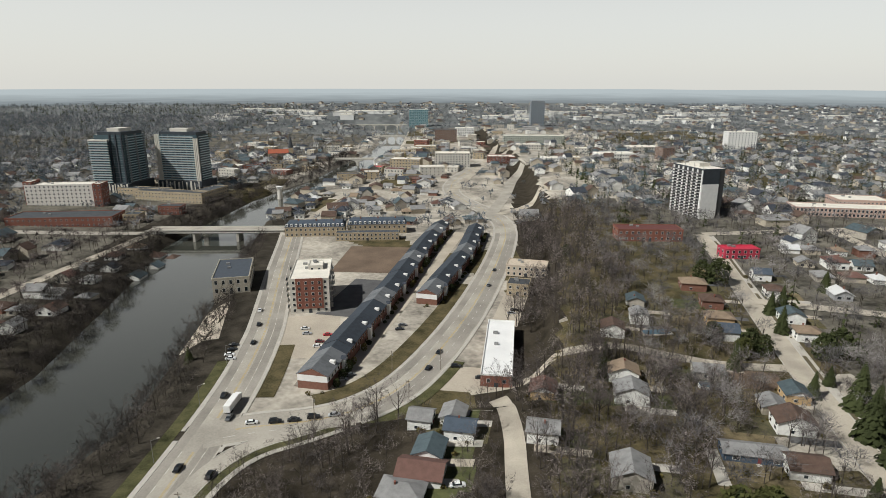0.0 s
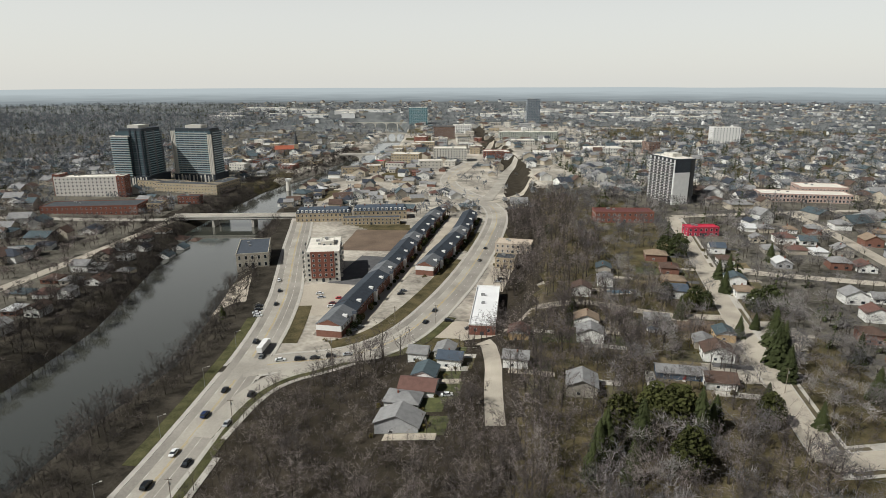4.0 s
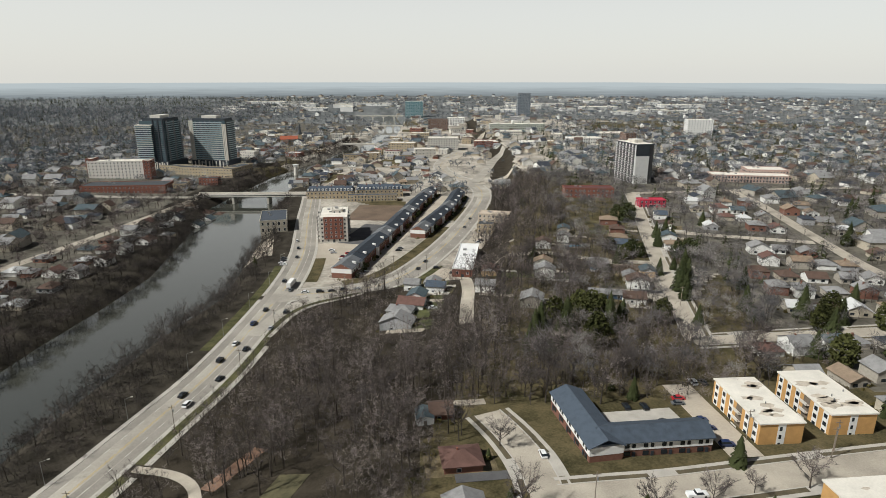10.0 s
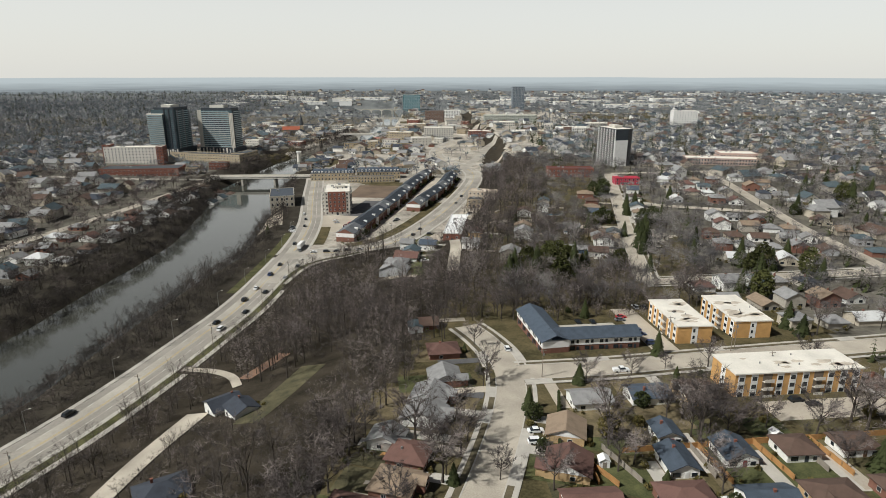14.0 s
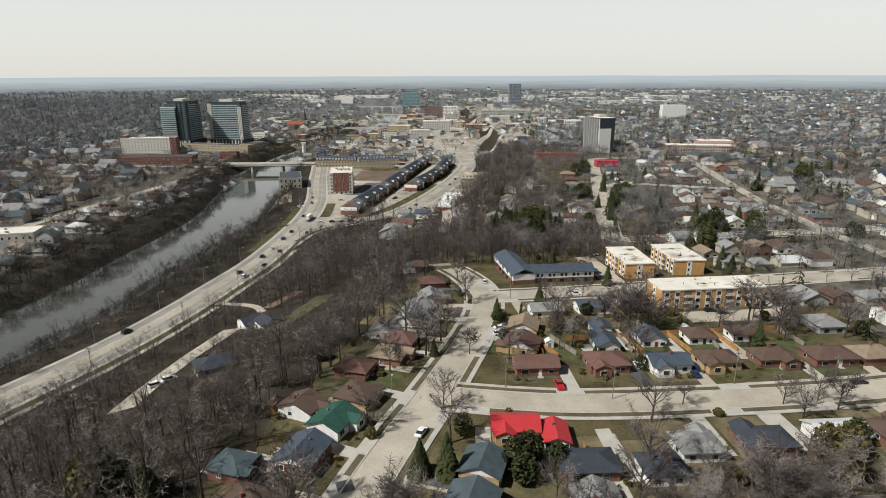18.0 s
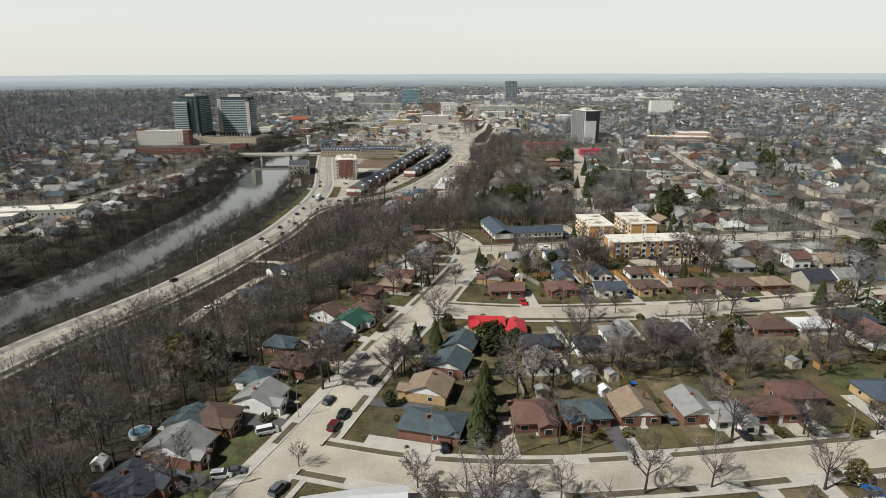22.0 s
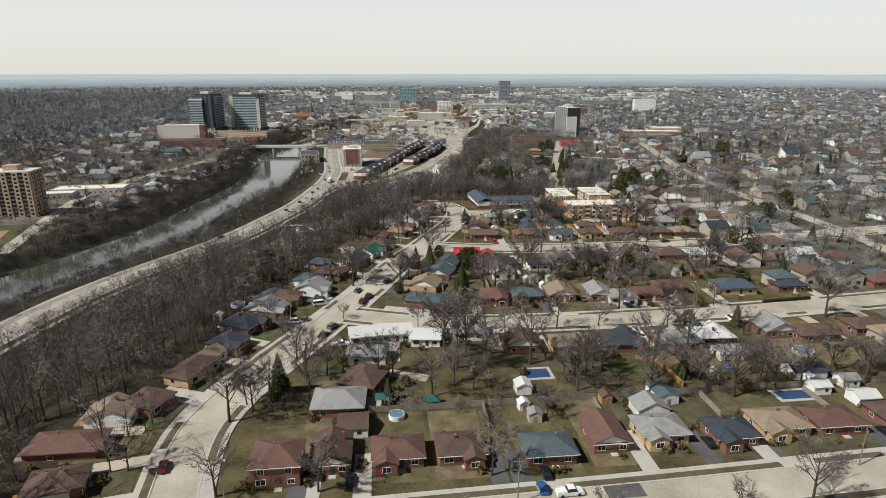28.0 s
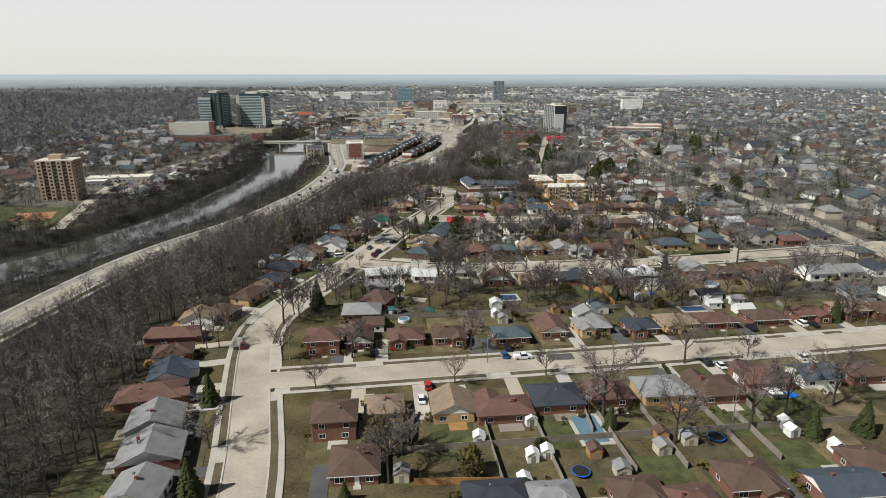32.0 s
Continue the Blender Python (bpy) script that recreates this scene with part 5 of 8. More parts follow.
# C south
house(27.3, 319.4, 181.5, 10, 10, "gfront", "gr", "ws")
house(44.6, 330.4, 181.5, 10, 9, "hip", "dk", "ws")
house(56.0, 338.2, 181.5, 11, 9, "hip", "gr", "ws")
house(73.1, 339.5, 181.5, 13, 9, "hip", "dk", "bk")
house(92.4, 342.3, 181.5, 14, 8, "gable", "wh", "ws")
house(107.9, 341.7, 181.5, 14, 9, "hip", "br", "bk")
house(122.6, 342.1, 181.5, 14, 9, "hip", "wh", "ws")
house(140.5, 345.1, 181.5, 12, 9, "hip", "dk", "bk")
# C north
house(25.6, 380.1, 1.5, 14, 9, "gable", "rb", "bk")
house(47.5, 381.2, 1.5, 13, 10, "hip", "rb", "bk")
house(65.8, 379.9, 1.5, 13, 9, "gable", "sl", "ws")
house(81.7, 381.2, 1.5, 13, 9, "hip", "br", "yb")
house(99.8, 382.5, 1.5, 13, 9, "hip", "br", "bk")
house(117.7, 382.5, 1.5, 15, 10, "hip", "br", "bk")
# C back
house(51.4, 395.7, 1.5, 8, 11, "gfront", "sl", "ws")
house(67.8, 399.2, 1.5, 9, 10, "gfront", "sl", "ws")
house(84.5, 400.2, 1.5, 10, 9, "hip", "br", "ws")
house(100.8, 401.3, 1.5, 11, 8, "hip", "br", "ws")
house(53.8, 408.7, 1.5, 7, 8, "gfront", "sl", "ws")
# S east
house(27.2, 410.8, -105.5, 10, 11, "gable", "tan", "yb")
house(24.0, 394.8, -107.9, 10, 12, "gable", "rb", "yb")
# D south
house(38.4, 428.0, 184, 13, 9, "gable", "gr", "ws")
house(56.8, 430.3, 184, 13, 9, "gable", "sl", "ws")
house(71.6, 430.9, 184, 10, 13, "gable", "br", "yb")
# N mid
house(39.3, 597.4, 77, 12, 12, "gable", "gr", "st")
house(91.5, 599.7, 77, 10, 12, "gfront", "br", "ws", True, 3.4)
house(80.0, 607.4, -13, 20, 8, "gable", "gr", "bl", True, 2.8)
house(101.3, 622.1, 77, 10, 13, "gable", "br", "ws")
house(101.2, 634.0, 77, 9, 9, "gable", "gr", "bs", True, 3.2)
house(113.7, 641.4, 77, 10, 9, "gable", "te", "yb", True, 3.6)
house(90.4, 659.9, 77, 9, 12, "gfront", "gr", "st", True, 3.2)
house(56.7, 657.9, 77, 9, 12, "gable", "tan", "ws")
house(54.6, 642.5, 77, 10, 13, "gable", "gr", "ws")
house(18.4, 619.6, 77, 9, 11, "gfront", "gr", "ws")
house(23.8, 647.4, 77, 10, 10, "gable", "rb", "yb")
house(81.0, 710.7, 77, 10, 9, "gable", "gr", "ws")
house(64.4, 697.4, 77, 10, 11, "gable", "br", "ws")
house(85.2, 728.6, 77, 10, 9, "gable", "te", "st")
house(124.3, 751.5, 77, 11, 14, "hip", "tan", "bk")
house(123.4, 727.8, 77, 11, 11, "hip", "br", "bk")
house(117.6, 707.4, 77, 10, 13, "hip", "tan", "yb")
house(113.2, 693.4, 77, 11, 12, "gfront", "sl", "ws")
house(168.9, 764.8, 77, 10, 10, "gfront", "sl", "ws")
house(162.5, 740.0, 77, 10, 10, "hip", "br", "ws")
house(152.6, 708.5, 77, 10, 11, "gable", "te", "ws")
house(148.9, 690.9, 77, 10, 11, "hip", "tan", "ws")
house(-20.5, 604.9, 77, 11, 15, "gfront", "rb", "ws")
house(-26.0, 596.7, 77, 10, 14, "hip", "gr", "ws")
house(-18.0, 614.9, 77, 11, 10, "gable", "te", "ws")
house(-27.0, 582.5, 77, 10, 17, "gable", "gr", "gb")
house(-20.8, 635.0, 77, 9, 9, "gfront", "gr", "ws")
house(-9.6, 635.6, 77, 10, 9, "gable", "gr", "ws")
house(-7.7, 625.3, 77, 9, 11, "gfront", "sl", "ws")

# ---- trees ----
def bare_tree(seed, h, spread, limbs=8, subs=6, twigs=6, fat=1.0, cheap=False):
    """A leafless tree of unit trunk place: a tapered trunk, limbs, branches and slivers of twigs. Slot 0 wood, 1 twigs."""
    r = random.Random(seed)
    wood, fine = Shape(), Shape()
    fork = h * r.uniform(0.2, 0.32)
    lean = Vector((r.uniform(-0.05, 0.05), r.uniform(-0.05, 0.05), 1))
    base = h * (0.02 if not cheap else 0.013)
    wood.tube((0, 0, -0.6), lean * fork, base * 1.25, base * 0.85, 6, 0, False)
    wood.tube(lean * fork, lean * h * 0.7, base * 0.85, base * 0.25, 5, 0, False)
    for i in range(limbs):
        a = 2 * math.pi * (i / limbs * 2.6 + r.uniform(-0.08, 0.08))
        z0 = fork + (h * 0.62 - fork) * (i / limbs)
        out = spread * r.uniform(0.75, 1.05) * (1 - 0.45 * i / limbs)
        start = lean * z0
        end = Vector((math.cos(a) * out * 0.8, math.sin(a) * out * 0.8, z0 + (h - z0) * r.uniform(0.55, 0.8)))
        mid = start.lerp(end, 0.5) + Vector((math.cos(a), math.sin(a), 0)) * out * 0.14
        lr = base * 0.5 * (1 - 0.4 * i / limbs)
        wood.tube(start, mid, lr, lr * 0.65, 3, 0, False)
        wood.tube(mid, end, lr * 0.65, lr * 0.2, 3, 0, False)
        for j in range(subs):
            t = 0.25 + 0.75 * j / (subs - 1 or 1)
            p = start.lerp(mid, t * 2) if t < 0.5 else mid.lerp(end, t * 2 - 1)
            b = a + r.uniform(-1.25, 1.25)
            ln = spread * r.uniform(0.3, 0.5)
            q = p + Vector((math.cos(b) * ln, math.sin(b) * ln, ln * r.uniform(0.35, 1.2)))
            q.z = min(q.z, h * 1.02)
            if cheap:
                w = Vector((-math.sin(b), math.cos(b), 0)) * lr * 0.45
                wood.face([tuple(p - w), tuple(p + w), tuple(q)], 0)
            else:
                wood.tube(p, q, lr * 0.35, 0.025, 3, 0, False)
            for _ in range(twigs):
                s = p.lerp(q, r.uniform(0.3, 1.0))
                d = Vector((r.gauss(0, 1), r.gauss(0, 1), r.gauss(0.55, 0.7)))
                e = s + d.normalized() * ln * r.uniform(0.4, 0.85)
                w = Vector((r.gauss(0, 1), r.gauss(0, 1), r.gauss(0, 1))).normalized() * 0.05 * fat
                fine.face([tuple(s - w), tuple(s + w), tuple(e)], 1)
    return wood, fine


def join(a, b):
    s = Shape()
    s.v = a.v + b.v
    s.f = a.f + [tuple(i + len(a.v) for i in f) for f in b.f]
    s.k = a.k + b.k
    return s


def conifer(seed, h, spread, whorls=24, per=11):
    """A spruce: trunk and drooping boughs made of ragged needle sprays."""
    r = random.Random(seed)
    wood, leaf = Shape(), Shape()
    wood.tube((0, 0, -0.6), (0, 0, h * 0.95), h * 0.018, 0.03, 5, 0, False)
    for i in range(whorls):
        t = i / whorls
        z = h * (0.08 + 0.9 * t)
        out = spread * (1 - t) ** 0.85 + 0.15
        for j in range(per):
            a = 2 * math.pi * (j / per + i * 0.37) + r.uniform(-0.25, 0.25)
            o = out * r.uniform(0.7, 1.12)
            c, s = math.cos(a), math.sin(a)
            tip = Vector((c * o, s * o, z - o * r.uniform(0.15, 0.4)))
            root = Vector((0, 0, z + 0.1 * o))
            for k in range(3):
                p = root.lerp(tip, 0.15 + 0.28 * k)
                wd = o * (0.4 - 0.07 * k) * r.uniform(0.7, 1.2)
                q = root.lerp(tip, min(1.08, 0.55 + 0.3 * k)) + Vector((0, 0, -0.12 * o * k))
                side = Vector((-s, c, 0)) * wd
                dz = Vector((0, 0, r.uniform(-0.25, 0.05) * wd))
                leaf.face([tuple(p + Vector((0, 0, 0.08))), tuple(p.lerp(q, 0.6) - side + dz), tuple(q), tuple(p.lerp(q, 0.6) + side + dz)], 1)
    return wood, leaf


def bush(seed, h, spread, n=260, size=0.3):
    """A round dense evergreen of many small leaf clumps with an uneven outline."""
    r = random.Random(seed)
    wood, leaf = Shape(), Shape()
    wood.tube((0, 0, -0.4), (0, 0, h * 0.5), 0.14, 0.06, 5, 0, False)
    for _ in range(n):
        a, u = r.uniform(0, 2 * math.pi), r.uniform(-0.9, 1)
        rad = spread * math.sqrt(max(0.02, 1 - u * u)) * r.uniform(0.6, 1.1)
        p = Vector((math.cos(a) * rad, math.sin(a) * rad, h * (0.5 + 0.5 * u) * r.uniform(0.9, 1.08)))
        d, e = Vector((r.gauss(0, 1), r.gauss(0, 1), r.gauss(0, 1))).normalized() * size, Vector((r.gauss(0, 1), r.gauss(0, 1), r.gauss(0, 1))).normalized() * size
        leaf.face([tuple(p - d), tuple(p + e), tuple(p + d), tuple(p - e)], 1)
    return wood, leaf


STREET_TREES = []
for n, (hh, sp) in enumerate(((11, 4.6), (9, 4.2), (13, 5.6), (8, 3.4), (12, 4.6), (10, 5.0))):
    wd, fn = bare_tree(20 + n, hh * 1.15, sp * 1.15, 9, 7, 20, 0.95)
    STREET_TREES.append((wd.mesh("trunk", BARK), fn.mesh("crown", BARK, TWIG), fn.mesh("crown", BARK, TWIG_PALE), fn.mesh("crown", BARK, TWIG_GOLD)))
SPRUCES = []
for n, (hh, sp) in enumerate(((14, 3.8), (11, 3.3), (18, 4.6), (7.5, 2.5))):
    wd, fn = conifer(50 + n, hh, sp)
    SPRUCES.append((wd.mesh("trunk", BARK), fn.mesh("crown", BARK, NEEDLE)))
BUSHES = []
for n, (hh, sp) in enumerate(((5, 2.6), (7, 2.8), (3, 2.0))):
    wd, fn = bush(70 + n, hh, sp, 500, 0.42)
    BUSHES.append((wd.mesh("trunk", BARK), fn.mesh("crown", BARK, CEDAR), fn.mesh("crown", BARK, NEEDLE)))


def tree(x, y, kind, size=1.0, shade=1):
    a = (x * 37.7 + y * 11.3) % 360
    m = at(x, y, a) @ Matrix.Diagonal((size, size, size, 1))
    label = {1: "leafless grey-brown deciduous tree in a garden", 2: "leafless pale-twigged birch tree", 3: "small tree with golden spring buds"}[shade]
    t = thing("bare_tree", m, label, "tree", "garden trees")
    part("trunk", STREET_TREES[kind % 6][0], t)
    part("crown", STREET_TREES[kind % 6][shade], t)


def spruce(x, y, kind, size=1.0):
    t = thing("spruce_tree", at(x, y, (x * 7.7 + y) % 360) @ Matrix.Diagonal((size, size, size, 1)), "dark green conical spruce tree", "tree", "evergreen trees")
    part("trunk", SPRUCES[kind % 4][0], t)
    part("crown", SPRUCES[kind % 4][1], t)


def shrub(x, y, kind, size=1.0, shade=1):
    t = thing("evergreen_shrub", at(x, y, (x * 7.7 + y) % 360) @ Matrix.Diagonal((size, size, size, 1)), "bronze-green rounded cedar shrub" if shade == 1 else "dark green rounded evergreen shrub", "shrub", "evergreen shrubs")
    part("trunk", BUSHES[kind % 3][0], t)
    part("crown", BUSHES[kind % 3][shade], t)


def clear(x, y, r):
    return not on_road(x, y, r + 0.5) and all((x - fx) ** 2 + (y - fy) ** 2 > (fr + r) ** 2 for fx, fy, fr in FOOT)


WOODS = [tris_of(join(*bare_tree(100 + n, 12 + n % 4 * 1.4, 4.0 + (n % 3) * 0.7, 6, 4, 13, 0.9, True))) for n in range(8)]


def far_tree(seed, h=11, spread=5.0, n=46, wide=0.22, reach=0.3):
    """A bare tree some way off: a stem, a few limbs and a rounded, ragged cloud of fine twigs."""
    r = random.Random(seed)
    s = Shape()
    s.tube((0, 0, -0.6), (0, 0, h * 0.5), h * 0.016, h * 0.008, 3, 0, False)
    lobes = []
    for i in range(7):
        a, rad = 6.28 * i / 7 + r.uniform(-0.3, 0.3), spread * r.uniform(0.3, 0.62) * (0.3 if i == 6 else 1)
        c = Vector((math.cos(a) * rad, math.sin(a) * rad, h * r.uniform(0.5, 0.76)))
        lobes.append((c, spread * r.uniform(0.34, 0.52)))
        w = Vector((-math.sin(a), math.cos(a), 0)) * h * 0.008
        f = Vector((0, 0, h * 0.3))
        s.face([tuple(f - w), tuple(f + w), tuple(c)], 0)
    for i in range(n):
        c, rad = lobes[i % 7]
        d = Vector((r.gauss(0, 1), r.gauss(0, 1), r.gauss(0.25, 0.8))).normalized()
        p = c + d * rad * r.uniform(0.1, 0.75)
        e = p + (d + Vector((r.gauss(0, 0.45), r.gauss(0, 0.45), r.gauss(0.2, 0.4)))) * spread * reach * r.uniform(0.6, 1.2)
        w = Vector((r.gauss(0, 1), r.gauss(0, 1), r.gauss(0, 1))).normalized() * wide * r.uniform(0.6, 1.3)
        s.face([tuple(p - w), tuple(p + w), tuple(e)], 1)
    return tris_of(s)


SMALL = [far_tree(140 + n, 11, 5.4, 32, 0.54, 0.4) for n in range(6)]
SCRUB = [far_tree(160 + n, 9, 5.5, 50, 0.17, 0.36) for n in range(5)]
NEAR_FAR = [far_tree(180 + n, 11.5, 4.9, 84, 0.2, 0.36) for n in range(7)]
MID_TREES = [far_tree(190 + n, 12, 5.0, 190, 0.085, 0.36) for n in range(7)]



def wood(name, label, test, x0, x1, y0, y1, gap, kinds, lo=0.7, hi=1.15, seed=1, grow=None, twig=None):
    r = random.Random(seed)
    rows = []
    y = y0
    while y < y1:
        x = x0
        while x < x1:
            px, py = x + r.uniform(-0.95, 0.95) * gap, y + r.uniform(-0.95, 0.95) * gap
            if test(px, py) and clear(px, py, 1.0):
                s = r.uniform(lo, hi) * (grow(px, py) if grow else 1.0)
                rows.append((px, py, gz(px, py) - 0.2, r.uniform(0, 6.28), s, s * r.uniform(0.85, 1.1), r.randrange(len(kinds))))
            x += gap
        y += gap
    if rows:
        tagged(new(name, scatter(name, kinds, rows, BARK, twig or TWIG)), label, "woodland", kind="stuff")
    


GLADE, DRIVE = [(-70, 453), (-60, 430), (-54, 444), (-50, 467)], [(-96, 388), (-94, 419), (-87, 448), (-80, 462)]
HOMES = [(-84, 372), (-80, 425), (-62, 415), (-48, 440)]
UPHILL = [(-32, 566), (-34, 584), (-24, 600), (-14, 622)]


def glade(x, y):
    return dist_line(x, y, GLADE) < 9 or dist_line(x, y, DRIVE) < 6


def on_slope(x, y):
    return curve(RY, RX, y) + 21.5 < x < curve(TY, TX, y) + (13 if y < 420 else 7) and not glade(x, y)


wood("slope_woodland", "dense leafless woodland on the slope above the river road", on_slope, -190, 60, 110, 645, 5.5, WOODS, 0.6, 1.3, seed=2, grow=lambda x, y: (0.42 if dist_line(x, y, HOMES) < 22 else 0.5 if dist_line(x, y, UPHILL) < 24 else 1.0) * (0.55 + 0.5 * min(1.0, max(0.0, (x - curve(RY, RX, y) - 24) / 40))))
wood("hill_woodland", "leafless woodland on the hillside beside the upper road", lambda x, y: curve(TY, TX, y) - 30 < x < curve(TY, TX, y) + (34 if y < 800 else 20), 0, 140, 645, 960, 5.2, WOODS, seed=3)
wood("plateau_woodland", "leafless woodland between the lower lanes and the gardens", lambda x, y: curve(TY, TX, y) < x < (84 if y < 530 else 97 if y < 600 else 106) and noise.noise((x * 0.02, y * 0.02, 3)) > -0.4 and not (30 < x < 75 and y < 502), -20, 110, 498, 700, 5.4, WOODS, 0.6, 1.05, seed=13)
wood("east_bank_trees", "bare willows and scrub along the river's edge", lambda x, y: curve(BRY, BRX, y) + 1 < x < curve(RY, RX, y) - (4 if y < 556 else 12), -300, -100, 250, 935, 7.0, WOODS, 0.4, 0.95, seed=4, grow=lambda x, y: 0.72 if y < 500 else 1.0, twig=SHADED_BANK_TWIG)
wood("west_bank_trees", "bare trees along the far river bank", lambda x, y: curve(BLY, BLX, y) - (42 if y < 930 else 26) < x < curve(BLY, BLX, y) - 1 and abs(y - 943) > 10, -420, -100, 300, 1500, 6.2, MID_TREES, 0.6, 1.25, seed=5, twig=SHADED_BANK_TWIG)
wood("bank_scrub", "low bare scrub on the river bank", lambda x, y: curve(BRY, BRX, y) + 1 < x < curve(RY, RX, y) - (3 if y < 556 else 12), -300, -100, 250, 940, 4.0, SCRUB, 0.35, 0.75, seed=14, twig=SHADED_BANK_TWIG)
wood("slope_scrub", "low bare scrub under the trees of the slope", lambda x, y: curve(RY, RX, y) + 20.5 < x < curve(TY, TX, y) + 4 and not glade(x, y), -190, 40, 115, 645, 4.2, SCRUB, 0.22, 0.5, seed=15)


# ---- the wider town ----
def mid_house(x, y, turn, rnd):
    """A plainer house further off: walls, roof, chimney, windows front and back."""
    w, d, h = rnd.uniform(8, 12), rnd.uniform(8, 11), rnd.choice((2.9, 3.2, 4.8))
    roof, wall = rnd.choice(("br", "br", "gr", "gr", "gr", "rb", "tan", "dk", "gr", "te", "wh")), rnd.choice(("bk", "ws", "ws", "ws", "ws", "gb", "bs", "st"))
    b = thing("house", low_at(x, y, turn, w, d), f"{WALLNAME[wall]} house with a {ROOFNAME[roof]} roof", "house", "houses further off")
    FOOT.append((x, y, 6.5))
    s, r = Shape().box(-w / 2, -d / 2, -1, w / 2, d / 2, h), Shape()
    if rnd.random() < 0.5:
        hip_roof(r, w + 1, d + 1, h, min(w, d) * 0.26)
    else:
        ax = rnd.choice("xy")
        gable_roof(r, w + 1, d + 1, h, (d if ax == "x" else w) * 0.28, axis=ax)
        if ax == "x":
            for xx in (-w / 2, w / 2):
                s.face([(xx, -d / 2, h), (xx, d / 2, h), (xx, 0, h + d * 0.25)][:: 1 if xx > 0 else -1])
        else:
            for yy in (-d / 2, d / 2):
                s.face([(-w / 2, yy, h), (w / 2, yy, h), (0, yy, h + w * 0.25)][:: 1 if yy < 0 else -1])
    part("wall", s.mesh("wall", wall_mat(wall)), b)
    part("roof", r.mesh("roof", roof_mat(roof)), b)
    if rnd.random() < 0.5:
        part("chimney", Shape().box(1, -0.3, h, 1.7, 0.3, h + 3.2).mesh("chimney", wall_mat("bk")), b)
    for u, v, a in ((-w * 0.24, -d / 2, 0), (w * 0.24, -d / 2, 0)):
        part("window", FAR_WINDOW, b, pose(u, v, 0.9, 0, 0, a))


FAR_WINDOW = Shape().box(-0.9, -0.06, 0, 0.9, 0.04, 1.3).mesh("window", GLASS)


def suburb(x0, x1, y0, y1, turn, seed, lot=14.5):
    """Rows of houses back to back between streets that run along x, turned about the corner."""
    r = random.Random(seed)
    c, s = math.cos(radians(turn)), math.sin(radians(turn))
    y = y0
    while y < y1:
        for dy, face in ((0, 0), (26, 180)):
            x = x0
            while x < x1:
                px, py = x + r.uniform(-2, 2), y + dy + r.uniform(-2, 2)
                qx, qy = x0 + (px - x0) * c - (py - y0) * s, y0 + (px - x0) * s + (py - y0) * c
                if clear(qx, qy, 5.0) and r.random() < 0.93:
                    mid_house(qx, qy, turn + face + r.uniform(-3, 3), r)
                x += lot
        y += 52


suburb(150, 215, 150, 545, 4, 11)
suburb(165, 262, 585, 800, -12, 12)
suburb(-290, -235, 560, 900, -6, 14)


def far_form(seed):
    r = random.Random(seed)
    w, d, h = r.uniform(9, 14), r.uniform(8, 12), r.uniform(3, 6)
    s = Shape().box(-w / 2, -d / 2, -2, w / 2, d / 2, h, 0)
    if seed % 3:
        gable_roof(s, w + 0.8, d + 0.8, h, d * 0.3, 1, axis="x")
        for xx in (-w / 2, w / 2):
            s.face([(xx, -d / 2, h), (xx, d / 2, h), (xx, 0, h + d * 0.27)][:: 1 if xx > 0 else -1], 0)
    else:
        hip_roof(s, w + 1, d + 1, h, 2.6, 1)
    return tris_of(s)


FAR_FORMS = [far_form(n) for n in range(6)]


def far_houses(name, label, test, x0, x1, y0, y1, gap, roof, wall, seed):
    r = random.Random(seed)
    rows, y = [], y0
    while y < y1:
        x = x0
        while x < x1:
            px, py = x + r.uniform(-0.3, 0.3) * gap, y + r.uniform(-0.3, 0.3) * gap
            if test(px, py) and r.random() < 0.8:
                rows.append((px, py, gz(px, py), r.choice((0, 1.57)) + r.uniform(-0.3, 0.3), r.uniform(0.9, 1.5), r.uniform(0.8, 1.4), r.randrange(6)))
            x += gap
        y += gap * r.uniform(0.8, 1.2)
    tagged(new(name, scatter(name, FAR_FORMS, rows, wall, roof)), label, "houses", kind="stuff")


def land(x, y):
    return not (curve(BLY, BLX, y) - (40 if y < 1500 else 4) < x < curve(BRY, BRX, y) + (15 if y < 1500 else 4) and y < 2440) and math.hypot(x + 10, y - 220) < 2960


for n, (rf, wl) in enumerate((("gr", "ws"), ("br", "bs"), ("dk", "ws"), ("te", "st"), ("gr", "bs"))):
    far_houses("distant_houses", "distant houses among bare trees", lambda x, y: land(x, y) and clear(x, y, 8) and not (-60 < x < 150 and y < 960) and (x > 200 or y > 960 or -520 < x < -295) and x > -640, -900, 1000, 130, 1500, 54, roof_mat(rf), wall_mat(wl), 30 + n)
    far_houses("distant_houses", "houses on the far plain", lambda x, y: land(x, y) and x > -520 - (y - 1500) * 0.2, -1500, 1900, 1500, 3600, 115, roof_mat(rf), wall_mat(wl), 40 + n)


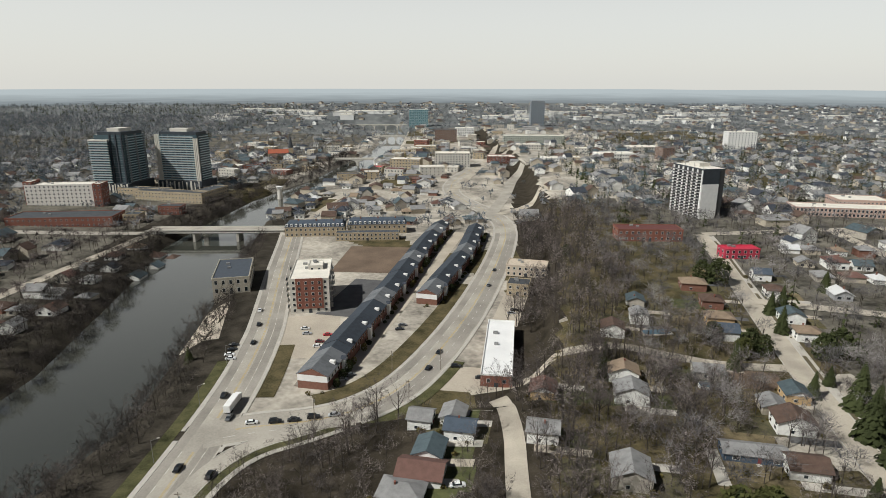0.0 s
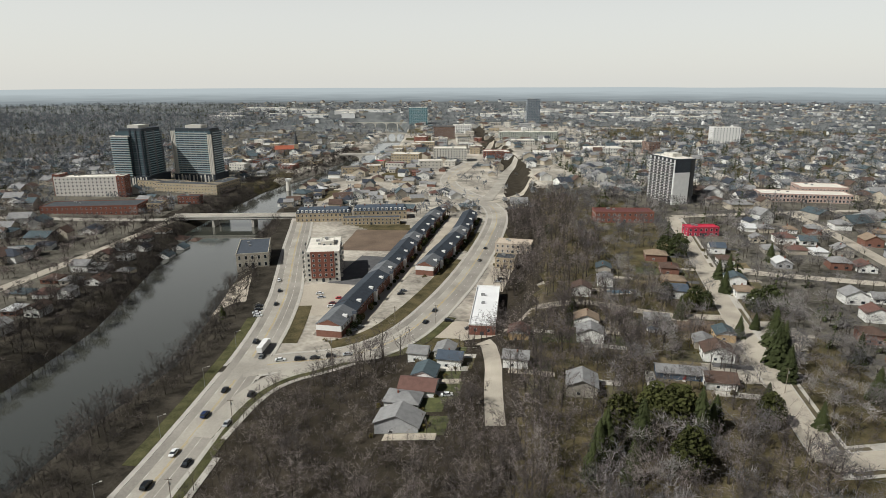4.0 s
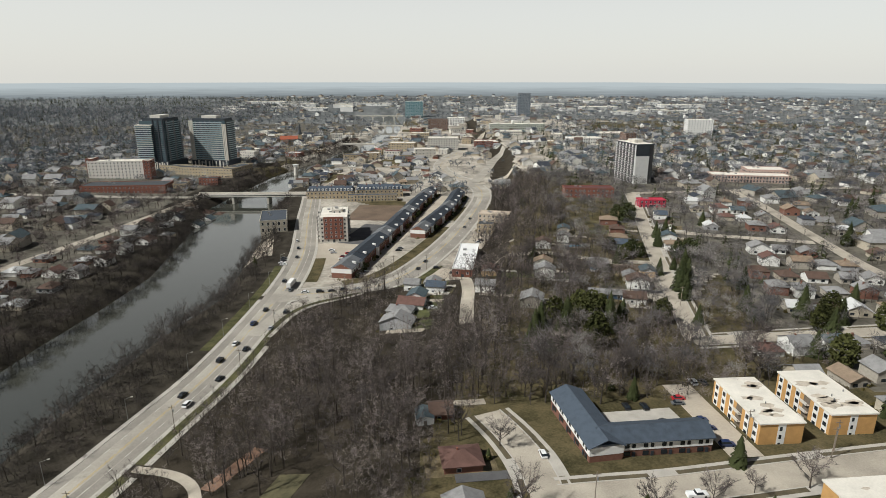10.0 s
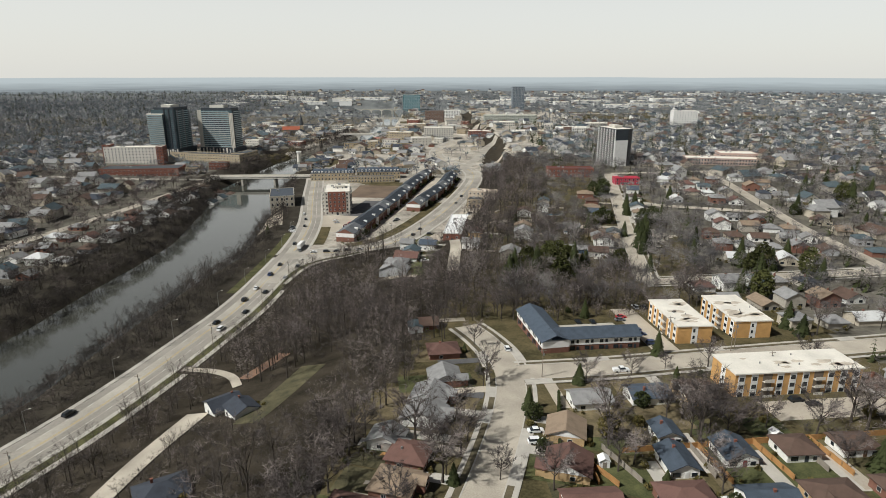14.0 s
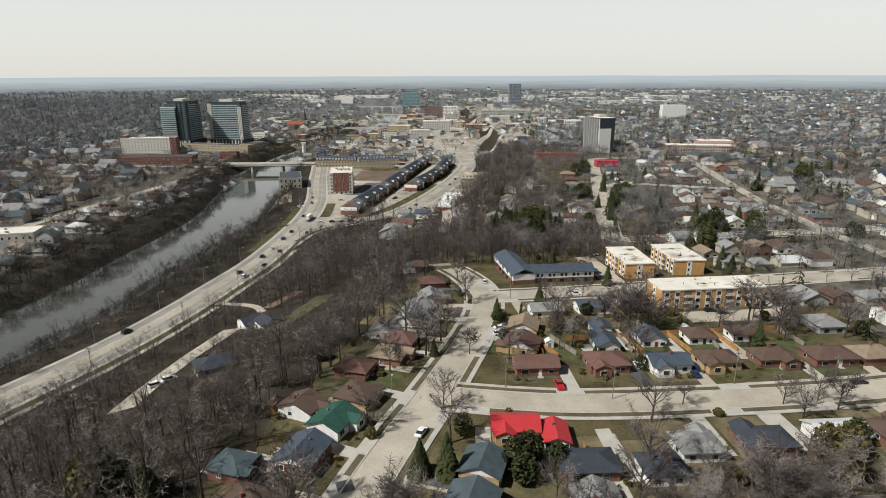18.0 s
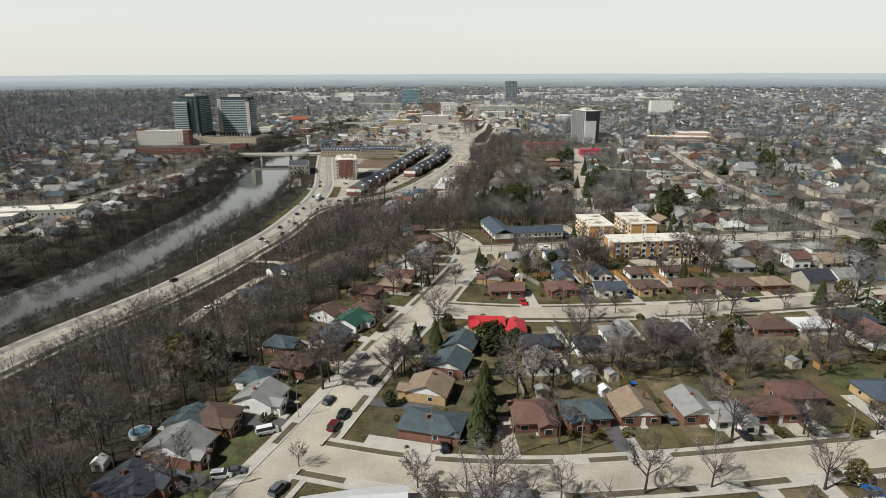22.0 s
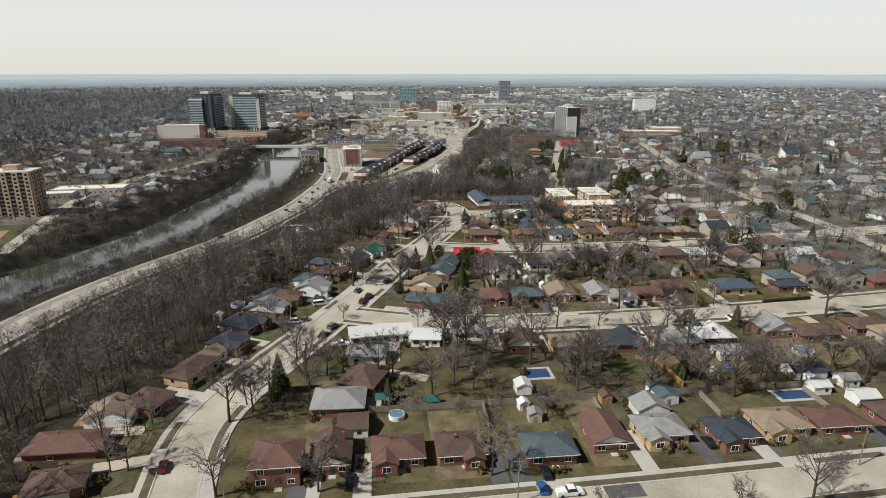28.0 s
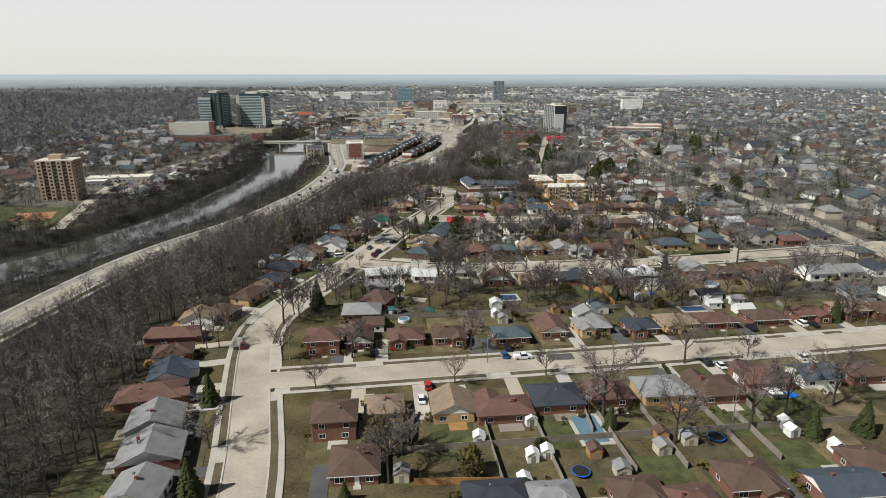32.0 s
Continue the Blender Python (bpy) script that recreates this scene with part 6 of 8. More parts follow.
def downtown():
    """The old town: the larger buildings that stand out, low shops and offices round them."""
    for x, y, turn, w, d, h, wall, roof, label in (
            (19, 1318, -2, 50, 26, 20, CREAM, FLATROOF, "large pale windowed warehouse in the old town"),
            (90, 1358, -4, 32, 24, 10, RED_OLD, FLATROOF, "long low red brick hall"),
            (121, 1362, -6, 32, 34, 9, RED_OLD, FLATROOF, "red brick hall with a broad white roof"),
            (-47, 1290, -10, 42, 24, 15, BUFF, FLATROOF, "four-storey buff office block with rows of dark windows"),
            (-60, 1236, -12, 26, 18, 9, CREAM, mat("maroon_roof", (0.16, 0.04, 0.035), 0.9, 0.2), "pale house with a deep red roof beside the river street"),
            (-86, 1262, -12, 18, 14, 8, BUFF, mat("crimson_roof", (0.4, 0.05, 0.06), 0.7, 0.15), "small house with a pink-red roof"),
            (20, 1675, 0, 44, 30, 24, mat("brown_brick", (0.2, 0.13, 0.1), 0.85, 0.2), DARKROOF, "brown brick block with bands of windows"),
            (66, 1800, 0, 40, 28, 18, WHITE, FLATROOF, "white office block in the old town"),
            (176, 1540, -3, 110, 26, 14, mat("green_glass_wall", (0.35, 0.37, 0.32), 0.5, 0.2), FLATROOF, "long pale building with a glazed front"),
            (250, 1300, 6, 52, 30, 9, WHITE, FLATROOF, "long white low shop with a flat roof"),
            (324, 1392, 6, 48, 30, 9, CREAM, FLATROOF, "long cream low shop"),
            (322, 1296, 8, 18, 22, 17, mat("brown_brick", (0.2, 0.13, 0.1)), DARKROOF, "brown brick apartment block"),
            (-20, 1480, -8, 36, 20, 12, BUFF, FLATROOF, "buff stone office block"),
            (150, 1440, -4, 40, 24, 8, CREAM, FLATROOF, "row of cream flat-roofed shops")):
        block(x, y, turn, w, d, h, max(1, round(h / 3.6)), wall, roof, label, "town building", bays=4.0, units=3, seed=int(abs(x) + y), sides="fl", win=(1.6, 1.7))
    r = random.Random(8)
    walls = [RED_OLD, BUFF, BUFF, CREAM, CREAM, WHITE, wall_mat("bs"), wall_mat("gb"), wall_mat("st")]
    for i in range(100):
        y = r.uniform(1190, 1950)
        x = curve(BRY, BRX, y) + 25 + r.uniform(0, 340) * (0.45 + 0.55 * r.random())
        w, d, h = r.uniform(12, 34), r.uniform(12, 24), r.choice((4, 5, 6, 6, 7, 8, 9, 12))
        if clear(x, y, max(w, d) / 2 - 2):
            block(x, y, r.choice((-12, -10, 5)), w, d, h, max(1, round(h / 3.5)), r.choice(walls), r.choice((FLATROOF, FLATROOF, DARKROOF, CREAM, TARMAC)), "flat-roofed commercial building in the old town", "town building", bays=r.choice((4, 5)), units=1, seed=i, sides="f")
    for i in range(70):
        y = r.uniform(965, 1230)
        x = r.uniform(curve(BRY, BRX, y) + 35, 10 if y < 1080 else 40)
        if clear(x, y, 6):
            mid_house(x, y, r.choice((-12, 78, 5, -20)), r)
    for i in range(40):
        y = r.uniform(1240, 1700)
        x = curve(BLY, BLX, y) - r.uniform(20, 240)
        w, d, h = r.uniform(12, 30), r.uniform(12, 22), r.choice((5, 6, 7, 8, 11))
        if clear(x, y, max(w, d) / 2 - 2):
            block(x, y, r.choice((-20, -12, 5)), w, d, h, max(1, round(h / 3.5)), r.choice(walls), r.choice((FLATROOF, DARKROOF, CREAM)), "stone-walled building across the river", "town building", bays=4, units=1, seed=i, sides="f")


def long_sheds():
    """Long pale warehouses on the far plain."""
    r = random.Random(19)
    for x, y, w, d in [(-226, 2560, 196, 40), (-606, 2660, 140, 40), (560, 2300, 120, 40), (-420, 2500, 60, 30), (880, 2400, 150, 40)] + [(r.uniform(-700, 1300), r.uniform(2050, 2850), r.uniform(40, 120), 30) for _ in range(34)]:
        if land(x, y):
            b = thing("warehouse", pose(x, y, gz(x, y), 0, 0, r.uniform(-8, 8)), "long pale warehouse far off on the plain", "warehouse", "warehouses")
            part("wall", Shape().box(-w / 2, -d / 2, -8, w / 2, d / 2, 9).mesh("wall", WHITE), b)
            part("roof", Shape().box(-w / 2 - 0.5, -d / 2 - 0.5, 9, w / 2 + 0.5, d / 2 + 0.5, 9.8).mesh("roof", FLATROOF), b)


def river_bridge(y, x0, x1, z, arches, label):
    """A low road bridge on arched or plain piers."""
    b = thing("road_bridge", pose((x0 + x1) / 2, y, z), label, "bridge")
    n = x1 - x0
    part("deck", Shape().box(-n / 2, -5, -1.2, n / 2, 5, 0).mesh("deck", CONCRETE), b)
    for v in (-5, 4.6):
        part("parapet", Shape().box(-n / 2, v, 0, n / 2, v + 0.4, 1.2).mesh("parapet", CREAM), b)
    for i in range(arches + 1):
        u = -n / 2 + n * i / arches
        part("pier", Shape().box(u - 1.5, -4.8, -14, u + 1.5, 4.8, -1.2).mesh("pier", CREAM), b)
        if i < arches:
            s = Shape()
            for k in range(6):
                a, c = math.pi * k / 6, math.pi * (k + 1) / 6
                hw = n / arches / 2 - 1.5
                m = u + n / arches / 2
                for yy, flip in ((-4.6, 0), (4.6, 1)):
                    q = [(m - math.cos(a) * hw, yy, -1.2), (m - math.cos(a) * hw, yy, -1.2 - 5.0 * (1 - math.sin(a))), (m - math.cos(c) * hw, yy, -1.2 - 5.0 * (1 - math.sin(c))), (m - math.cos(c) * hw, yy, -1.2)]
                    s.face(q if not flip else q[::-1])
            part("spandrel", s.mesh("spandrel", CREAM), b)


river_bridge(1415, -168, -92, -15.5, 2, "pale arched road bridge in the old town")
river_bridge(1845, -130, -50, -16.0, 4, "pale stone bridge with several arches")
river_bridge(2180, -330, -70, -12.0, 8, "dark railway viaduct far up the river")
old_pier = thing("bridge_pier", pose(-187, 1128, -28), "old white stone pier standing in the river", "pier")
part("shaft", Shape().tube((0, 0, 0), (0, 0, 13), 3.2, 2.4, 10).mesh("shaft", CREAM), old_pier)
part("cap", Shape().tube((0, 0, 13), (0, 0, 16), 2.6, 4.2, 10).mesh("cap", WHITE), old_pier)
long_sheds()
downtown()


def dist_trees():
    r = random.Random(77)
    rows = []
    for x0, x1, y0, y1, gap in ((-900, 1000, 940, 1500, 13), (-1300, 1500, 1500, 2100, 22), (-1900, 2100, 2100, 2960, 34), (560, 900, 140, 940, 13), (-1000, -640, 300, 940, 15)):
        y = y0
        while y < y1:
            x = x0
            while x < x1:
                px, py = x + r.uniform(-0.5, 0.5) * gap, y + r.uniform(-0.5, 0.5) * gap
                core = 980 < py < 1900 and curve(BRY, BRX, py) < px < curve(BRY, BRX, py) + 330
                if land(px, py) and abs(px + 10) < 120 + (py - 20) * 0.85 and not (core and r.random() < 0.72) and clear(px, py, 1.5):
                    s = r.uniform(0.65, 1.2) * (1.0 if gap < 20 else gap / 20)
                    rows.append((px, py, gz(px, py) - 0.3, r.uniform(0, 6.28), s, min(s, 1.3) * r.uniform(0.85, 1.1), r.randrange(6)))
                x += gap
            y += gap
    tagged(new("distant_trees", scatter("distant_trees", SMALL, rows, BARK, FAR_HAZE_TWIG)), "bare trees among the houses of the plain", "woodland", kind="stuff")
    con = [tris_of(join(*conifer(200 + n, 16, 4.4, 6, 3))) for n in range(3)]
    rows = []
    for i in range(4000):
        y = 700 + 2300 * r.random() ** 1.1 if i < 2600 else 300 + 1300 * r.random()
        x = -480 - r.random() ** 1.3 * 1300 if i < 2600 else r.uniform(130, 900)
        if land(x, y) and clear(x, y, 2):
            s = r.uniform(0.6, 1.25)
            rows.append((x, y, gz(x, y), r.uniform(0, 6.28), s, s, r.randrange(3)))
    tagged(new("distant_conifers", scatter("distant_conifers", con, rows, BARK, NEEDLE)), "dark conifers on the western ridge", "woodland", kind="stuff")


dist_trees()

# ---- the triangle between the roads ----
def ground_patch(name, x0, y0, x1, y1, turn, m, label, up=0.09):
    """A paved or bare patch that follows the ground."""
    s = Shape()
    c, sn = math.cos(radians(turn)), math.sin(radians(turn))
    cx, cy = (x0 + x1) / 2, (y0 + y1) / 2
    nx, ny = max(1, round((x1 - x0) / 4)), max(1, round((y1 - y0) / 4))
    P = {}
    for i in range(nx + 1):
        for j in range(ny + 1):
            u, v = x0 + (x1 - x0) * i / nx - cx, y0 + (y1 - y0) * j / ny - cy
            x, y = cx + c * u - sn * v, cy + sn * u + c * v
            P[i, j] = (x, y, gz(x, y) + up)
    for i in range(nx):
        for j in range(ny):
            s.face([P[i, j], P[i + 1, j], P[i + 1, j + 1], P[i, j + 1]])
    return tagged(new(name, s.mesh(name, m)), label, name.replace("_", " "), kind="structure")


ground_patch("parking_lot", -98, 700, -62, 752, 8, GRAVEL, "pale gravel parking lot beside the brick block", 0.09)
ground_patch("parking_lot", -72, 750, -48, 812, -14, TARMAC, "dark yard behind a row of houses", 0.1)
ground_patch("bare_plot", -80, 826, -30, 890, -6, mat("brown_scrub", (0.14, 0.1, 0.07), 0.95, 0.4, 0.06, 1.0, 0.4), "bare brown building plot", 0.11)
ground_patch("access_lane", -48, 668, -38, 800, -14, GRAVEL, "pale access lane between two rows of houses", 0.12)
ground_patch("access_lane", -12, 800, -3, 935, -14, GRAVEL, "pale access lane between two rows of houses", 0.12)
ground_patch("parking_lot", 20, 735, 34, 780, -16, GRAVEL, "pale gravel yard beside a shop", 0.1)
ground_patch("parking_lot", -12, 668, 6, 690, -10, GRAVEL, "pale gravel yard in front of a shop", 0.1)
ground_patch("parking_lot", 40, 478, 68, 494, 6, CONCRETE, "pale parking court behind the townhouses", 0.12)
ground_patch("parking_lot", 72, 466, 82, 512, 2, GRAVEL, "worn parking strip beside the apartments", 0.12)
ground_patch("parking_lot", 90, 417, 130, 428, 3.5, GRAVEL, "worn parking strip behind the apartments", 0.12)
ground_patch("parking_lot", -146, 720, -126, 775, 12, GRAVEL, "riverside parking strip", 0.15)
ground_patch("asphalt_patch", 30, 183.2, 38, 187.5, 4, TARMAC, "square of fresh dark asphalt in the road", 0.26)
ground_patch("asphalt_patch", -27, 327, -23.4, 331, 20, TARMAC, "square of fresh dark asphalt in the road", 0.26)
ground_patch("bare_plot", 98, 648, 117, 663, -14, mat("brown_scrub", (0.14, 0.1, 0.07)), "bare brown corner plot", 0.13)
ground_patch("garden_plot", -76, 470, -70, 492, -30, mat("tilled_soil", (0.2, 0.12, 0.08), 0.95, 0.3), "tilled brown garden plot", 0.12)
ground_patch("sports_field", -330, 440, -262, 498, 8, LAWNS[0], "green sports field beside the river", 0.06)
ground_patch("ball_diamond", -306, 455, -280, 481, 20, mat("infield_clay", (0.33, 0.17, 0.09), 0.95, 0.2), "orange clay infield of a ball diamond", 0.1)


def townhouse_row(points, width, seed, ends):
    """A long terrace that steps along a line: each dwelling has brick walls, a dark gable, a porch gable, door and windows."""
    r = random.Random(seed)
    pts = resample(points, 6.6)
    for i, (a, b2) in enumerate(zip(pts, pts[1:])):
        x, y = (a[0] + b2[0]) / 2, (a[1] + b2[1]) / 2
        turn = math.degrees(math.atan2(b2[1] - a[1], b2[0] - a[0]))
        w, d, h = math.hypot(b2[0] - a[0], b2[1] - a[1]), width, 6.2 + 0.25 * ((i // 4) % 2)
        FOOT.append((x, y, width * 0.62))
        rk = "gr" if (i // 3) % 4 == 0 else "dk"
        t = thing("townhouse", pose(x, y, gz(x, y), 0, 0, turn), f"brick townhouse with a {'grey' if rk == 'gr' else 'dark'} gabled roof in a terrace", "townhouse", "terrace")
        s = Shape().box(-w / 2 + 0.01, -d / 2, -1, w / 2 - 0.01, d / 2, h)
        for xx in (-w / 2 + 0.01, w / 2 - 0.01):
            s.face([(xx, -d / 2, h), (xx, d / 2, h), (xx, 0, h + 2.9)][:: 1 if xx > 0 else -1])
        part("wall", s.mesh("wall", wall_mat("bk")), t)
        rf = Shape()
        gable_roof(rf, w - 0.02, d + 1.2, h + 0.03, 3.2)
        part("roof", rf.mesh("roof", mat("terrace_" + rk, (0.035, 0.042, 0.052) if rk == "dk" else (0.12, 0.125, 0.13), 0.9, 0.3, 0.5, 5.0, 0.2, 0, 0.3)), t)
        for side in (-1,):
            m = pose(0, side * d / 2, 0, 0, 0, 0 if side < 0 else 180)
            plain_window(t, m @ pose(-w * 0.22, 0, 3.6), 1.2, 1.4)
            plain_window(t, m @ pose(w * 0.22, 0, 3.6), 1.2, 1.4)
            part("door", DOORS[r.randrange(4)], t, m @ pose(w * 0.2, 0, 0.1))
        if i % 3 == 1:
            part("roof_box", Shape().box(-0.9, -d / 2 + 0.6, h + 0.3, 0.9, -d / 2 + 3.0, h + 2.0).mesh("roof_box", WHITE), t, label="white dormer box near the eave")
        if ends and i < 2:
            part("upper_storey", Shape().box(-w / 2, -d / 2 - 0.06, 3.4, w / 2, d / 2 + 0.06, h).mesh("upper", WHITE), t, label="white-sided upper storey")
        if i % 5 == 2:
            pg = Shape().box(-1.4, -d / 2 - 1.6, 0, 1.4, -d / 2, 6.6)
            part("bay", pg.mesh("bay", WHITE), t, label="white projecting bay")
            pr = Shape()
            gable_roof(pr, 3.4, 2.4, 6.6, 0.9, axis="y")
            part("bay_roof", pr.mesh("bay_roof", roof_mat("dk")), t, pose(0, -d / 2 - 0.8, 0))
        part("rear_deck", Shape().box(-w * 0.4, d / 2, -0.5, w * 0.1, d / 2 + 2.2, 0.5).mesh("deck", FENCE_GREY), t)
        if r.random() < 0.7:
            c, sn = math.cos(radians(turn)), math.sin(radians(turn))
            shrub(x + sn * (d / 2 + 2.4), y - c * (d / 2 + 2.4), r.choice((1, 2)), r.uniform(0.4, 0.75), r.choice((1, 2, 2)))


townhouse_row([(-65.5, 672), (-54.5, 720), (-38.5, 790), (-19, 888), (-6, 941)], 13, 3, True)
townhouse_row([(-19, 767), (-3, 820), (9, 860), (22, 928)], 12, 4, True)


def mansard(x, y, turn, w, d, h, n, label):
    """A long buff building with a dark mansard roof and a row of pale dormers."""
    b = thing("mansard_building", low_at(x, y, turn, w, d), label, "apartment building")
    FOOT.append((x, y, 14))
    FOOT.append((x + w * 0.3, y, 14)), FOOT.append((x - w * 0.3, y, 14))
    part("wall", Shape().box(-w / 2, -d / 2, -1, w / 2, d / 2, h).mesh("wall", BUFF), b)
    s, i = Shape(), 2.0
    lo = [(-w / 2 - 0.3, -d / 2 - 0.3, h), (w / 2 + 0.3, -d / 2 - 0.3, h), (w / 2 + 0.3, d / 2 + 0.3, h), (-w / 2 - 0.3, d / 2 + 0.3, h)]
    hi = [(-w / 2 + i, -d / 2 + i, h + 3.4), (w / 2 - i, -d / 2 + i, h + 3.4), (w / 2 - i, d / 2 - i, h + 3.4), (-w / 2 + i, d / 2 - i, h + 3.4)]
    for q in range(4):
        s.face([lo[q], lo[(q + 1) % 4], hi[(q + 1) % 4], hi[q]])
    s.face(hi)
    s.face(lo[::-1])
    part("mansard_roof", s.mesh("roof", roof_mat("sl")), b)
    for k in range(n):
        u = (k + 0.5) * w / n - w / 2
        dm = part("dormer", Shape().box(u - 0.9, -d / 2 - 0.1, h + 0.5, u + 0.9, -d / 2 + 1.8, h + 2.5).mesh("dormer", WHITE), b)
        part("pane", Shape().box(u - 0.5, -d / 2 - 0.16, h + 0.9, u + 0.5, -d / 2 - 0.08, h + 2.1).mesh("pane", GLASS), dm)
        for f in range(2):
            plain_window(b, pose(u, -d / 2, 0.9 + f * h / 2), 1.3, 1.7)
    for k in range(3):
        u = -w * 0.3 + k * w * 0.3
        part("chimney", Shape().box(u, 0, h + 3, u + 1, 1, h + 5).mesh("chimney", wall_mat("bk")), b)


mansard(-110, 930, 3, 48, 15, 8, 13, "buff stone building with a slate mansard and white dormers")
mansard(-60, 938, 3, 48, 15, 8, 12, "buff stone building with a slate mansard and white dormers")
block(-66, 914, 2, 50, 9, 6, 2, BUFF, mat("slate_flat", (0.06, 0.07, 0.085), 0.9, 0.2), "low buff range with a slate roof before a larger one", "apartment building", bays=3.2)


def bridge():
    """The concrete road bridge: deck, parapets, girders, two piers and abutments."""
    b = thing("road_bridge", pose(-195, 943, -17.6), "pale concrete road bridge over the river", "bridge")
    part("deck", Shape().box(-57, -7, -0.4, 57, 7, 0.4).mesh("deck", ASPHALT_OLD), b)
    for v in (-7, 6.6):
        part("parapet", Shape().box(-57, v, -1.4, 57, v + 0.4, 1.5).mesh("parapet", CREAM), b)
    for v in (-5, -1.7, 1.7, 5):
        part("girder", Shape().box(-55, v - 0.3, -2.2, 55, v + 0.3, -0.4).mesh("girder", mat("dark_steel", (0.05, 0.05, 0.05), 0.7, 0.2)), b)
    for u in (-18, 18):
        part("pier", Shape().box(u - 1, -6.5, -13, u + 1, 6.5, -2.2).mesh("pier", CONCRETE), b)
    for u in (-57, 53):
        part("abutment", Shape().box(u, -7.5, -11, u + 4, 7.5, -0.4).mesh("abutment", CONCRETE), b)


bridge()


def church(x, y):
    b = thing("church", at(x, y, 10), "stone church with a red roof and a dark spire", "church")
    part("nave", Shape().box(-16, -7, -1, 16, 7, 10).mesh("nave", BUFF), b)
    s = Shape()
    gable_roof(s, 33, 16, 10, 6)
    part("roof", s.mesh("roof", mat("red_tile", (0.3, 0.09, 0.05), 0.9, 0.2)), b)
    part("tower", Shape().box(16, -4, -1, 23, 4, 18).mesh("tower", BUFF), b)
    part("spire", Shape().tube((19.5, 0, 18), (19.5, 0, 40), 4, 0.2, 6).mesh("spire", DARKROOF), b)


church(-262, 1440)


def garage(x, y, turn, w, d, roof, wall):
    """A small gabled outbuilding: walls, roof, a wide door and a side window."""
    b = thing("garden_garage", low_at(x, y, turn, w, d), f"small {WALLNAME[wall]} garage with a {ROOFNAME[roof]} gabled roof", "garage", "garages and outbuildings")
    FOOT.append((x, y, math.hypot(w, d) / 2))
    s, r = Shape().box(-w / 2, -d / 2, -0.5, w / 2, d / 2, 2.4), Shape()
    gable_roof(r, w + 0.5, d + 0.5, 2.43, d * 0.26)
    for xx in (-w / 2, w / 2):
        s.face([(xx, -d / 2, 2.4), (xx, d / 2, 2.4), (xx, 0, 2.4 + d * 0.24)][:: 1 if xx > 0 else -1])
    part("wall", s.mesh("wall", wall_mat(wall)), b)
    part("roof", r.mesh("roof", roof_mat(roof)), b)
    part("garage_door", Shape().box(-w * 0.3, d / 2 - 0.02, 0, w * 0.3, d / 2 + 0.05, 2.0).mesh("garage_door", CREAM), b)
    plain_window(b, pose(w * 0.2, -d / 2, 1.0), 0.9, 0.8)


# the white-roofed house of three wings by the corner
house(-25.5, 260.2, 10, 10, 9, "gable", "wh", "ws", False, 2.8)
house(-15.4, 261.4, 3, 11, 9, "gable", "wh", "ws", False, 3.0)
house(-5.6, 257.8, -4, 10, 9, "gable", "wh", "ws", False, 2.7)
house(8.5, 261.5, 182, 12, 9, "hip", "gr", "ws", True, 2.9)
# the inner row behind the bend and the east end of the middle avenue
house(-22.8, 231.3, 70, 13, 11, "hip", "br", "bk", True, 2.9)
house(-28.2, 219.7, 181, 14, 11, "hip", "gr", "bk", True, 2.9)
house(-23.2, 245.9, 181, 12, 8, "gable", "gr", "ws", True, 2.9)
garage(-23.6, 209.7, 3, 7, 7, "br", "ws")
house(-71.8, 238.3, 70, 15, 9, "hip", "br", "yb", True, 2.9)
garage(-70.0, 247.1, 70, 7, 7, "tan", "ws")
house(108.8, 259.5, 184, 12, 10, "gfront", "gr", "bk", True, 2.9)
house(119.4, 255.5, 184, 15, 9, "hip", "br", "bk", True, 2.9)
house(140.7, 260.1, 184, 15, 9, "hip", "br", "bk", True, 2.9)
garage(85.4, 243.7, 184, 8, 6, "gr", "ws")
garage(101.3, 231.8, 184, 10, 6, "dk", "ws")
garage(50.0, 214.3, 94, 6, 8, "gr", "ws")
house(90.6, 299.8, 2, 13, 9, "hip", "rb", "bk", True, 2.9)
house(137.9, 299.1, 2, 13, 8, "hip", "dk", "bk", True, 2.9)
garage(109.4, 225.8, 4, 5, 4, "gr", "ws")
garage(99.2, 222.5, 4, 5, 4, "wh", "ws")
garage(107.5, 216.9, 4, 6, 5, "wh", "ws")
garage(19.9, 225.8, 94, 4, 4, "wh", "ws")
house(178.7, 302.8, 4, 14, 9, "hip", "rb", "bk", True, 2.9)
house(28.4, 332.3, 181, 14, 9, "hip", "dk", "bk", True, 2.9)
garage(137.8, 335.8, 181, 8, 6, "gr", "ws")
# the dark-roofed house on the slope and its neighbours
house(-78.5, 449.0, 40, 11, 10, "gable", "dk", "ws", False, 3.6)
house(-70.0, 441.0, 130, 9, 9, "gable", "dk", "ws", False, 3.6)
house(-75.0, 394.0, 30, 13, 10, "hip", "dk", "bs", False)

# street and garden trees
tree(69.6, 179.5, 2, 1, 1)
tree(54.9, 178.8, 3, 0.75, 1)
tree(27.3, 174.4, 1, 0.85, 1)
tree(90.2, 182.2, 3, 0.8, 1)
tree(1.3, 171.4, 1, 0.85, 2)
tree(7.5, 191.4, 0, 0.95, 2)
tree(-56.6, 144.3, 5, 0.9, 1)
tree(-36.6, 169.8, 1, 0.8, 1)
tree(-49.0, 187.2, 4, 0.9, 1)
tree(-70.5, 196.2, 5, 0.85, 1)
tree(-46.3, 222.6, 0, 1, 1)
tree(-44.2, 245.9, 4, 0.9, 1)
tree(-19.4, 232.7, 2, 0.95, 1)
tree(-0.2, 243.9, 2, 1.5, 1)
tree(3.2, 239.5, 4, 1.45, 1)
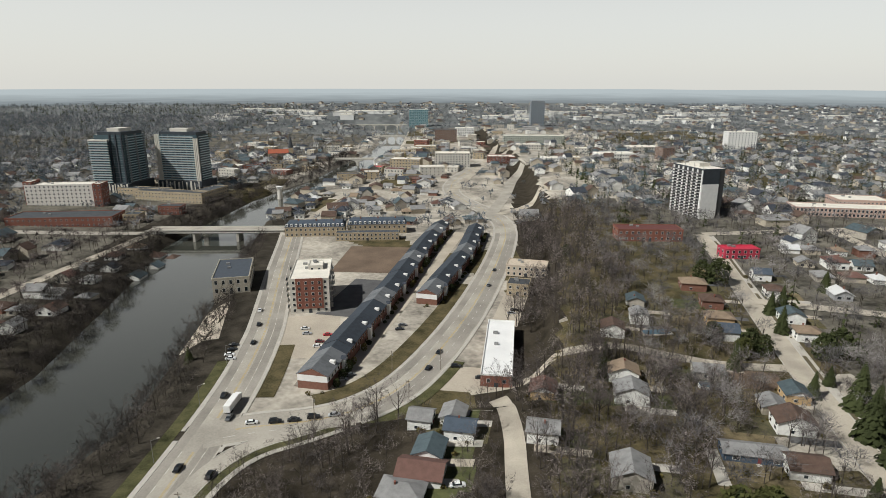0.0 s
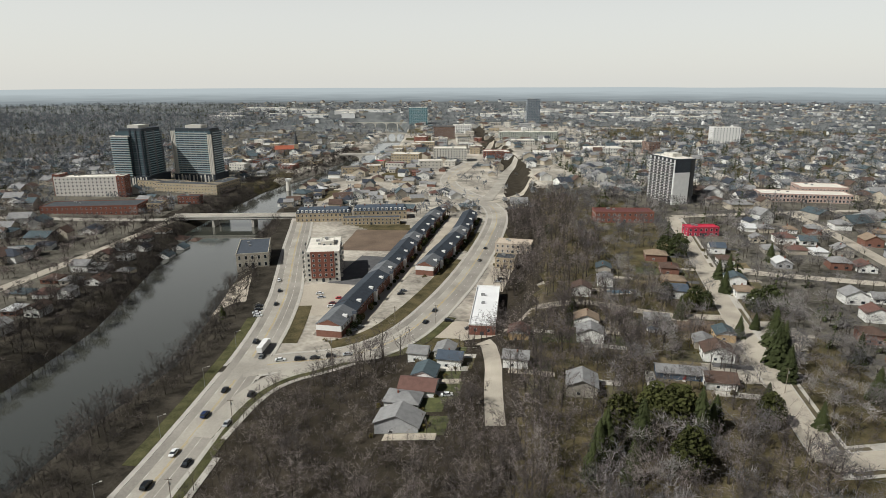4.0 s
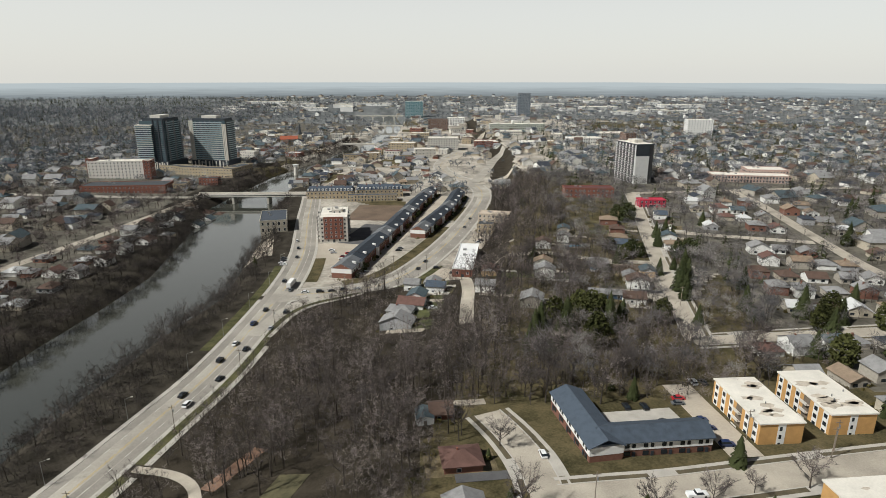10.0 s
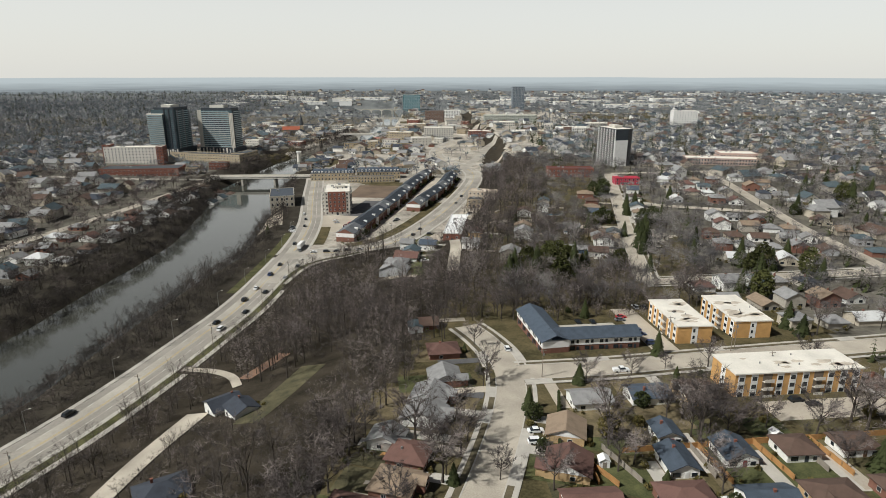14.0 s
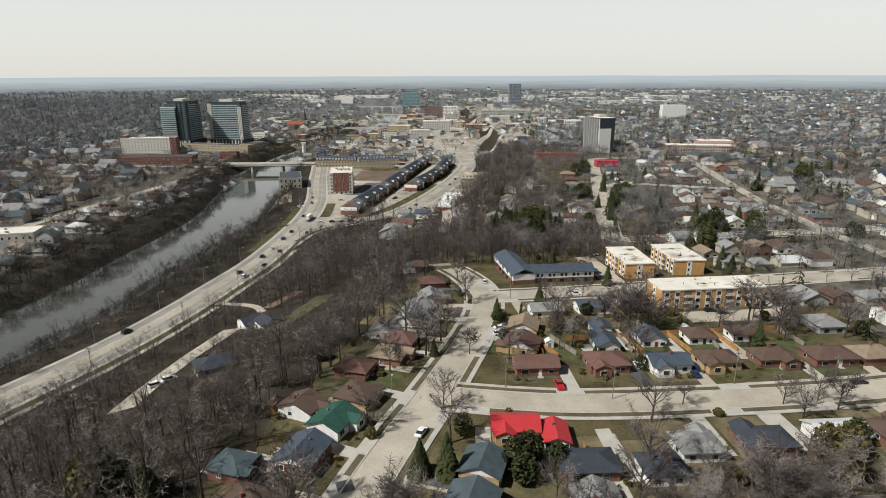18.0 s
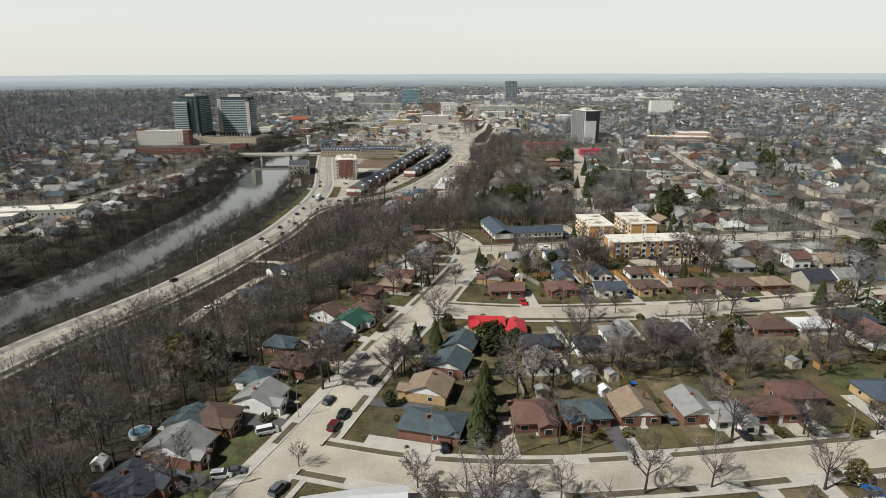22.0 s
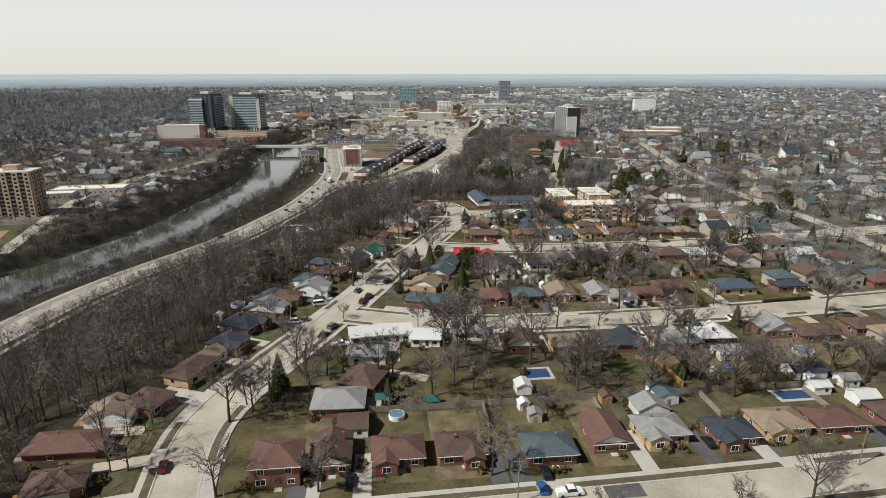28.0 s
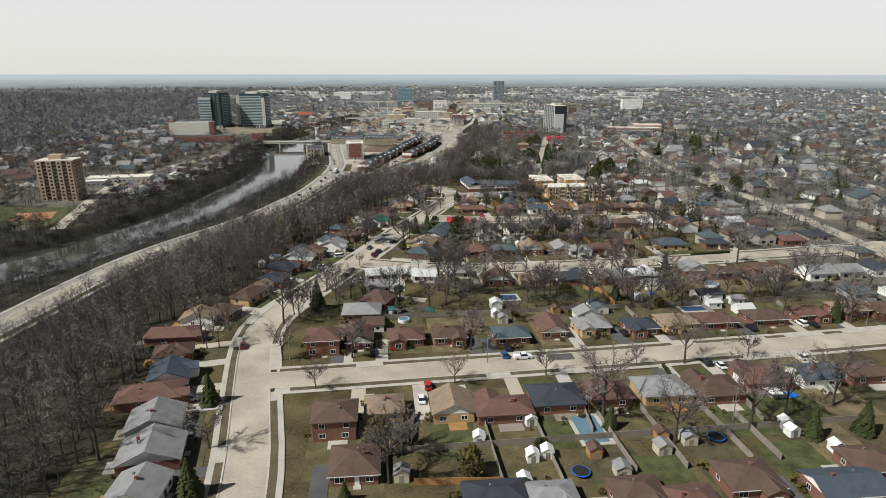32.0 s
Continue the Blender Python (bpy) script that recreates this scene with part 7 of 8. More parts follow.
tree(6.4, 246.5, 0, 1.5, 1)
tree(11.5, 241.0, 5, 1.3, 1)
tree(-11.4, 142.2, 3, 0.6, 1)
tree(-15.4, 314.9, 5, 0.9, 1)
tree(-8.1, 268.8, 3, 0.9, 1)
tree(7.3, 265.4, 2, 0.95, 1)
tree(-30.9, 317.8, 3, 0.8, 1)
tree(-22.3, 352.5, 4, 0.8, 1)
tree(-34.1, 276.8, 3, 0.6, 1)
tree(-52.8, 265.8, 3, 0.7, 1)
tree(38.1, 265.3, 2, 0.85, 1)
tree(20.6, 263.3, 3, 0.95, 1)
tree(52.6, 266.6, 5, 0.85, 1)
tree(75.5, 265.0, 4, 0.85, 1)
tree(65.0, 282.3, 2, 1, 1)
tree(83.3, 284.3, 5, 0.9, 1)
tree(50.0, 350.6, 2, 0.95, 1)
tree(61.9, 359.1, 3, 0.8, 1)
tree(88.9, 357.9, 1, 0.8, 1)
tree(99.4, 359.3, 4, 0.75, 1)
tree(124.1, 360.0, 1, 0.85, 1)
tree(155.9, 366.8, 2, 0.9, 1)
tree(-1.6, 344.1, 2, 0.9, 1)
tree(-32.5, 325.9, 5, 0.8, 1)
tree(-15.0, 315.3, 5, 0.85, 1)
tree(41.8, 329.8, 2, 1.1, 1)
tree(50.0, 311.0, 5, 1.1, 1)
tree(61.0, 318.2, 2, 0.9, 1)
tree(-10.3, 407.2, 5, 0.9, 1)
tree(-21.2, 349.1, 3, 0.7, 1)
tree(6.7, 391.8, 3, 0.9, 1)
tree(-9.5, 401.1, 4, 0.9, 1)
tree(-20.0, 407.5, 5, 0.8, 1)
tree(7.6, 440.2, 3, 0.8, 1)
tree(86.2, 451.2, 5, 0.9, 1)
tree(70.7, 449.9, 3, 0.7, 1)
tree(121.2, 451.6, 5, 0.9, 1)
tree(7.6, 474.1, 1, 0.9, 1)
tree(63.1, 418.6, 2, 0.9, 1)
tree(76.7, 420.7, 5, 0.8, 1)
tree(86.6, 503.6, 5, 0.9, 1)
tree(120.3, 541.3, 5, 1, 1)
tree(38.8, 535.2, 2, 1, 1)
tree(100.0, 552.2, 1, 0.8, 1)
tree(123.5, 544.0, 5, 0.9, 1)
tree(-1.8, 588.8, 3, 0.9, 1)
tree(64.7, 645.2, 2, 1, 1)
tree(65.7, 622.9, 2, 1.1, 1)
tree(73.2, 653.5, 5, 1, 1)
tree(23.1, 634.5, 5, 0.9, 1)
tree(39.2, 628.7, 2, 0.9, 1)
tree(197.5, 742.2, 2, 1, 2)
tree(49.1, 672.1, 5, 0.9, 1)
tree(84.3, 622.5, 3, 0.8, 1)
tree(-43.2, 649.1, 3, 0.9, 1)
# spruces
spruce(83.4, 142.1, 1, 0.8)
spruce(96.7, 143.1, 1, 0.85)
spruce(134.9, 207.7, 1, 0.8)
spruce(-62.6, 163.6, 1, 0.85)
spruce(-55.0, 128.1, 1, 0.9)
spruce(-23.8, 125.0, 3, 0.7)
spruce(-8.8, 333.2, 1, 0.8)
spruce(-2.4, 331.1, 1, 0.85)
spruce(8.2, 292.7, 0, 0.95)
spruce(150.8, 344.2, 0, 0.8)
spruce(10.7, 310.7, 3, 0.9)
spruce(38.9, 441.3, 3, 1)
spruce(136.6, 478.3, 3, 1.3)
spruce(160.7, 551.3, 2, 0.9)
spruce(176.8, 568.4, 0, 1)
spruce(32.2, 551.8, 2, 0.95)
spruce(46.3, 567.7, 2, 0.9)
spruce(55.8, 571.6, 2, 1)
spruce(56.4, 548.8, 2, 0.95)
spruce(72.9, 566.9, 0, 0.9)
spruce(130.7, 632.7, 2, 1.1)
spruce(102.1, 585.8, 1, 0.8)
spruce(155.6, 721.2, 0, 1.0)
spruce(132.8, 650.6, 1, 0.8)
spruce(147.4, 716.7, 0, 0.9)
spruce(141.0, 696.2, 2, 0.8)
spruce(116.7, 679.4, 1, 0.9)
spruce(53.8, 672.0, 1, 0.9)
spruce(-126.1, 699.9, 1, 0.7)
spruce(-86.2, 344.6, 0, 0.7)
# shrubs
shrub(117.5, 678.5, 1, 1.5, 2)
shrub(121, 675, 1, 1.3, 2)
shrub(106.6, 690, 1, 1.2, 2)
shrub(141, 757, 1, 2.0, 2)
shrub(134, 763, 1, 1.6, 2)
shrub(143.6, 671, 1, 1.6, 2)
shrub(152, 674, 1, 1.7, 2)
shrub(-18.0, 142.5, 1, 1.1, 1)
shrub(2.0, 132.0, 1, 1, 1)
shrub(-15.5, 141.1, 0, 1, 1)
shrub(84.8, 327.5, 1, 1.15, 1)
shrub(58.9, 326.4, 0, 1, 1)
shrub(-80.0, 333.3, 1, 0.9, 1)
shrub(-73.9, 331.9, 1, 0.8, 1)
shrub(-86.6, 337.9, 1, 0.9, 1)
shrub(13.7, 329.0, 1, 1, 2)
shrub(22.1, 333.4, 1, 0.9, 2)
shrub(-69.9, 317.4, 1, 1, 1)
shrub(84.1, 328.1, 1, 1.1, 1)
shrub(1.6, 347.6, 1, 0.8, 2)
shrub(38.5, 409.7, 1, 1, 1)
shrub(53.7, 425.9, 0, 0.9, 2)
shrub(69.2, 809.2, 1, 1, 2)
shrub(67.4, 909.0, 1, 1, 2)
shrub(19.9, 419.8, 0, 1, 2)

# ---- cars ----
CARPAINT = {"white": (0.75, 0.75, 0.74), "black": (0.012, 0.013, 0.015), "red": (0.42, 0.02, 0.03), "blue": (0.02, 0.1, 0.3), "navy": (0.015, 0.03, 0.09), "grey": (0.12, 0.125, 0.13), "silver": (0.4, 0.41, 0.42), "maroon": (0.12, 0.015, 0.02)}
CARFORM = {"sedan": (4.6, 1.8, 0.85, 1.42, -1.6, 1.25, -0.9, 0.6), "suv": (4.7, 1.88, 1.0, 1.72, -2.15, 1.2, -1.85, 0.55), "hatch": (4.1, 1.75, 0.85, 1.48, -1.85, 1.05, -1.4, 0.4), "pickup": (5.7, 1.95, 1.05, 1.8, -0.75, 1.5, -0.55, 0.85), "van": (5.2, 1.95, 1.15, 2.05, -2.5, 1.9, -2.4, 1.2)}
CARS = {}


def car_meshes(kind, colour):
    if (kind, colour) in CARS:
        return CARS[kind, colour]
    ln, wd, belt, top, b0, b1, r0, r1 = CARFORM[kind]
    paint = mat("car_" + colour, CARPAINT[colour], 0.3, 0.06, 0.5, 3.0, 0, spec=0.5)
    s, w = Shape(), wd / 2
    prof = [(-ln / 2, 0.35), (-ln / 2 + 0.05, belt - 0.05), (-ln / 2 + 0.25, belt), (b1 + 0.1, belt), (ln / 2 - 0.25, belt - 0.14), (ln / 2, belt - 0.3), (ln / 2, 0.35), (ln / 2 - 0.2, 0.22), (-ln / 2 + 0.2, 0.22)]
    inset = [0.04, 0.0, 0.06, 0.05, 0.07, 0.07, 0.04, 0.05, 0.05]
    L = [(x, -w + i, z) for (x, z), i in zip(prof, inset)]
    R = [(x, w - i, z) for (x, z), i in zip(prof, inset)]
    s.face(L[::-1][::-1])
    s.face(R[::-1])
    for i in range(len(prof)):
        j = (i + 1) % len(prof)
        s.face([L[j], L[i], R[i], R[j]])
    if kind == "pickup":
        s.box(-ln / 2 + 0.1, -w + 0.05, belt, b0, -w + 0.16, belt + 0.25).box(-ln / 2 + 0.1, w - 0.16, belt, b0, w - 0.05, belt + 0.25)
    body = s.mesh("body", paint)
    c = Shape()
    lo = [(b0, -w + 0.08, belt - 0.01), (b1, -w + 0.08, belt - 0.01), (b1, w - 0.08, belt - 0.01), (b0, w - 0.08, belt - 0.01)]
    hi = [(r0, -w + 0.24, top - 0.06), (r1, -w + 0.24, top - 0.06), (r1, w - 0.24, top - 0.06), (r0, w - 0.24, top - 0.06)]
    for q in range(4):
        c.face([lo[q], lo[(q + 1) % 4], hi[(q + 1) % 4], hi[q]])
    cabin = c.mesh("glasshouse", GLASS)
    t = Shape().box(r0 - 0.04, -w + 0.21, top - 0.07, r1 + 0.04, w - 0.21, top)
    roof = t.mesh("car_roof", paint)
    wheel = Shape().tube((0, -0.11, 0), (0, 0.11, 0), 0.33, 0.33, 10).mesh("wheel", RUBBER)
    CARS[kind, colour] = body, cabin, roof, wheel, ln, w
    return CARS[kind, colour]


def car(x, y, turn, kind, colour):
    body, cabin, roof, wheel, ln, w = car_meshes(kind, colour)
    up = 0.3 if on_road(x, y, 0.5) else 0.14
    t = thing("car", at(x, y, turn, up), f"{colour} {kind if kind != 'hatch' else 'hatchback'} on its wheels on pale asphalt", "car", "cars")
    part("body", body, t)
    part("glasshouse", cabin, t)
    part("car_roof", roof, t)
    for sx in (-0.31, 0.31):
        for sy in (-1, 1):
            part("wheel", wheel, t, pose(ln * sx, sy * (w - 0.12), 0.33))


# ---- poles, sheds, pools, fences ----
POLE = Shape().tube((0, 0, -0.5), (0, 0, 10.5), 0.15, 0.1, 6).mesh("pole_shaft", WOODPOLE)
ARMS = Shape().box(-1.1, -0.06, 9.7, 1.1, 0.06, 9.85).mesh("crossarm", WOODPOLE)
CAN = Shape().tube((0.3, 0, 7.9), (0.3, 0, 8.9), 0.22, 0.22, 8).mesh("transformer", STEEL)
MAST = Shape().tube((0, 0, -0.5), (0, 0, 8.6), 0.1, 0.06, 6).mesh("lamp_post", STEEL)
ARM = Shape().tube((0, 0, 8.5), (2.2, 0, 9.0), 0.05, 0.04, 5).mesh("lamp_arm", STEEL)
HEAD = Shape().box(1.9, -0.16, 8.9, 2.7, 0.16, 9.08).mesh("lamp_head", CREAM)


def pole(x, y):
    t = thing("utility_pole", at(x, y, 4), "weathered wooden utility pole with a crossarm", "pole", "utility poles")
    part("shaft", POLE, t)
    part("crossarm", ARMS, t)
    part("transformer", CAN, t)


def lamp(x, y, turn=90):
    t = thing("street_lamp", at(x, y, turn), "tall galvanised street lamp with a curved arm", "street lamp", "street lamps")
    part("post", MAST, t)
    part("arm", ARM, t)
    part("lamp_head", HEAD, t)


SHED_ROOF = ("wh", "br", "gr", "te")


def shed(x, y, kind):
    w, d, h = ((2.6, 2.4, 2.0), (2.8, 3.0, 2.2), (3.2, 3.0, 2.2), (5.5, 7.0, 2.6))[kind]
    t = thing("garage" if kind == 3 else "garden_shed", at(x, y, (x * 3) % 14 - 5), ("small white garden shed with a gabled roof", "small brown wooden garden shed", "small beige garden shed with a gabled roof", "detached white garage with a grey roof")[kind], "garage" if kind == 3 else "shed", "garden sheds")
    FOOT.append((x, y, 2.4))
    s = Shape().box(-w / 2, -d / 2, -0.4, w / 2, d / 2, h)
    for yy in (-d / 2, d / 2):
        s.face([(-w / 2, yy, h), (w / 2, yy, h), (0, yy, h + 0.8)][:: 1 if yy < 0 else -1])
    part("wall", s.mesh("wall", (WHITE, FENCE, wall_mat("bs"), WHITE)[kind]), t)
    r = Shape()
    gable_roof(r, w + 0.4, d + 0.4, h + 0.02, 0.95, axis="y", t=0.1)
    part("roof", r.mesh("roof", roof_mat(SHED_ROOF[kind]) if kind else WHITE), t)
    part("door", Shape().box(-0.5, -d / 2 - 0.05, 0, 0.5, -d / 2 + 0.03, 1.8).mesh("door", FENCE_GREY), t)


def pool(x, y, form, a, b):
    t = thing("swimming_pool", at(x, y, 4, 0.05), "garden swimming pool with a pale surround" if form == "rect" else "round above-ground garden pool", "pool", "garden pools")
    if form == "rect":
        part("surround", Shape().box(-a / 2 - 1, -b / 2 - 1, -0.3, a / 2 + 1, b / 2 + 1, 0.16).mesh("surround", CONCRETE), t)
        part("water", Shape().box(-a / 2, -b / 2, 0, a / 2, b / 2, 0.18).mesh("water", COVER if a % 2 else POOL), t)
    else:
        part("wall", Shape().tube((0, 0, -0.3), (0, 0, 1.1), a / 2, a / 2, 18).mesh("wall", WHITE), t)
        part("water", Shape().tube((0, 0, 1.0), (0, 0, 1.12), a / 2 - 0.18, a / 2 - 0.18, 18).mesh("water", POOL), t)


PANELS = [Shape().box(-1.78, -0.03, 0.05, 1.78, 0.03, 1.7).box(-1.8, -0.06, 1.7, 1.8, 0.06, 1.76).mesh("panel", m) for m in (FENCE, FENCE_GREY)]
POSTS = [Shape().box(-0.06, -0.06, -0.4, 0.06, 0.06, 1.85).mesh("post", m) for m in (FENCE, FENCE_GREY)]


def fence(x0, y0, x1, y1, k=1):
    n = max(1, round(math.hypot(x1 - x0, y1 - y0) / 3.6))
    a = math.degrees(math.atan2(y1 - y0, x1 - x0))
    t = thing("board_fence", at(x0, y0), "orange cedar board fence between gardens" if k == 0 else "weathered grey board fence between gardens", "fence", "garden fences")
    inv = t.matrix_basis.inverted()
    for i in range(n + 1):
        x, y = x0 + (x1 - x0) * i / n, y0 + (y1 - y0) * i / n
        part("post", POSTS[k], t, inv @ at(x, y, a))
        if i < n:
            x, y = x0 + (x1 - x0) * (i + 0.5) / n, y0 + (y1 - y0) * (i + 0.5) / n
            part("panel", PANELS[k], t, inv @ at(x, y, a))


def hedge(x0, y0, x1, y1, h=1.6, deep=0.9):
    """A clipped evergreen hedge: a core thick with small leaf clumps."""
    r = random.Random(int(abs(x0 * 7 + y0)))
    ln = math.hypot(x1 - x0, y1 - y0)
    s = Shape().box(0, -deep * 0.35, -0.2, ln, deep * 0.35, h * 0.85)
    for _ in range(int(ln * 45)):
        p = Vector((r.uniform(0, ln), r.uniform(-0.5, 0.5) * deep, r.uniform(0.1, h)))
        d, e = Vector((r.gauss(0, 1), r.gauss(0, 1), r.gauss(0, 1))).normalized() * 0.22, Vector((r.gauss(0, 1), r.gauss(0, 1), r.gauss(0, 1))).normalized() * 0.22
        s.face([tuple(p - d), tuple(p + e), tuple(p + d), tuple(p - e)])
    tagged(new("hedge", s.mesh("hedge", NEEDLE)), "clipped dark green cedar hedge", "hedge", "hedges").matrix_basis = at(x0, y0, math.degrees(math.atan2(y1 - y0, x1 - x0)))


hedge(24, 404, 30, 432, 1.8)
hedge(-6, 318, 14, 316, 2.4)
hedge(14, 316, 26, 318, 2.4)
hedge(-8, 304, -8.5, 318, 1.4)
hedge(-25, 246, -21, 252, 1.5)
hedge(62, 168, 62.5, 178, 1.2)
hedge(120, 285, 140, 288, 1.5)
# cars
car(-6.3, 169.3, 95, "suv", "red")
car(-8.1, 162.4, 95, "sedan", "white")
car(22.5, 184.7, 6, "pickup", "white")
car(19.0, 191.0, 94, "sedan", "black")
car(17.3, 186.4, 94, "hatch", "blue")
car(-16.6, 193.8, 95, "hatch", "red")
car(-22.5, 190.6, 95, "sedan", "black")
car(-63.2, 196.4, 104, "sedan", "maroon")
car(-68.3, 165.5, 3, "suv", "white")
car(-62.2, 148.3, 5, "sedan", "grey")
car(75.9, 179.0, 94, "suv", "black")
car(79.1, 177.1, 94, "sedan", "white")
car(107.3, 180.4, 8, "suv", "white")
car(121.6, 205.2, 94, "suv", "white")
car(125.2, 204.1, 94, "sedan", "black")
car(58.8, 200.4, 94, "sedan", "black")
car(102.6, 202.4, 94, "suv", "black")
car(-20.7, 313.4, 70, "suv", "black")
car(-31.7, 303.4, 74, "sedan", "grey")
car(-26.9, 296.5, 74, "suv", "black")
car(-28.6, 291.5, 74, "suv", "maroon")
car(-36.8, 269.1, 65, "suv", "grey")
car(-38.9, 262.7, 65, "sedan", "black")
car(-44.2, 289.9, 20, "van", "white")
car(-50.0, 274.1, 8, "suv", "white")
car(-47.4, 275.3, 8, "sedan", "grey")
car(-32.5, 255.5, 8, "pickup", "white")
car(0.4, 257.6, 95, "hatch", "white")
car(-3.1, 261.7, 95, "suv", "black")
car(-6.1, 261.6, 95, "sedan", "grey")
car(-2.0, 282.0, 95, "sedan", "black")
car(-40.9, 300.8, 8, "sedan", "black")
car(26.4, 261.7, 94, "suv", "silver")
car(43.5, 258.7, 94, "sedan", "silver")
car(64.1, 258.3, 94, "sedan", "white")
car(68.7, 284.3, 94, "sedan", "black")
car(83.7, 267.8, 94, "sedan", "white")
car(84.5, 262.6, 94, "pickup", "blue")
car(100.4, 269.7, 94, "van", "white")
car(54.0, 291.1, 94, "sedan", "grey")
car(117.1, 367.9, 5, "sedan", "black")
car(129.5, 381.0, 94, "sedan", "red")
car(73.7, 378.4, 94, "suv", "navy")
car(30.6, 369.7, 94, "pickup", "red")
car(57.4, 381.0, 94, "sedan", "white")
car(72.3, 374.6, 94, "sedan", "navy")
car(-8.7, 347.9, 65, "sedan", "white")
car(19.3, 412.8, 3, "sedan", "white")
car(18.5, 407.4, 3, "suv", "white")
car(19.3, 468.8, 94, "hatch", "white")
car(137.4, 437.8, 8, "suv", "white")
car(55.2, 448.9, 4, "pickup", "white")
car(72.5, 501.1, 0, "sedan", "red")
car(71.0, 497.6, 0, "sedan", "grey")
car(82.8, 512.7, 94, "suv", "silver")
car(86.5, 512.5, 94, "sedan", "black")
car(73.6, 486.6, 0, "sedan", "navy")
car(73.8, 481.4, 0, "sedan", "navy")
car(74.8, 472.1, 0, "suv", "navy")
car(52.7, 495.9, 94, "sedan", "black")
car(58.7, 495.7, 94, "sedan", "black")
car(60.8, 485.6, 20, "sedan", "black")
car(105.7, 424.4, 5, "sedan", "black")
car(101.9, 426.9, 5, "suv", "black")
car(-80.6, 733.4, 5, "sedan", "white")
car(-78.5, 727.0, 5, "sedan", "silver")
car(-67.9, 725.3, 5, "sedan", "red")
car(-70.5, 717.4, 5, "sedan", "maroon")
car(-70.6, 712.3, 5, "sedan", "white")
car(-54.6, 679.1, 20, "sedan", "silver")
car(-51.6, 683.0, 20, "sedan", "grey")
car(-109.4, 704.1, 5, "sedan", "white")
car(-107.6, 700.0, 5, "sedan", "white")
car(-109.8, 709.5, 5, "sedan", "black")
car(-110.6, 714.5, 5, "sedan", "black")
car(-83.2, 646.7, 8, "sedan", "white")
car(-74.7, 647.2, 8, "suv", "black")
car(-68.1, 648.2, 8, "sedan", "black")
car(-61.1, 649.9, 8, "suv", "black")
car(-53.6, 651.3, 12, "sedan", "silver")
car(-99.5, 666.6, 89, "suv", "black")
car(-87.6, 616.6, 87, "suv", "black")
car(-110.3, 758.9, 99, "sedan", "white")
car(-105.5, 739.1, 98, "sedan", "black")
car(-102.2, 716.9, 93, "sedan", "black")
car(26.9, 751.6, 5, "sedan", "silver")
car(29.2, 756.5, 5, "sedan", "black")
car(-6.1, 689.8, 0, "suv", "black")
car(3.7, 679.2, 0, "sedan", "black")
car(-10.1, 598.6, 5, "sedan", "white")
car(-32.7, 731.5, 10, "sedan", "black")
car(-31.5, 736.6, 10, "sedan", "grey")
car(19.3, 797.5, 68, "sedan", "grey")
car(26.3, 828.3, 68, "sedan", "black")
car(-133.8, 454.9, 73, "suv", "black")
car(-104.4, 525.0, 77, "suv", "white")
car(-109.0, 532.2, 77, "sedan", "black")
car(-98.8, 544.9, 77, "sedan", "black")
car(-104.2, 561.6, 85, "suv", "black")
car(-102.5, 578.4, 85, "sedan", "white")
car(-96.1, 572.6, 85, "sedan", "black")
car(-100.6, 601.8, 85, "suv", "navy")
car(-99.2, 620.4, 87, "sedan", "black")
car(-90.5, 595.9, 85, "sedan", "silver")
car(-92.4, 650.4, 87, "sedan", "grey")
car(-18.3, 688.4, 68, "sedan", "black")
car(-13.3, 704.2, 68, "sedan", "black")
car(-93, 391, 40, "suv", "white")
car(-90, 394, 40, "suv", "white")
# poles and lamps
lamp(-46.3, 184.2)
lamp(141.2, 201.2)
lamp(93.5, 282.8)
lamp(-38.1, 296.4)
pole(59.8, 280.2)
pole(-50.4, 269.4)
pole(-5.0, 281.0)
pole(15.3, 369.8)
pole(43.8, 362.5)
pole(81.1, 369.0)
pole(107.5, 365.3)
lamp(-16.4, 359.8)
pole(27.7, 445.9)
pole(101.5, 441.3)
pole(101.0, 464.4)
pole(82.0, 474.8)
pole(104.2, 467.9)
pole(13.1, 279.0)
pole(28.8, 279.6)
pole(11.6, 182.7)
pole(87.8, 191.3)
lamp(91.2, 279.8)
pole(68.4, 149.7)
pole(-33.9, 685.5)
pole(-60.5, 648.4)
pole(-25.9, 659.5)
pole(-12.9, 687.6)
pole(112.6, 592.9)
# sheds
shed(34.2, 131.0, 2)
shed(47.7, 143.4, 1)
shed(-12.6, 131.8, 2)
shed(18.3, 150.7, 0)
shed(16.1, 136.7, 0)
shed(19.6, 137.8, 0)
shed(30.2, 137.7, 1)
shed(45.9, 138.2, 2)
shed(53.4, 141.5, 2)
shed(20.5, 212.1, 2)
shed(18.6, 217.2, 0)
shed(55.9, 220.7, 3)
shed(40.5, 219.8, 1)
shed(74.9, 231.1, 0)
shed(100.2, 227.0, 0)
shed(5.0, 143.8, 0)
shed(12.8, 128.5, 0)
shed(79.6, 146.6, 0)
shed(79.2, 143.3, 0)
shed(85.4, 136.8, 0)
shed(36.3, 311.6, 0)
shed(39.5, 312.2, 2)
shed(46.0, 312.3, 2)
shed(41.5, 304.2, 0)
shed(-77.4, 278.3, 0)
shed(108.8, 316.4, 1)
shed(101.3, 317.5, 2)
shed(-47.6, 361.8, 1)
shed(24.7, 304.2, 2)
shed(33.4, 396.8, 0)
shed(-46.8, 360.2, 1)
shed(-14.7, 490.9, 3)
shed(-23.7, 411.7, 0)
shed(83.6, 407.3, 0)
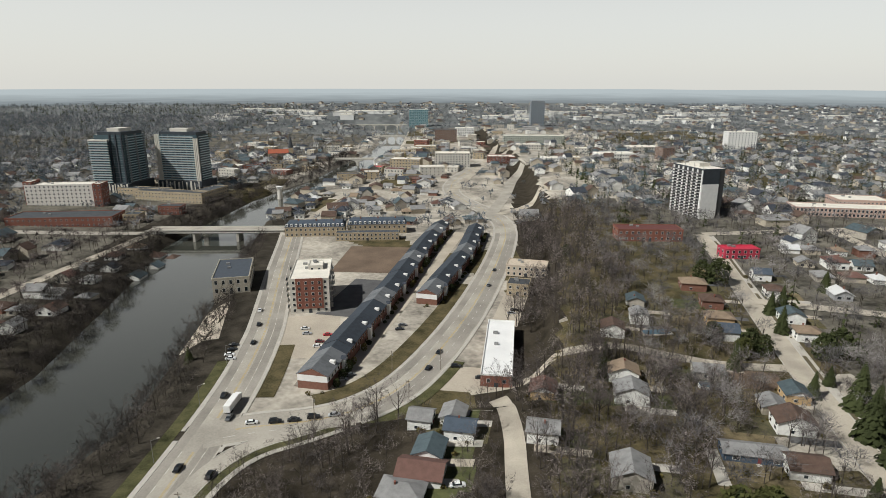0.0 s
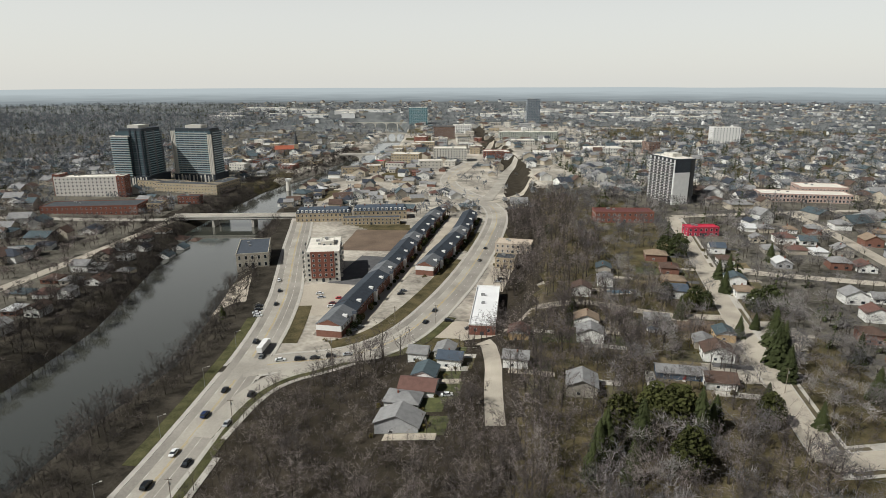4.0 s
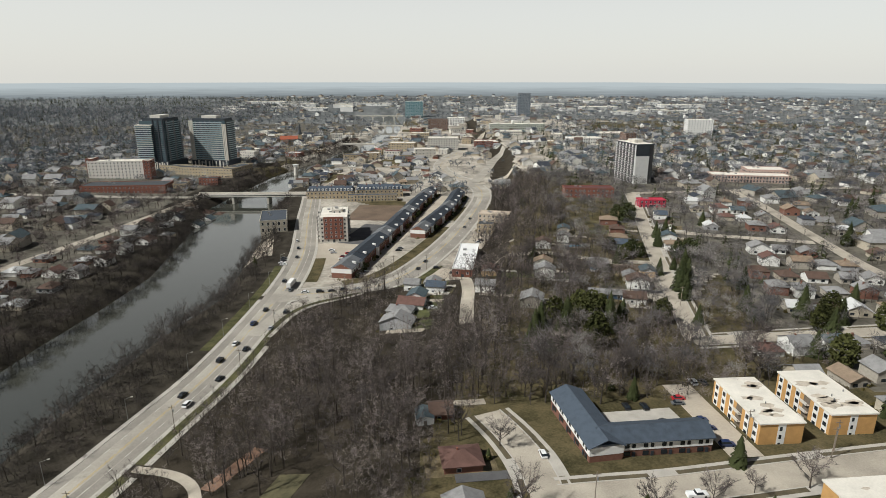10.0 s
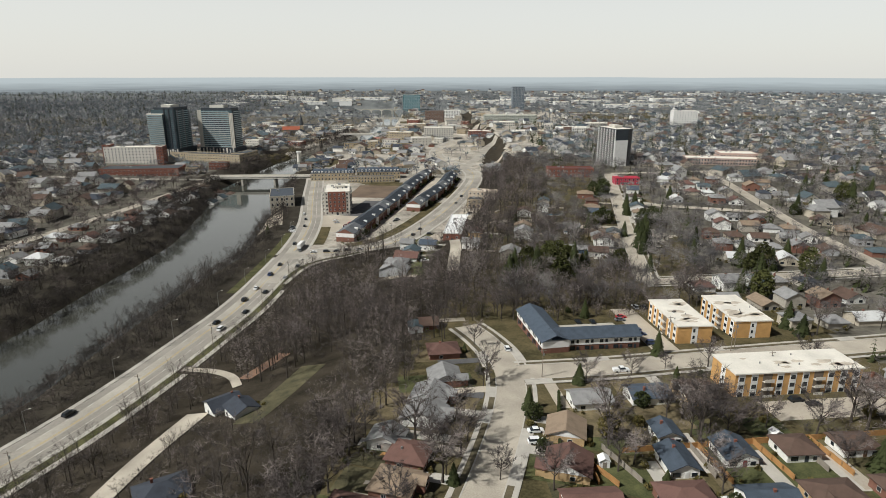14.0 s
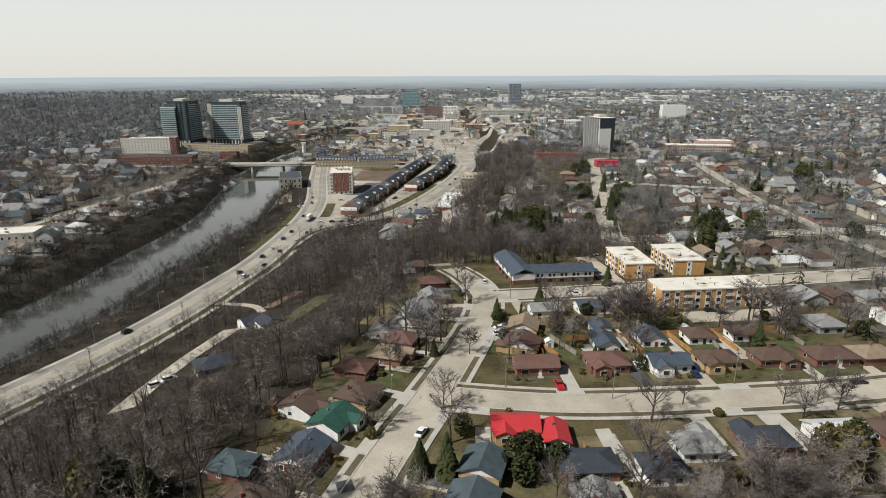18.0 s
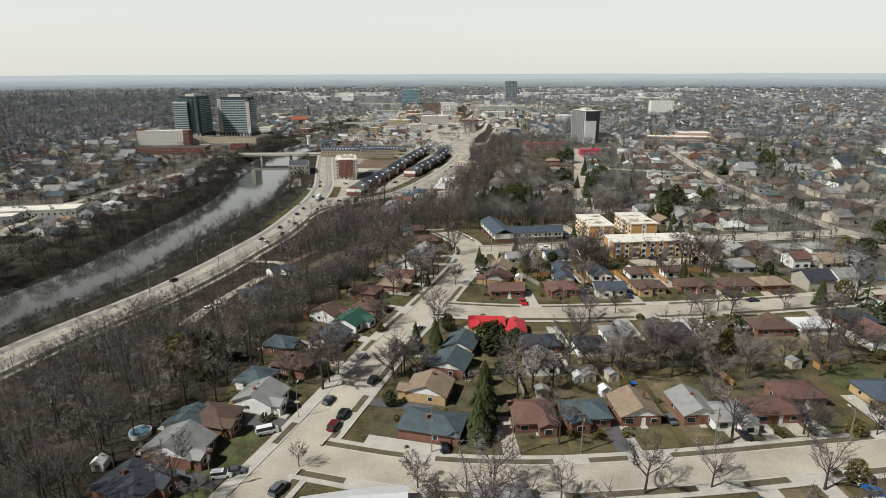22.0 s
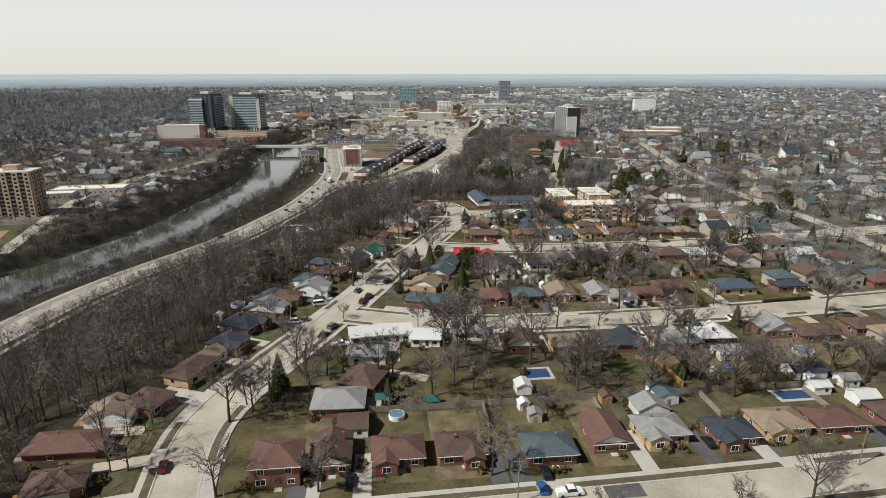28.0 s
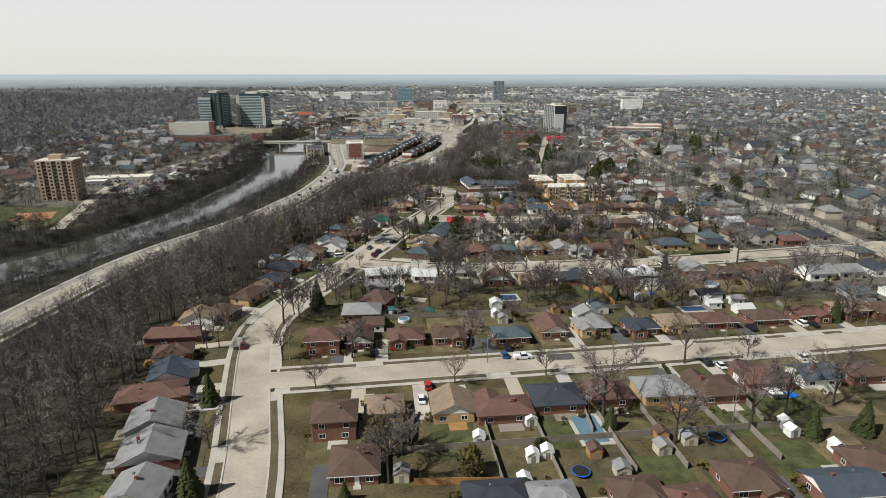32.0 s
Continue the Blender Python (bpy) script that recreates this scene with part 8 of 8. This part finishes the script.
# pools
pool(32.1, 147.7, "rect", 6, 11)
pool(-74.3, 290.6, "round", 5, 5)
pool(-13.5, 214.4, "round", 4, 4)
pool(25.6, 235.1, "rect", 7, 5)
pool(109.5, 244.8, "round", 6, 6)
pool(91.7, 220.7, "rect", 9, 4)
pool(84.7, 698.6, "rect", 12, 5)
pool(85.6, 651.0, "round", 5, 5)
pool(85.5, 401.3, "rect", 7, 5)

for y in range(300, 720, 36):
    x = curve(RY, RX, y) - 2.4
    lamp(x, y, 20)
for y in range(420, 640, 44):
    pole(curve(RY, RX, y) + 19.5, y)

# back fences of the rows
for x0, y0, x1, y1, k in ((8.5, 128, 7.0, 152, 1), (21.0, 128, 19.5, 153, 1), (37.5, 131, 35.5, 156, 1), (49.0, 132, 47.5, 156, 1), (64.5, 134, 63.0, 158, 1), (-10, 129.5, 8.5, 129, 0), (71.0, 134, 70.0, 152, 1), (64.0, 226, 62.5, 240, 0), (62.5, 240, 57.0, 243, 0), (26.5, 404, 34.5, 388, 0), (35.0, 404, 40.5, 389, 1), (60.5, 404, 62.0, 388, 0), (76.0, 405, 77.5, 389, 0), (92.0, 406, 93.0, 390, 0), (76.0, 405, 92.0, 406, 0)):
    fence(x0, y0, x1, y1, k)
fence(-30, 216, 150, 229, 1)
fence(-20, 140, 100, 148, 1)
fence(6, 316, 122, 322, 1)
fence(40, 402, 120, 408, 0)
rf_ = random.Random(9)
for row_y, x0, x1, dy in ((203, -20, 150, 14), (160, -10, 110, -16), (300, 20, 110, 16), (345, 30, 120, -18), (385, 30, 130, 18)):
    x = x0
    while x < x1:
        y = row_y + (x - x0) * 0.05
        fence(x, y + (4 if dy > 0 else -4), x - 0.6, y + dy, 0 if rf_.random() < 0.25 else 1)
        x += rf_.choice((29, 29, 43))

# ---- garden trees and scrub where the gardens are full of them ----
rg = random.Random(21)
for y0, y1, most in ((125, 335, 130), (335, 520, 90)):
    count = 0
    for _ in range(6000):
        x, y = rg.uniform(-60, 150), rg.uniform(y0, y1)
        if x < curve(TY, TX, y) + 4 or not clear(x, y, 0.3) or (70 < x < 130 and 465 < y < 510) or (40 < x < 72 and 476 < y < 496):
            continue
        back = min(abs(y - x * 0.06 - q) for q in (228, 312, 402)) < 12
        if not back and rg.random() < 0.8:
            continue
        q = rg.random()
        if q < 0.68:
            tree(x, y, rg.randrange(6), rg.uniform(0.75, 1.35), 1)
        elif q < 0.78:
            spruce(x, y, rg.randrange(4), rg.uniform(0.4, 0.75))
        else:
            shrub(x, y, rg.randrange(3), rg.uniform(0.35, 0.8), rg.choice((1, 2)))
        FOOT.append((x, y, 1.2))
        count += 1
        if count >= most:
            break
wood("garden_scrub", "tangled bare shrubs along garden boundaries", lambda x, y: x > curve(TY, TX, y) + 2 and (min(abs(y - x * 0.05 - q) for q in (222, 318, 405)) < 7 or y > 500) and noise.noise((x * 0.07, y * 0.07, 1)) > -0.15, -80, 150, 125, 700, 3.2, SCRUB, 0.22, 0.55, seed=6)
wood("near_east_garden_trees", "bare trees in the nearer eastern gardens", lambda x, y: x > 150 and noise.noise((x * 0.03, y * 0.03, 1)) > -0.4, 150, 290, 140, 760, 8.4, MID_TREES, 0.55, 1.2, seed=27, twig=MID_HAZE_TWIG)
wood("east_garden_trees", "bare trees in the eastern gardens", lambda x, y: x > 150 and (x > 290 or y > 760) and noise.noise((x * 0.03, y * 0.03, 1)) > -0.4, 150, 640, 140, 1000, 8.8, NEAR_FAR, 0.55, 1.2, seed=7, twig=MID_HAZE_TWIG)
wood("north_garden_trees", "bare trees among the northern gardens", lambda x, y: x > curve(TY, TX, y) + 20 and noise.noise((x * 0.03, y * 0.03, 7)) > -0.35, 20, 160, 515, 960, 8, MID_TREES, 0.65, 1.2, seed=17, twig=MID_HAZE_TWIG)
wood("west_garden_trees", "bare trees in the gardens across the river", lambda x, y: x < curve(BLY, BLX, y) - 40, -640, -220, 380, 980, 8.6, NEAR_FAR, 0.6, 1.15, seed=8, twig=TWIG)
wood("ridge_woodland", "leafless woodland on the western ridge, haze-grey in its colour", lambda x, y: x < -470, -1700, -450, 700, 2300, 19, SMALL, 1.0, 1.7, seed=9, twig=FAR_HAZE_TWIG)

LOWBUSH = [tris_of(join(*bush(300 + n, 1.3, 0.8, 46, 0.3))) for n in range(4)]
rb_ = random.Random(33)
rows = []
for fx, fy, fr in FOOT:
    if 3.5 < fr < 11 and 110 < fy < 800 and -100 < fx < 170:
        for _ in range(5):
            a = rb_.uniform(0, 6.28)
            x, y = fx + math.cos(a) * (fr + rb_.uniform(-1.2, 1.6)), fy + math.sin(a) * (fr + rb_.uniform(-1.2, 1.6))
            if not on_road(x, y, 1.0):
                s_ = rb_.uniform(0.5, 1.4)
                rows.append((x, y, gz(x, y), rb_.uniform(0, 6), s_, s_ * rb_.uniform(0.7, 1.3), rb_.randrange(4)))
tagged(new("foundation_shrubs", scatter("foundation_shrubs", LOWBUSH, rows, BARK, CEDAR)), "small rounded shrubs around the houses", "shrubs", kind="stuff")


# ---- garden clutter ----
def umbrella(x, y, m, label):
    t = thing("patio_umbrella", at(x, y), label, "umbrella")
    part("pole", Shape().tube((0, 0, 0), (0, 0, 2.5), 0.03, 0.03, 5).mesh("pole", STEEL), t)
    part("canopy", Shape().tube((0, 0, 1.9), (0, 0, 2.6), 1.5, 0.05, 8).mesh("canopy", m), t)


def trampoline(x, y):
    t = thing("trampoline", at(x, y), "round garden trampoline with a dark mat", "trampoline")
    part("mat", Shape().tube((0, 0, 0.8), (0, 0, 0.86), 1.8, 1.8, 16).mesh("mat", RUBBER), t)
    part("pad", Shape().tube((0, 0, 0.7), (0, 0, 0.8), 2.05, 2.05, 16).mesh("pad", BLUE), t)
    for i in range(4):
        a = math.pi / 2 * i
        part("leg", Shape().tube((math.cos(a) * 1.8, math.sin(a) * 1.8, -0.1), (math.cos(a) * 1.8, math.sin(a) * 1.8, 0.8), 0.04, 0.04, 5).mesh("leg", STEEL), t)


def tarp(x, y, w, d):
    s = Shape()
    r = random.Random(int(x * 3 + y))
    P = {(i, j): (i * w / 5 - w / 2, j * d / 4 - d / 2, 0.35 + r.uniform(0, 0.4) - 0.35 * (i in (0, 5) or j in (0, 4))) for i in range(6) for j in range(5)}
    for i in range(5):
        for j in range(4):
            s.face([P[i, j], P[i + 1, j], P[i + 1, j + 1], P[i, j + 1]])
    tagged(new("blue_tarpaulin", s.mesh("tarp", BLUE)), "crumpled bright blue tarpaulin on the ground", "tarpaulin").matrix_basis = at(x, y, 20, 0.12)


def gazebo(x, y, m, label):
    t = thing("garden_canopy", at(x, y, 5), label, "canopy")
    for sx in (-1.5, 1.5):
        for sy in (-1.5, 1.5):
            part("post", Shape().box(sx - 0.05, sy - 0.05, -0.1, sx + 0.05, sy + 0.05, 2.2).mesh("post", STEEL), t)
    s = Shape()
    hip_roof(s, 3.6, 3.6, 2.2, 0.9, t=0.08)
    part("canopy", s.mesh("canopy", m), t)


GREEN_CANVAS = mat("green_canvas", (0.02, 0.09, 0.075), 0.8, 0.2)
umbrella(-84.5, 186.5, CREAM, "cream patio umbrella on a pale patio")
gazebo(84.5, 159.5, WHITE, "white garden canopy on four posts")
gazebo(-4.5, 219.5, GREEN_CANVAS, "dark green garden canopy on four posts")
gazebo(-17.5, 221.0, GREEN_CANVAS, "green garden canopy on four posts")
tarp(89.8, 160.5, 3.4, 2.6)
tarp(49.5, 309.0, 5, 2.2)
tarp(82.0, 236.5, 3, 2)
trampoline(25.5, 131.5)
trampoline(108.0, 232.0)
trampoline(60.5, 142.5)


def lorry(x, y, turn):
    t = thing("delivery_lorry", at(x, y, turn, 0.3), "white box lorry on the river road", "lorry")
    part("box", Shape().box(-6.5, -1.25, 1.0, 3.6, 1.25, 3.7).mesh("box", WHITE), t)
    part("cab", Shape().box(3.8, -1.2, 0.6, 5.8, 1.2, 2.9).mesh("cab", WHITE), t)
    part("windscreen", Shape().box(5.75, -1.05, 1.7, 5.84, 1.05, 2.7).mesh("windscreen", GLASS), t)
    part("chassis", Shape().box(-6.4, -0.9, 0.6, 5.6, 0.9, 1.0).mesh("chassis", RUBBER), t)
    for u in (-5.0, -3.8, 4.6):
        for v in (-1.1, 1.1):
            part("wheel", Shape().tube((u, v - 0.15, 0.5), (u, v + 0.15, 0.5), 0.5, 0.5, 10).mesh("wheel", RUBBER), t)


lorry(-93.5, 659, 86)


# ---- evergreens that stand out among the bare trees ----
PINES = []
for n, (hh, sp) in enumerate(((15, 5.2), (12, 4.4))):
    wd, fn = bush(400 + n, hh, sp, 1100, 0.62)
    wd.tube((0, 0, -0.6), (0, 0, hh * 0.7), 0.32, 0.12, 6, 0, False)
    PINES.append((wd.mesh("trunk", BARK), fn.mesh("crown", BARK, PINE)))


def pine(x, y, kind, size=1.0):
    t = thing("pine_tree", at(x, y, (x * 5.3 + y) % 360) @ Matrix.Diagonal((size, size, size, 1)), "dark olive-green pine with a broad uneven crown", "tree", "evergreen trees")
    part("trunk", PINES[kind % 2][0], t)
    part("crown", PINES[kind % 2][1], t)


for x, y, kind, size in ( (35, 554, 2, 1.1), (44, 568, 2, 1.0), (47, 558, 2, 1.15), (56, 572, 2, 1.1), (60, 567, 2, 1.2), (57, 546, 2, 1.05), (68, 565, 2, 1.1), (67, 576, 2, 1.1), (76, 571, 1, 1.2), (95, 572, 2, 1.0), (111, 570, 0, 0.75), (122, 615, 2, 1.15), (128, 621, 2, 1.0), (121, 642, 0, 0.8), (49, 659, 0, 0.7), (142, 587, 0, 1.0), (104, 665, 0, 0.9), (111, 673, 2, 0.8), (40, 545, 0, 1.0), (29, 546, 0, 0.9), (162, 560, 2, 1.1), (173, 571, 2, 1.0), (146, 524, 2, 1.15), (119, 602, 2, 0.9), (164, 577, 2, 1.0), (142, 534, 0, 0.9), (192, 560, 2, 1.0), (136, 487, 0, 0.9), (324, 724, 2, 1.2), (329, 720, 2, 1.25), (293, 655, 0, 0.9), (191, 548, 0, 1.0), (140, 364, 0, 0.8), (229, 450, 2, 0.9), (-9, 332, 0, 0.75), (-3, 332, 0, 0.85), (9, 301, 0, 0.95), (6, 285, 0, 0.95), (6, 287, 1, 1.0), (-66, 327, 0, 0.8) ):
    if kind == 2 and (x + y) % 4 != 1:
        pine(x, y, x // 2, size * 0.95)
    else:
        spruce(x, y, kind, size)
for x, y, size in ( (246, 550, 1.3), (246, 544, 1.2), (195, 429, 1.3), (199, 423, 1.4), (206, 428, 1.2), (150, 366, 1.2), (89, 334, 1.3), (85, 335, 1.2), (95, 339, 1.0), (149, 344, 1.2), (276, 696, 1.2), (266, 693, 1.1), (-78, 327, 1.4), (-72, 328, 1.4), (-76, 330, 1.2), (13, 333, 1.2), (16, 336, 1.1), (-83, 333, 1.1) ):
    shrub(x, y, 1, size, 1 if (x + y) % 3 == 0 else 2)
re_ = random.Random(61)
for _ in range(36):
    x, y = re_.uniform(155, 420), re_.uniform(330, 900)
    if clear(x, y, 1.5):
        spruce(x, y, re_.randrange(3), re_.uniform(0.7, 1.15))
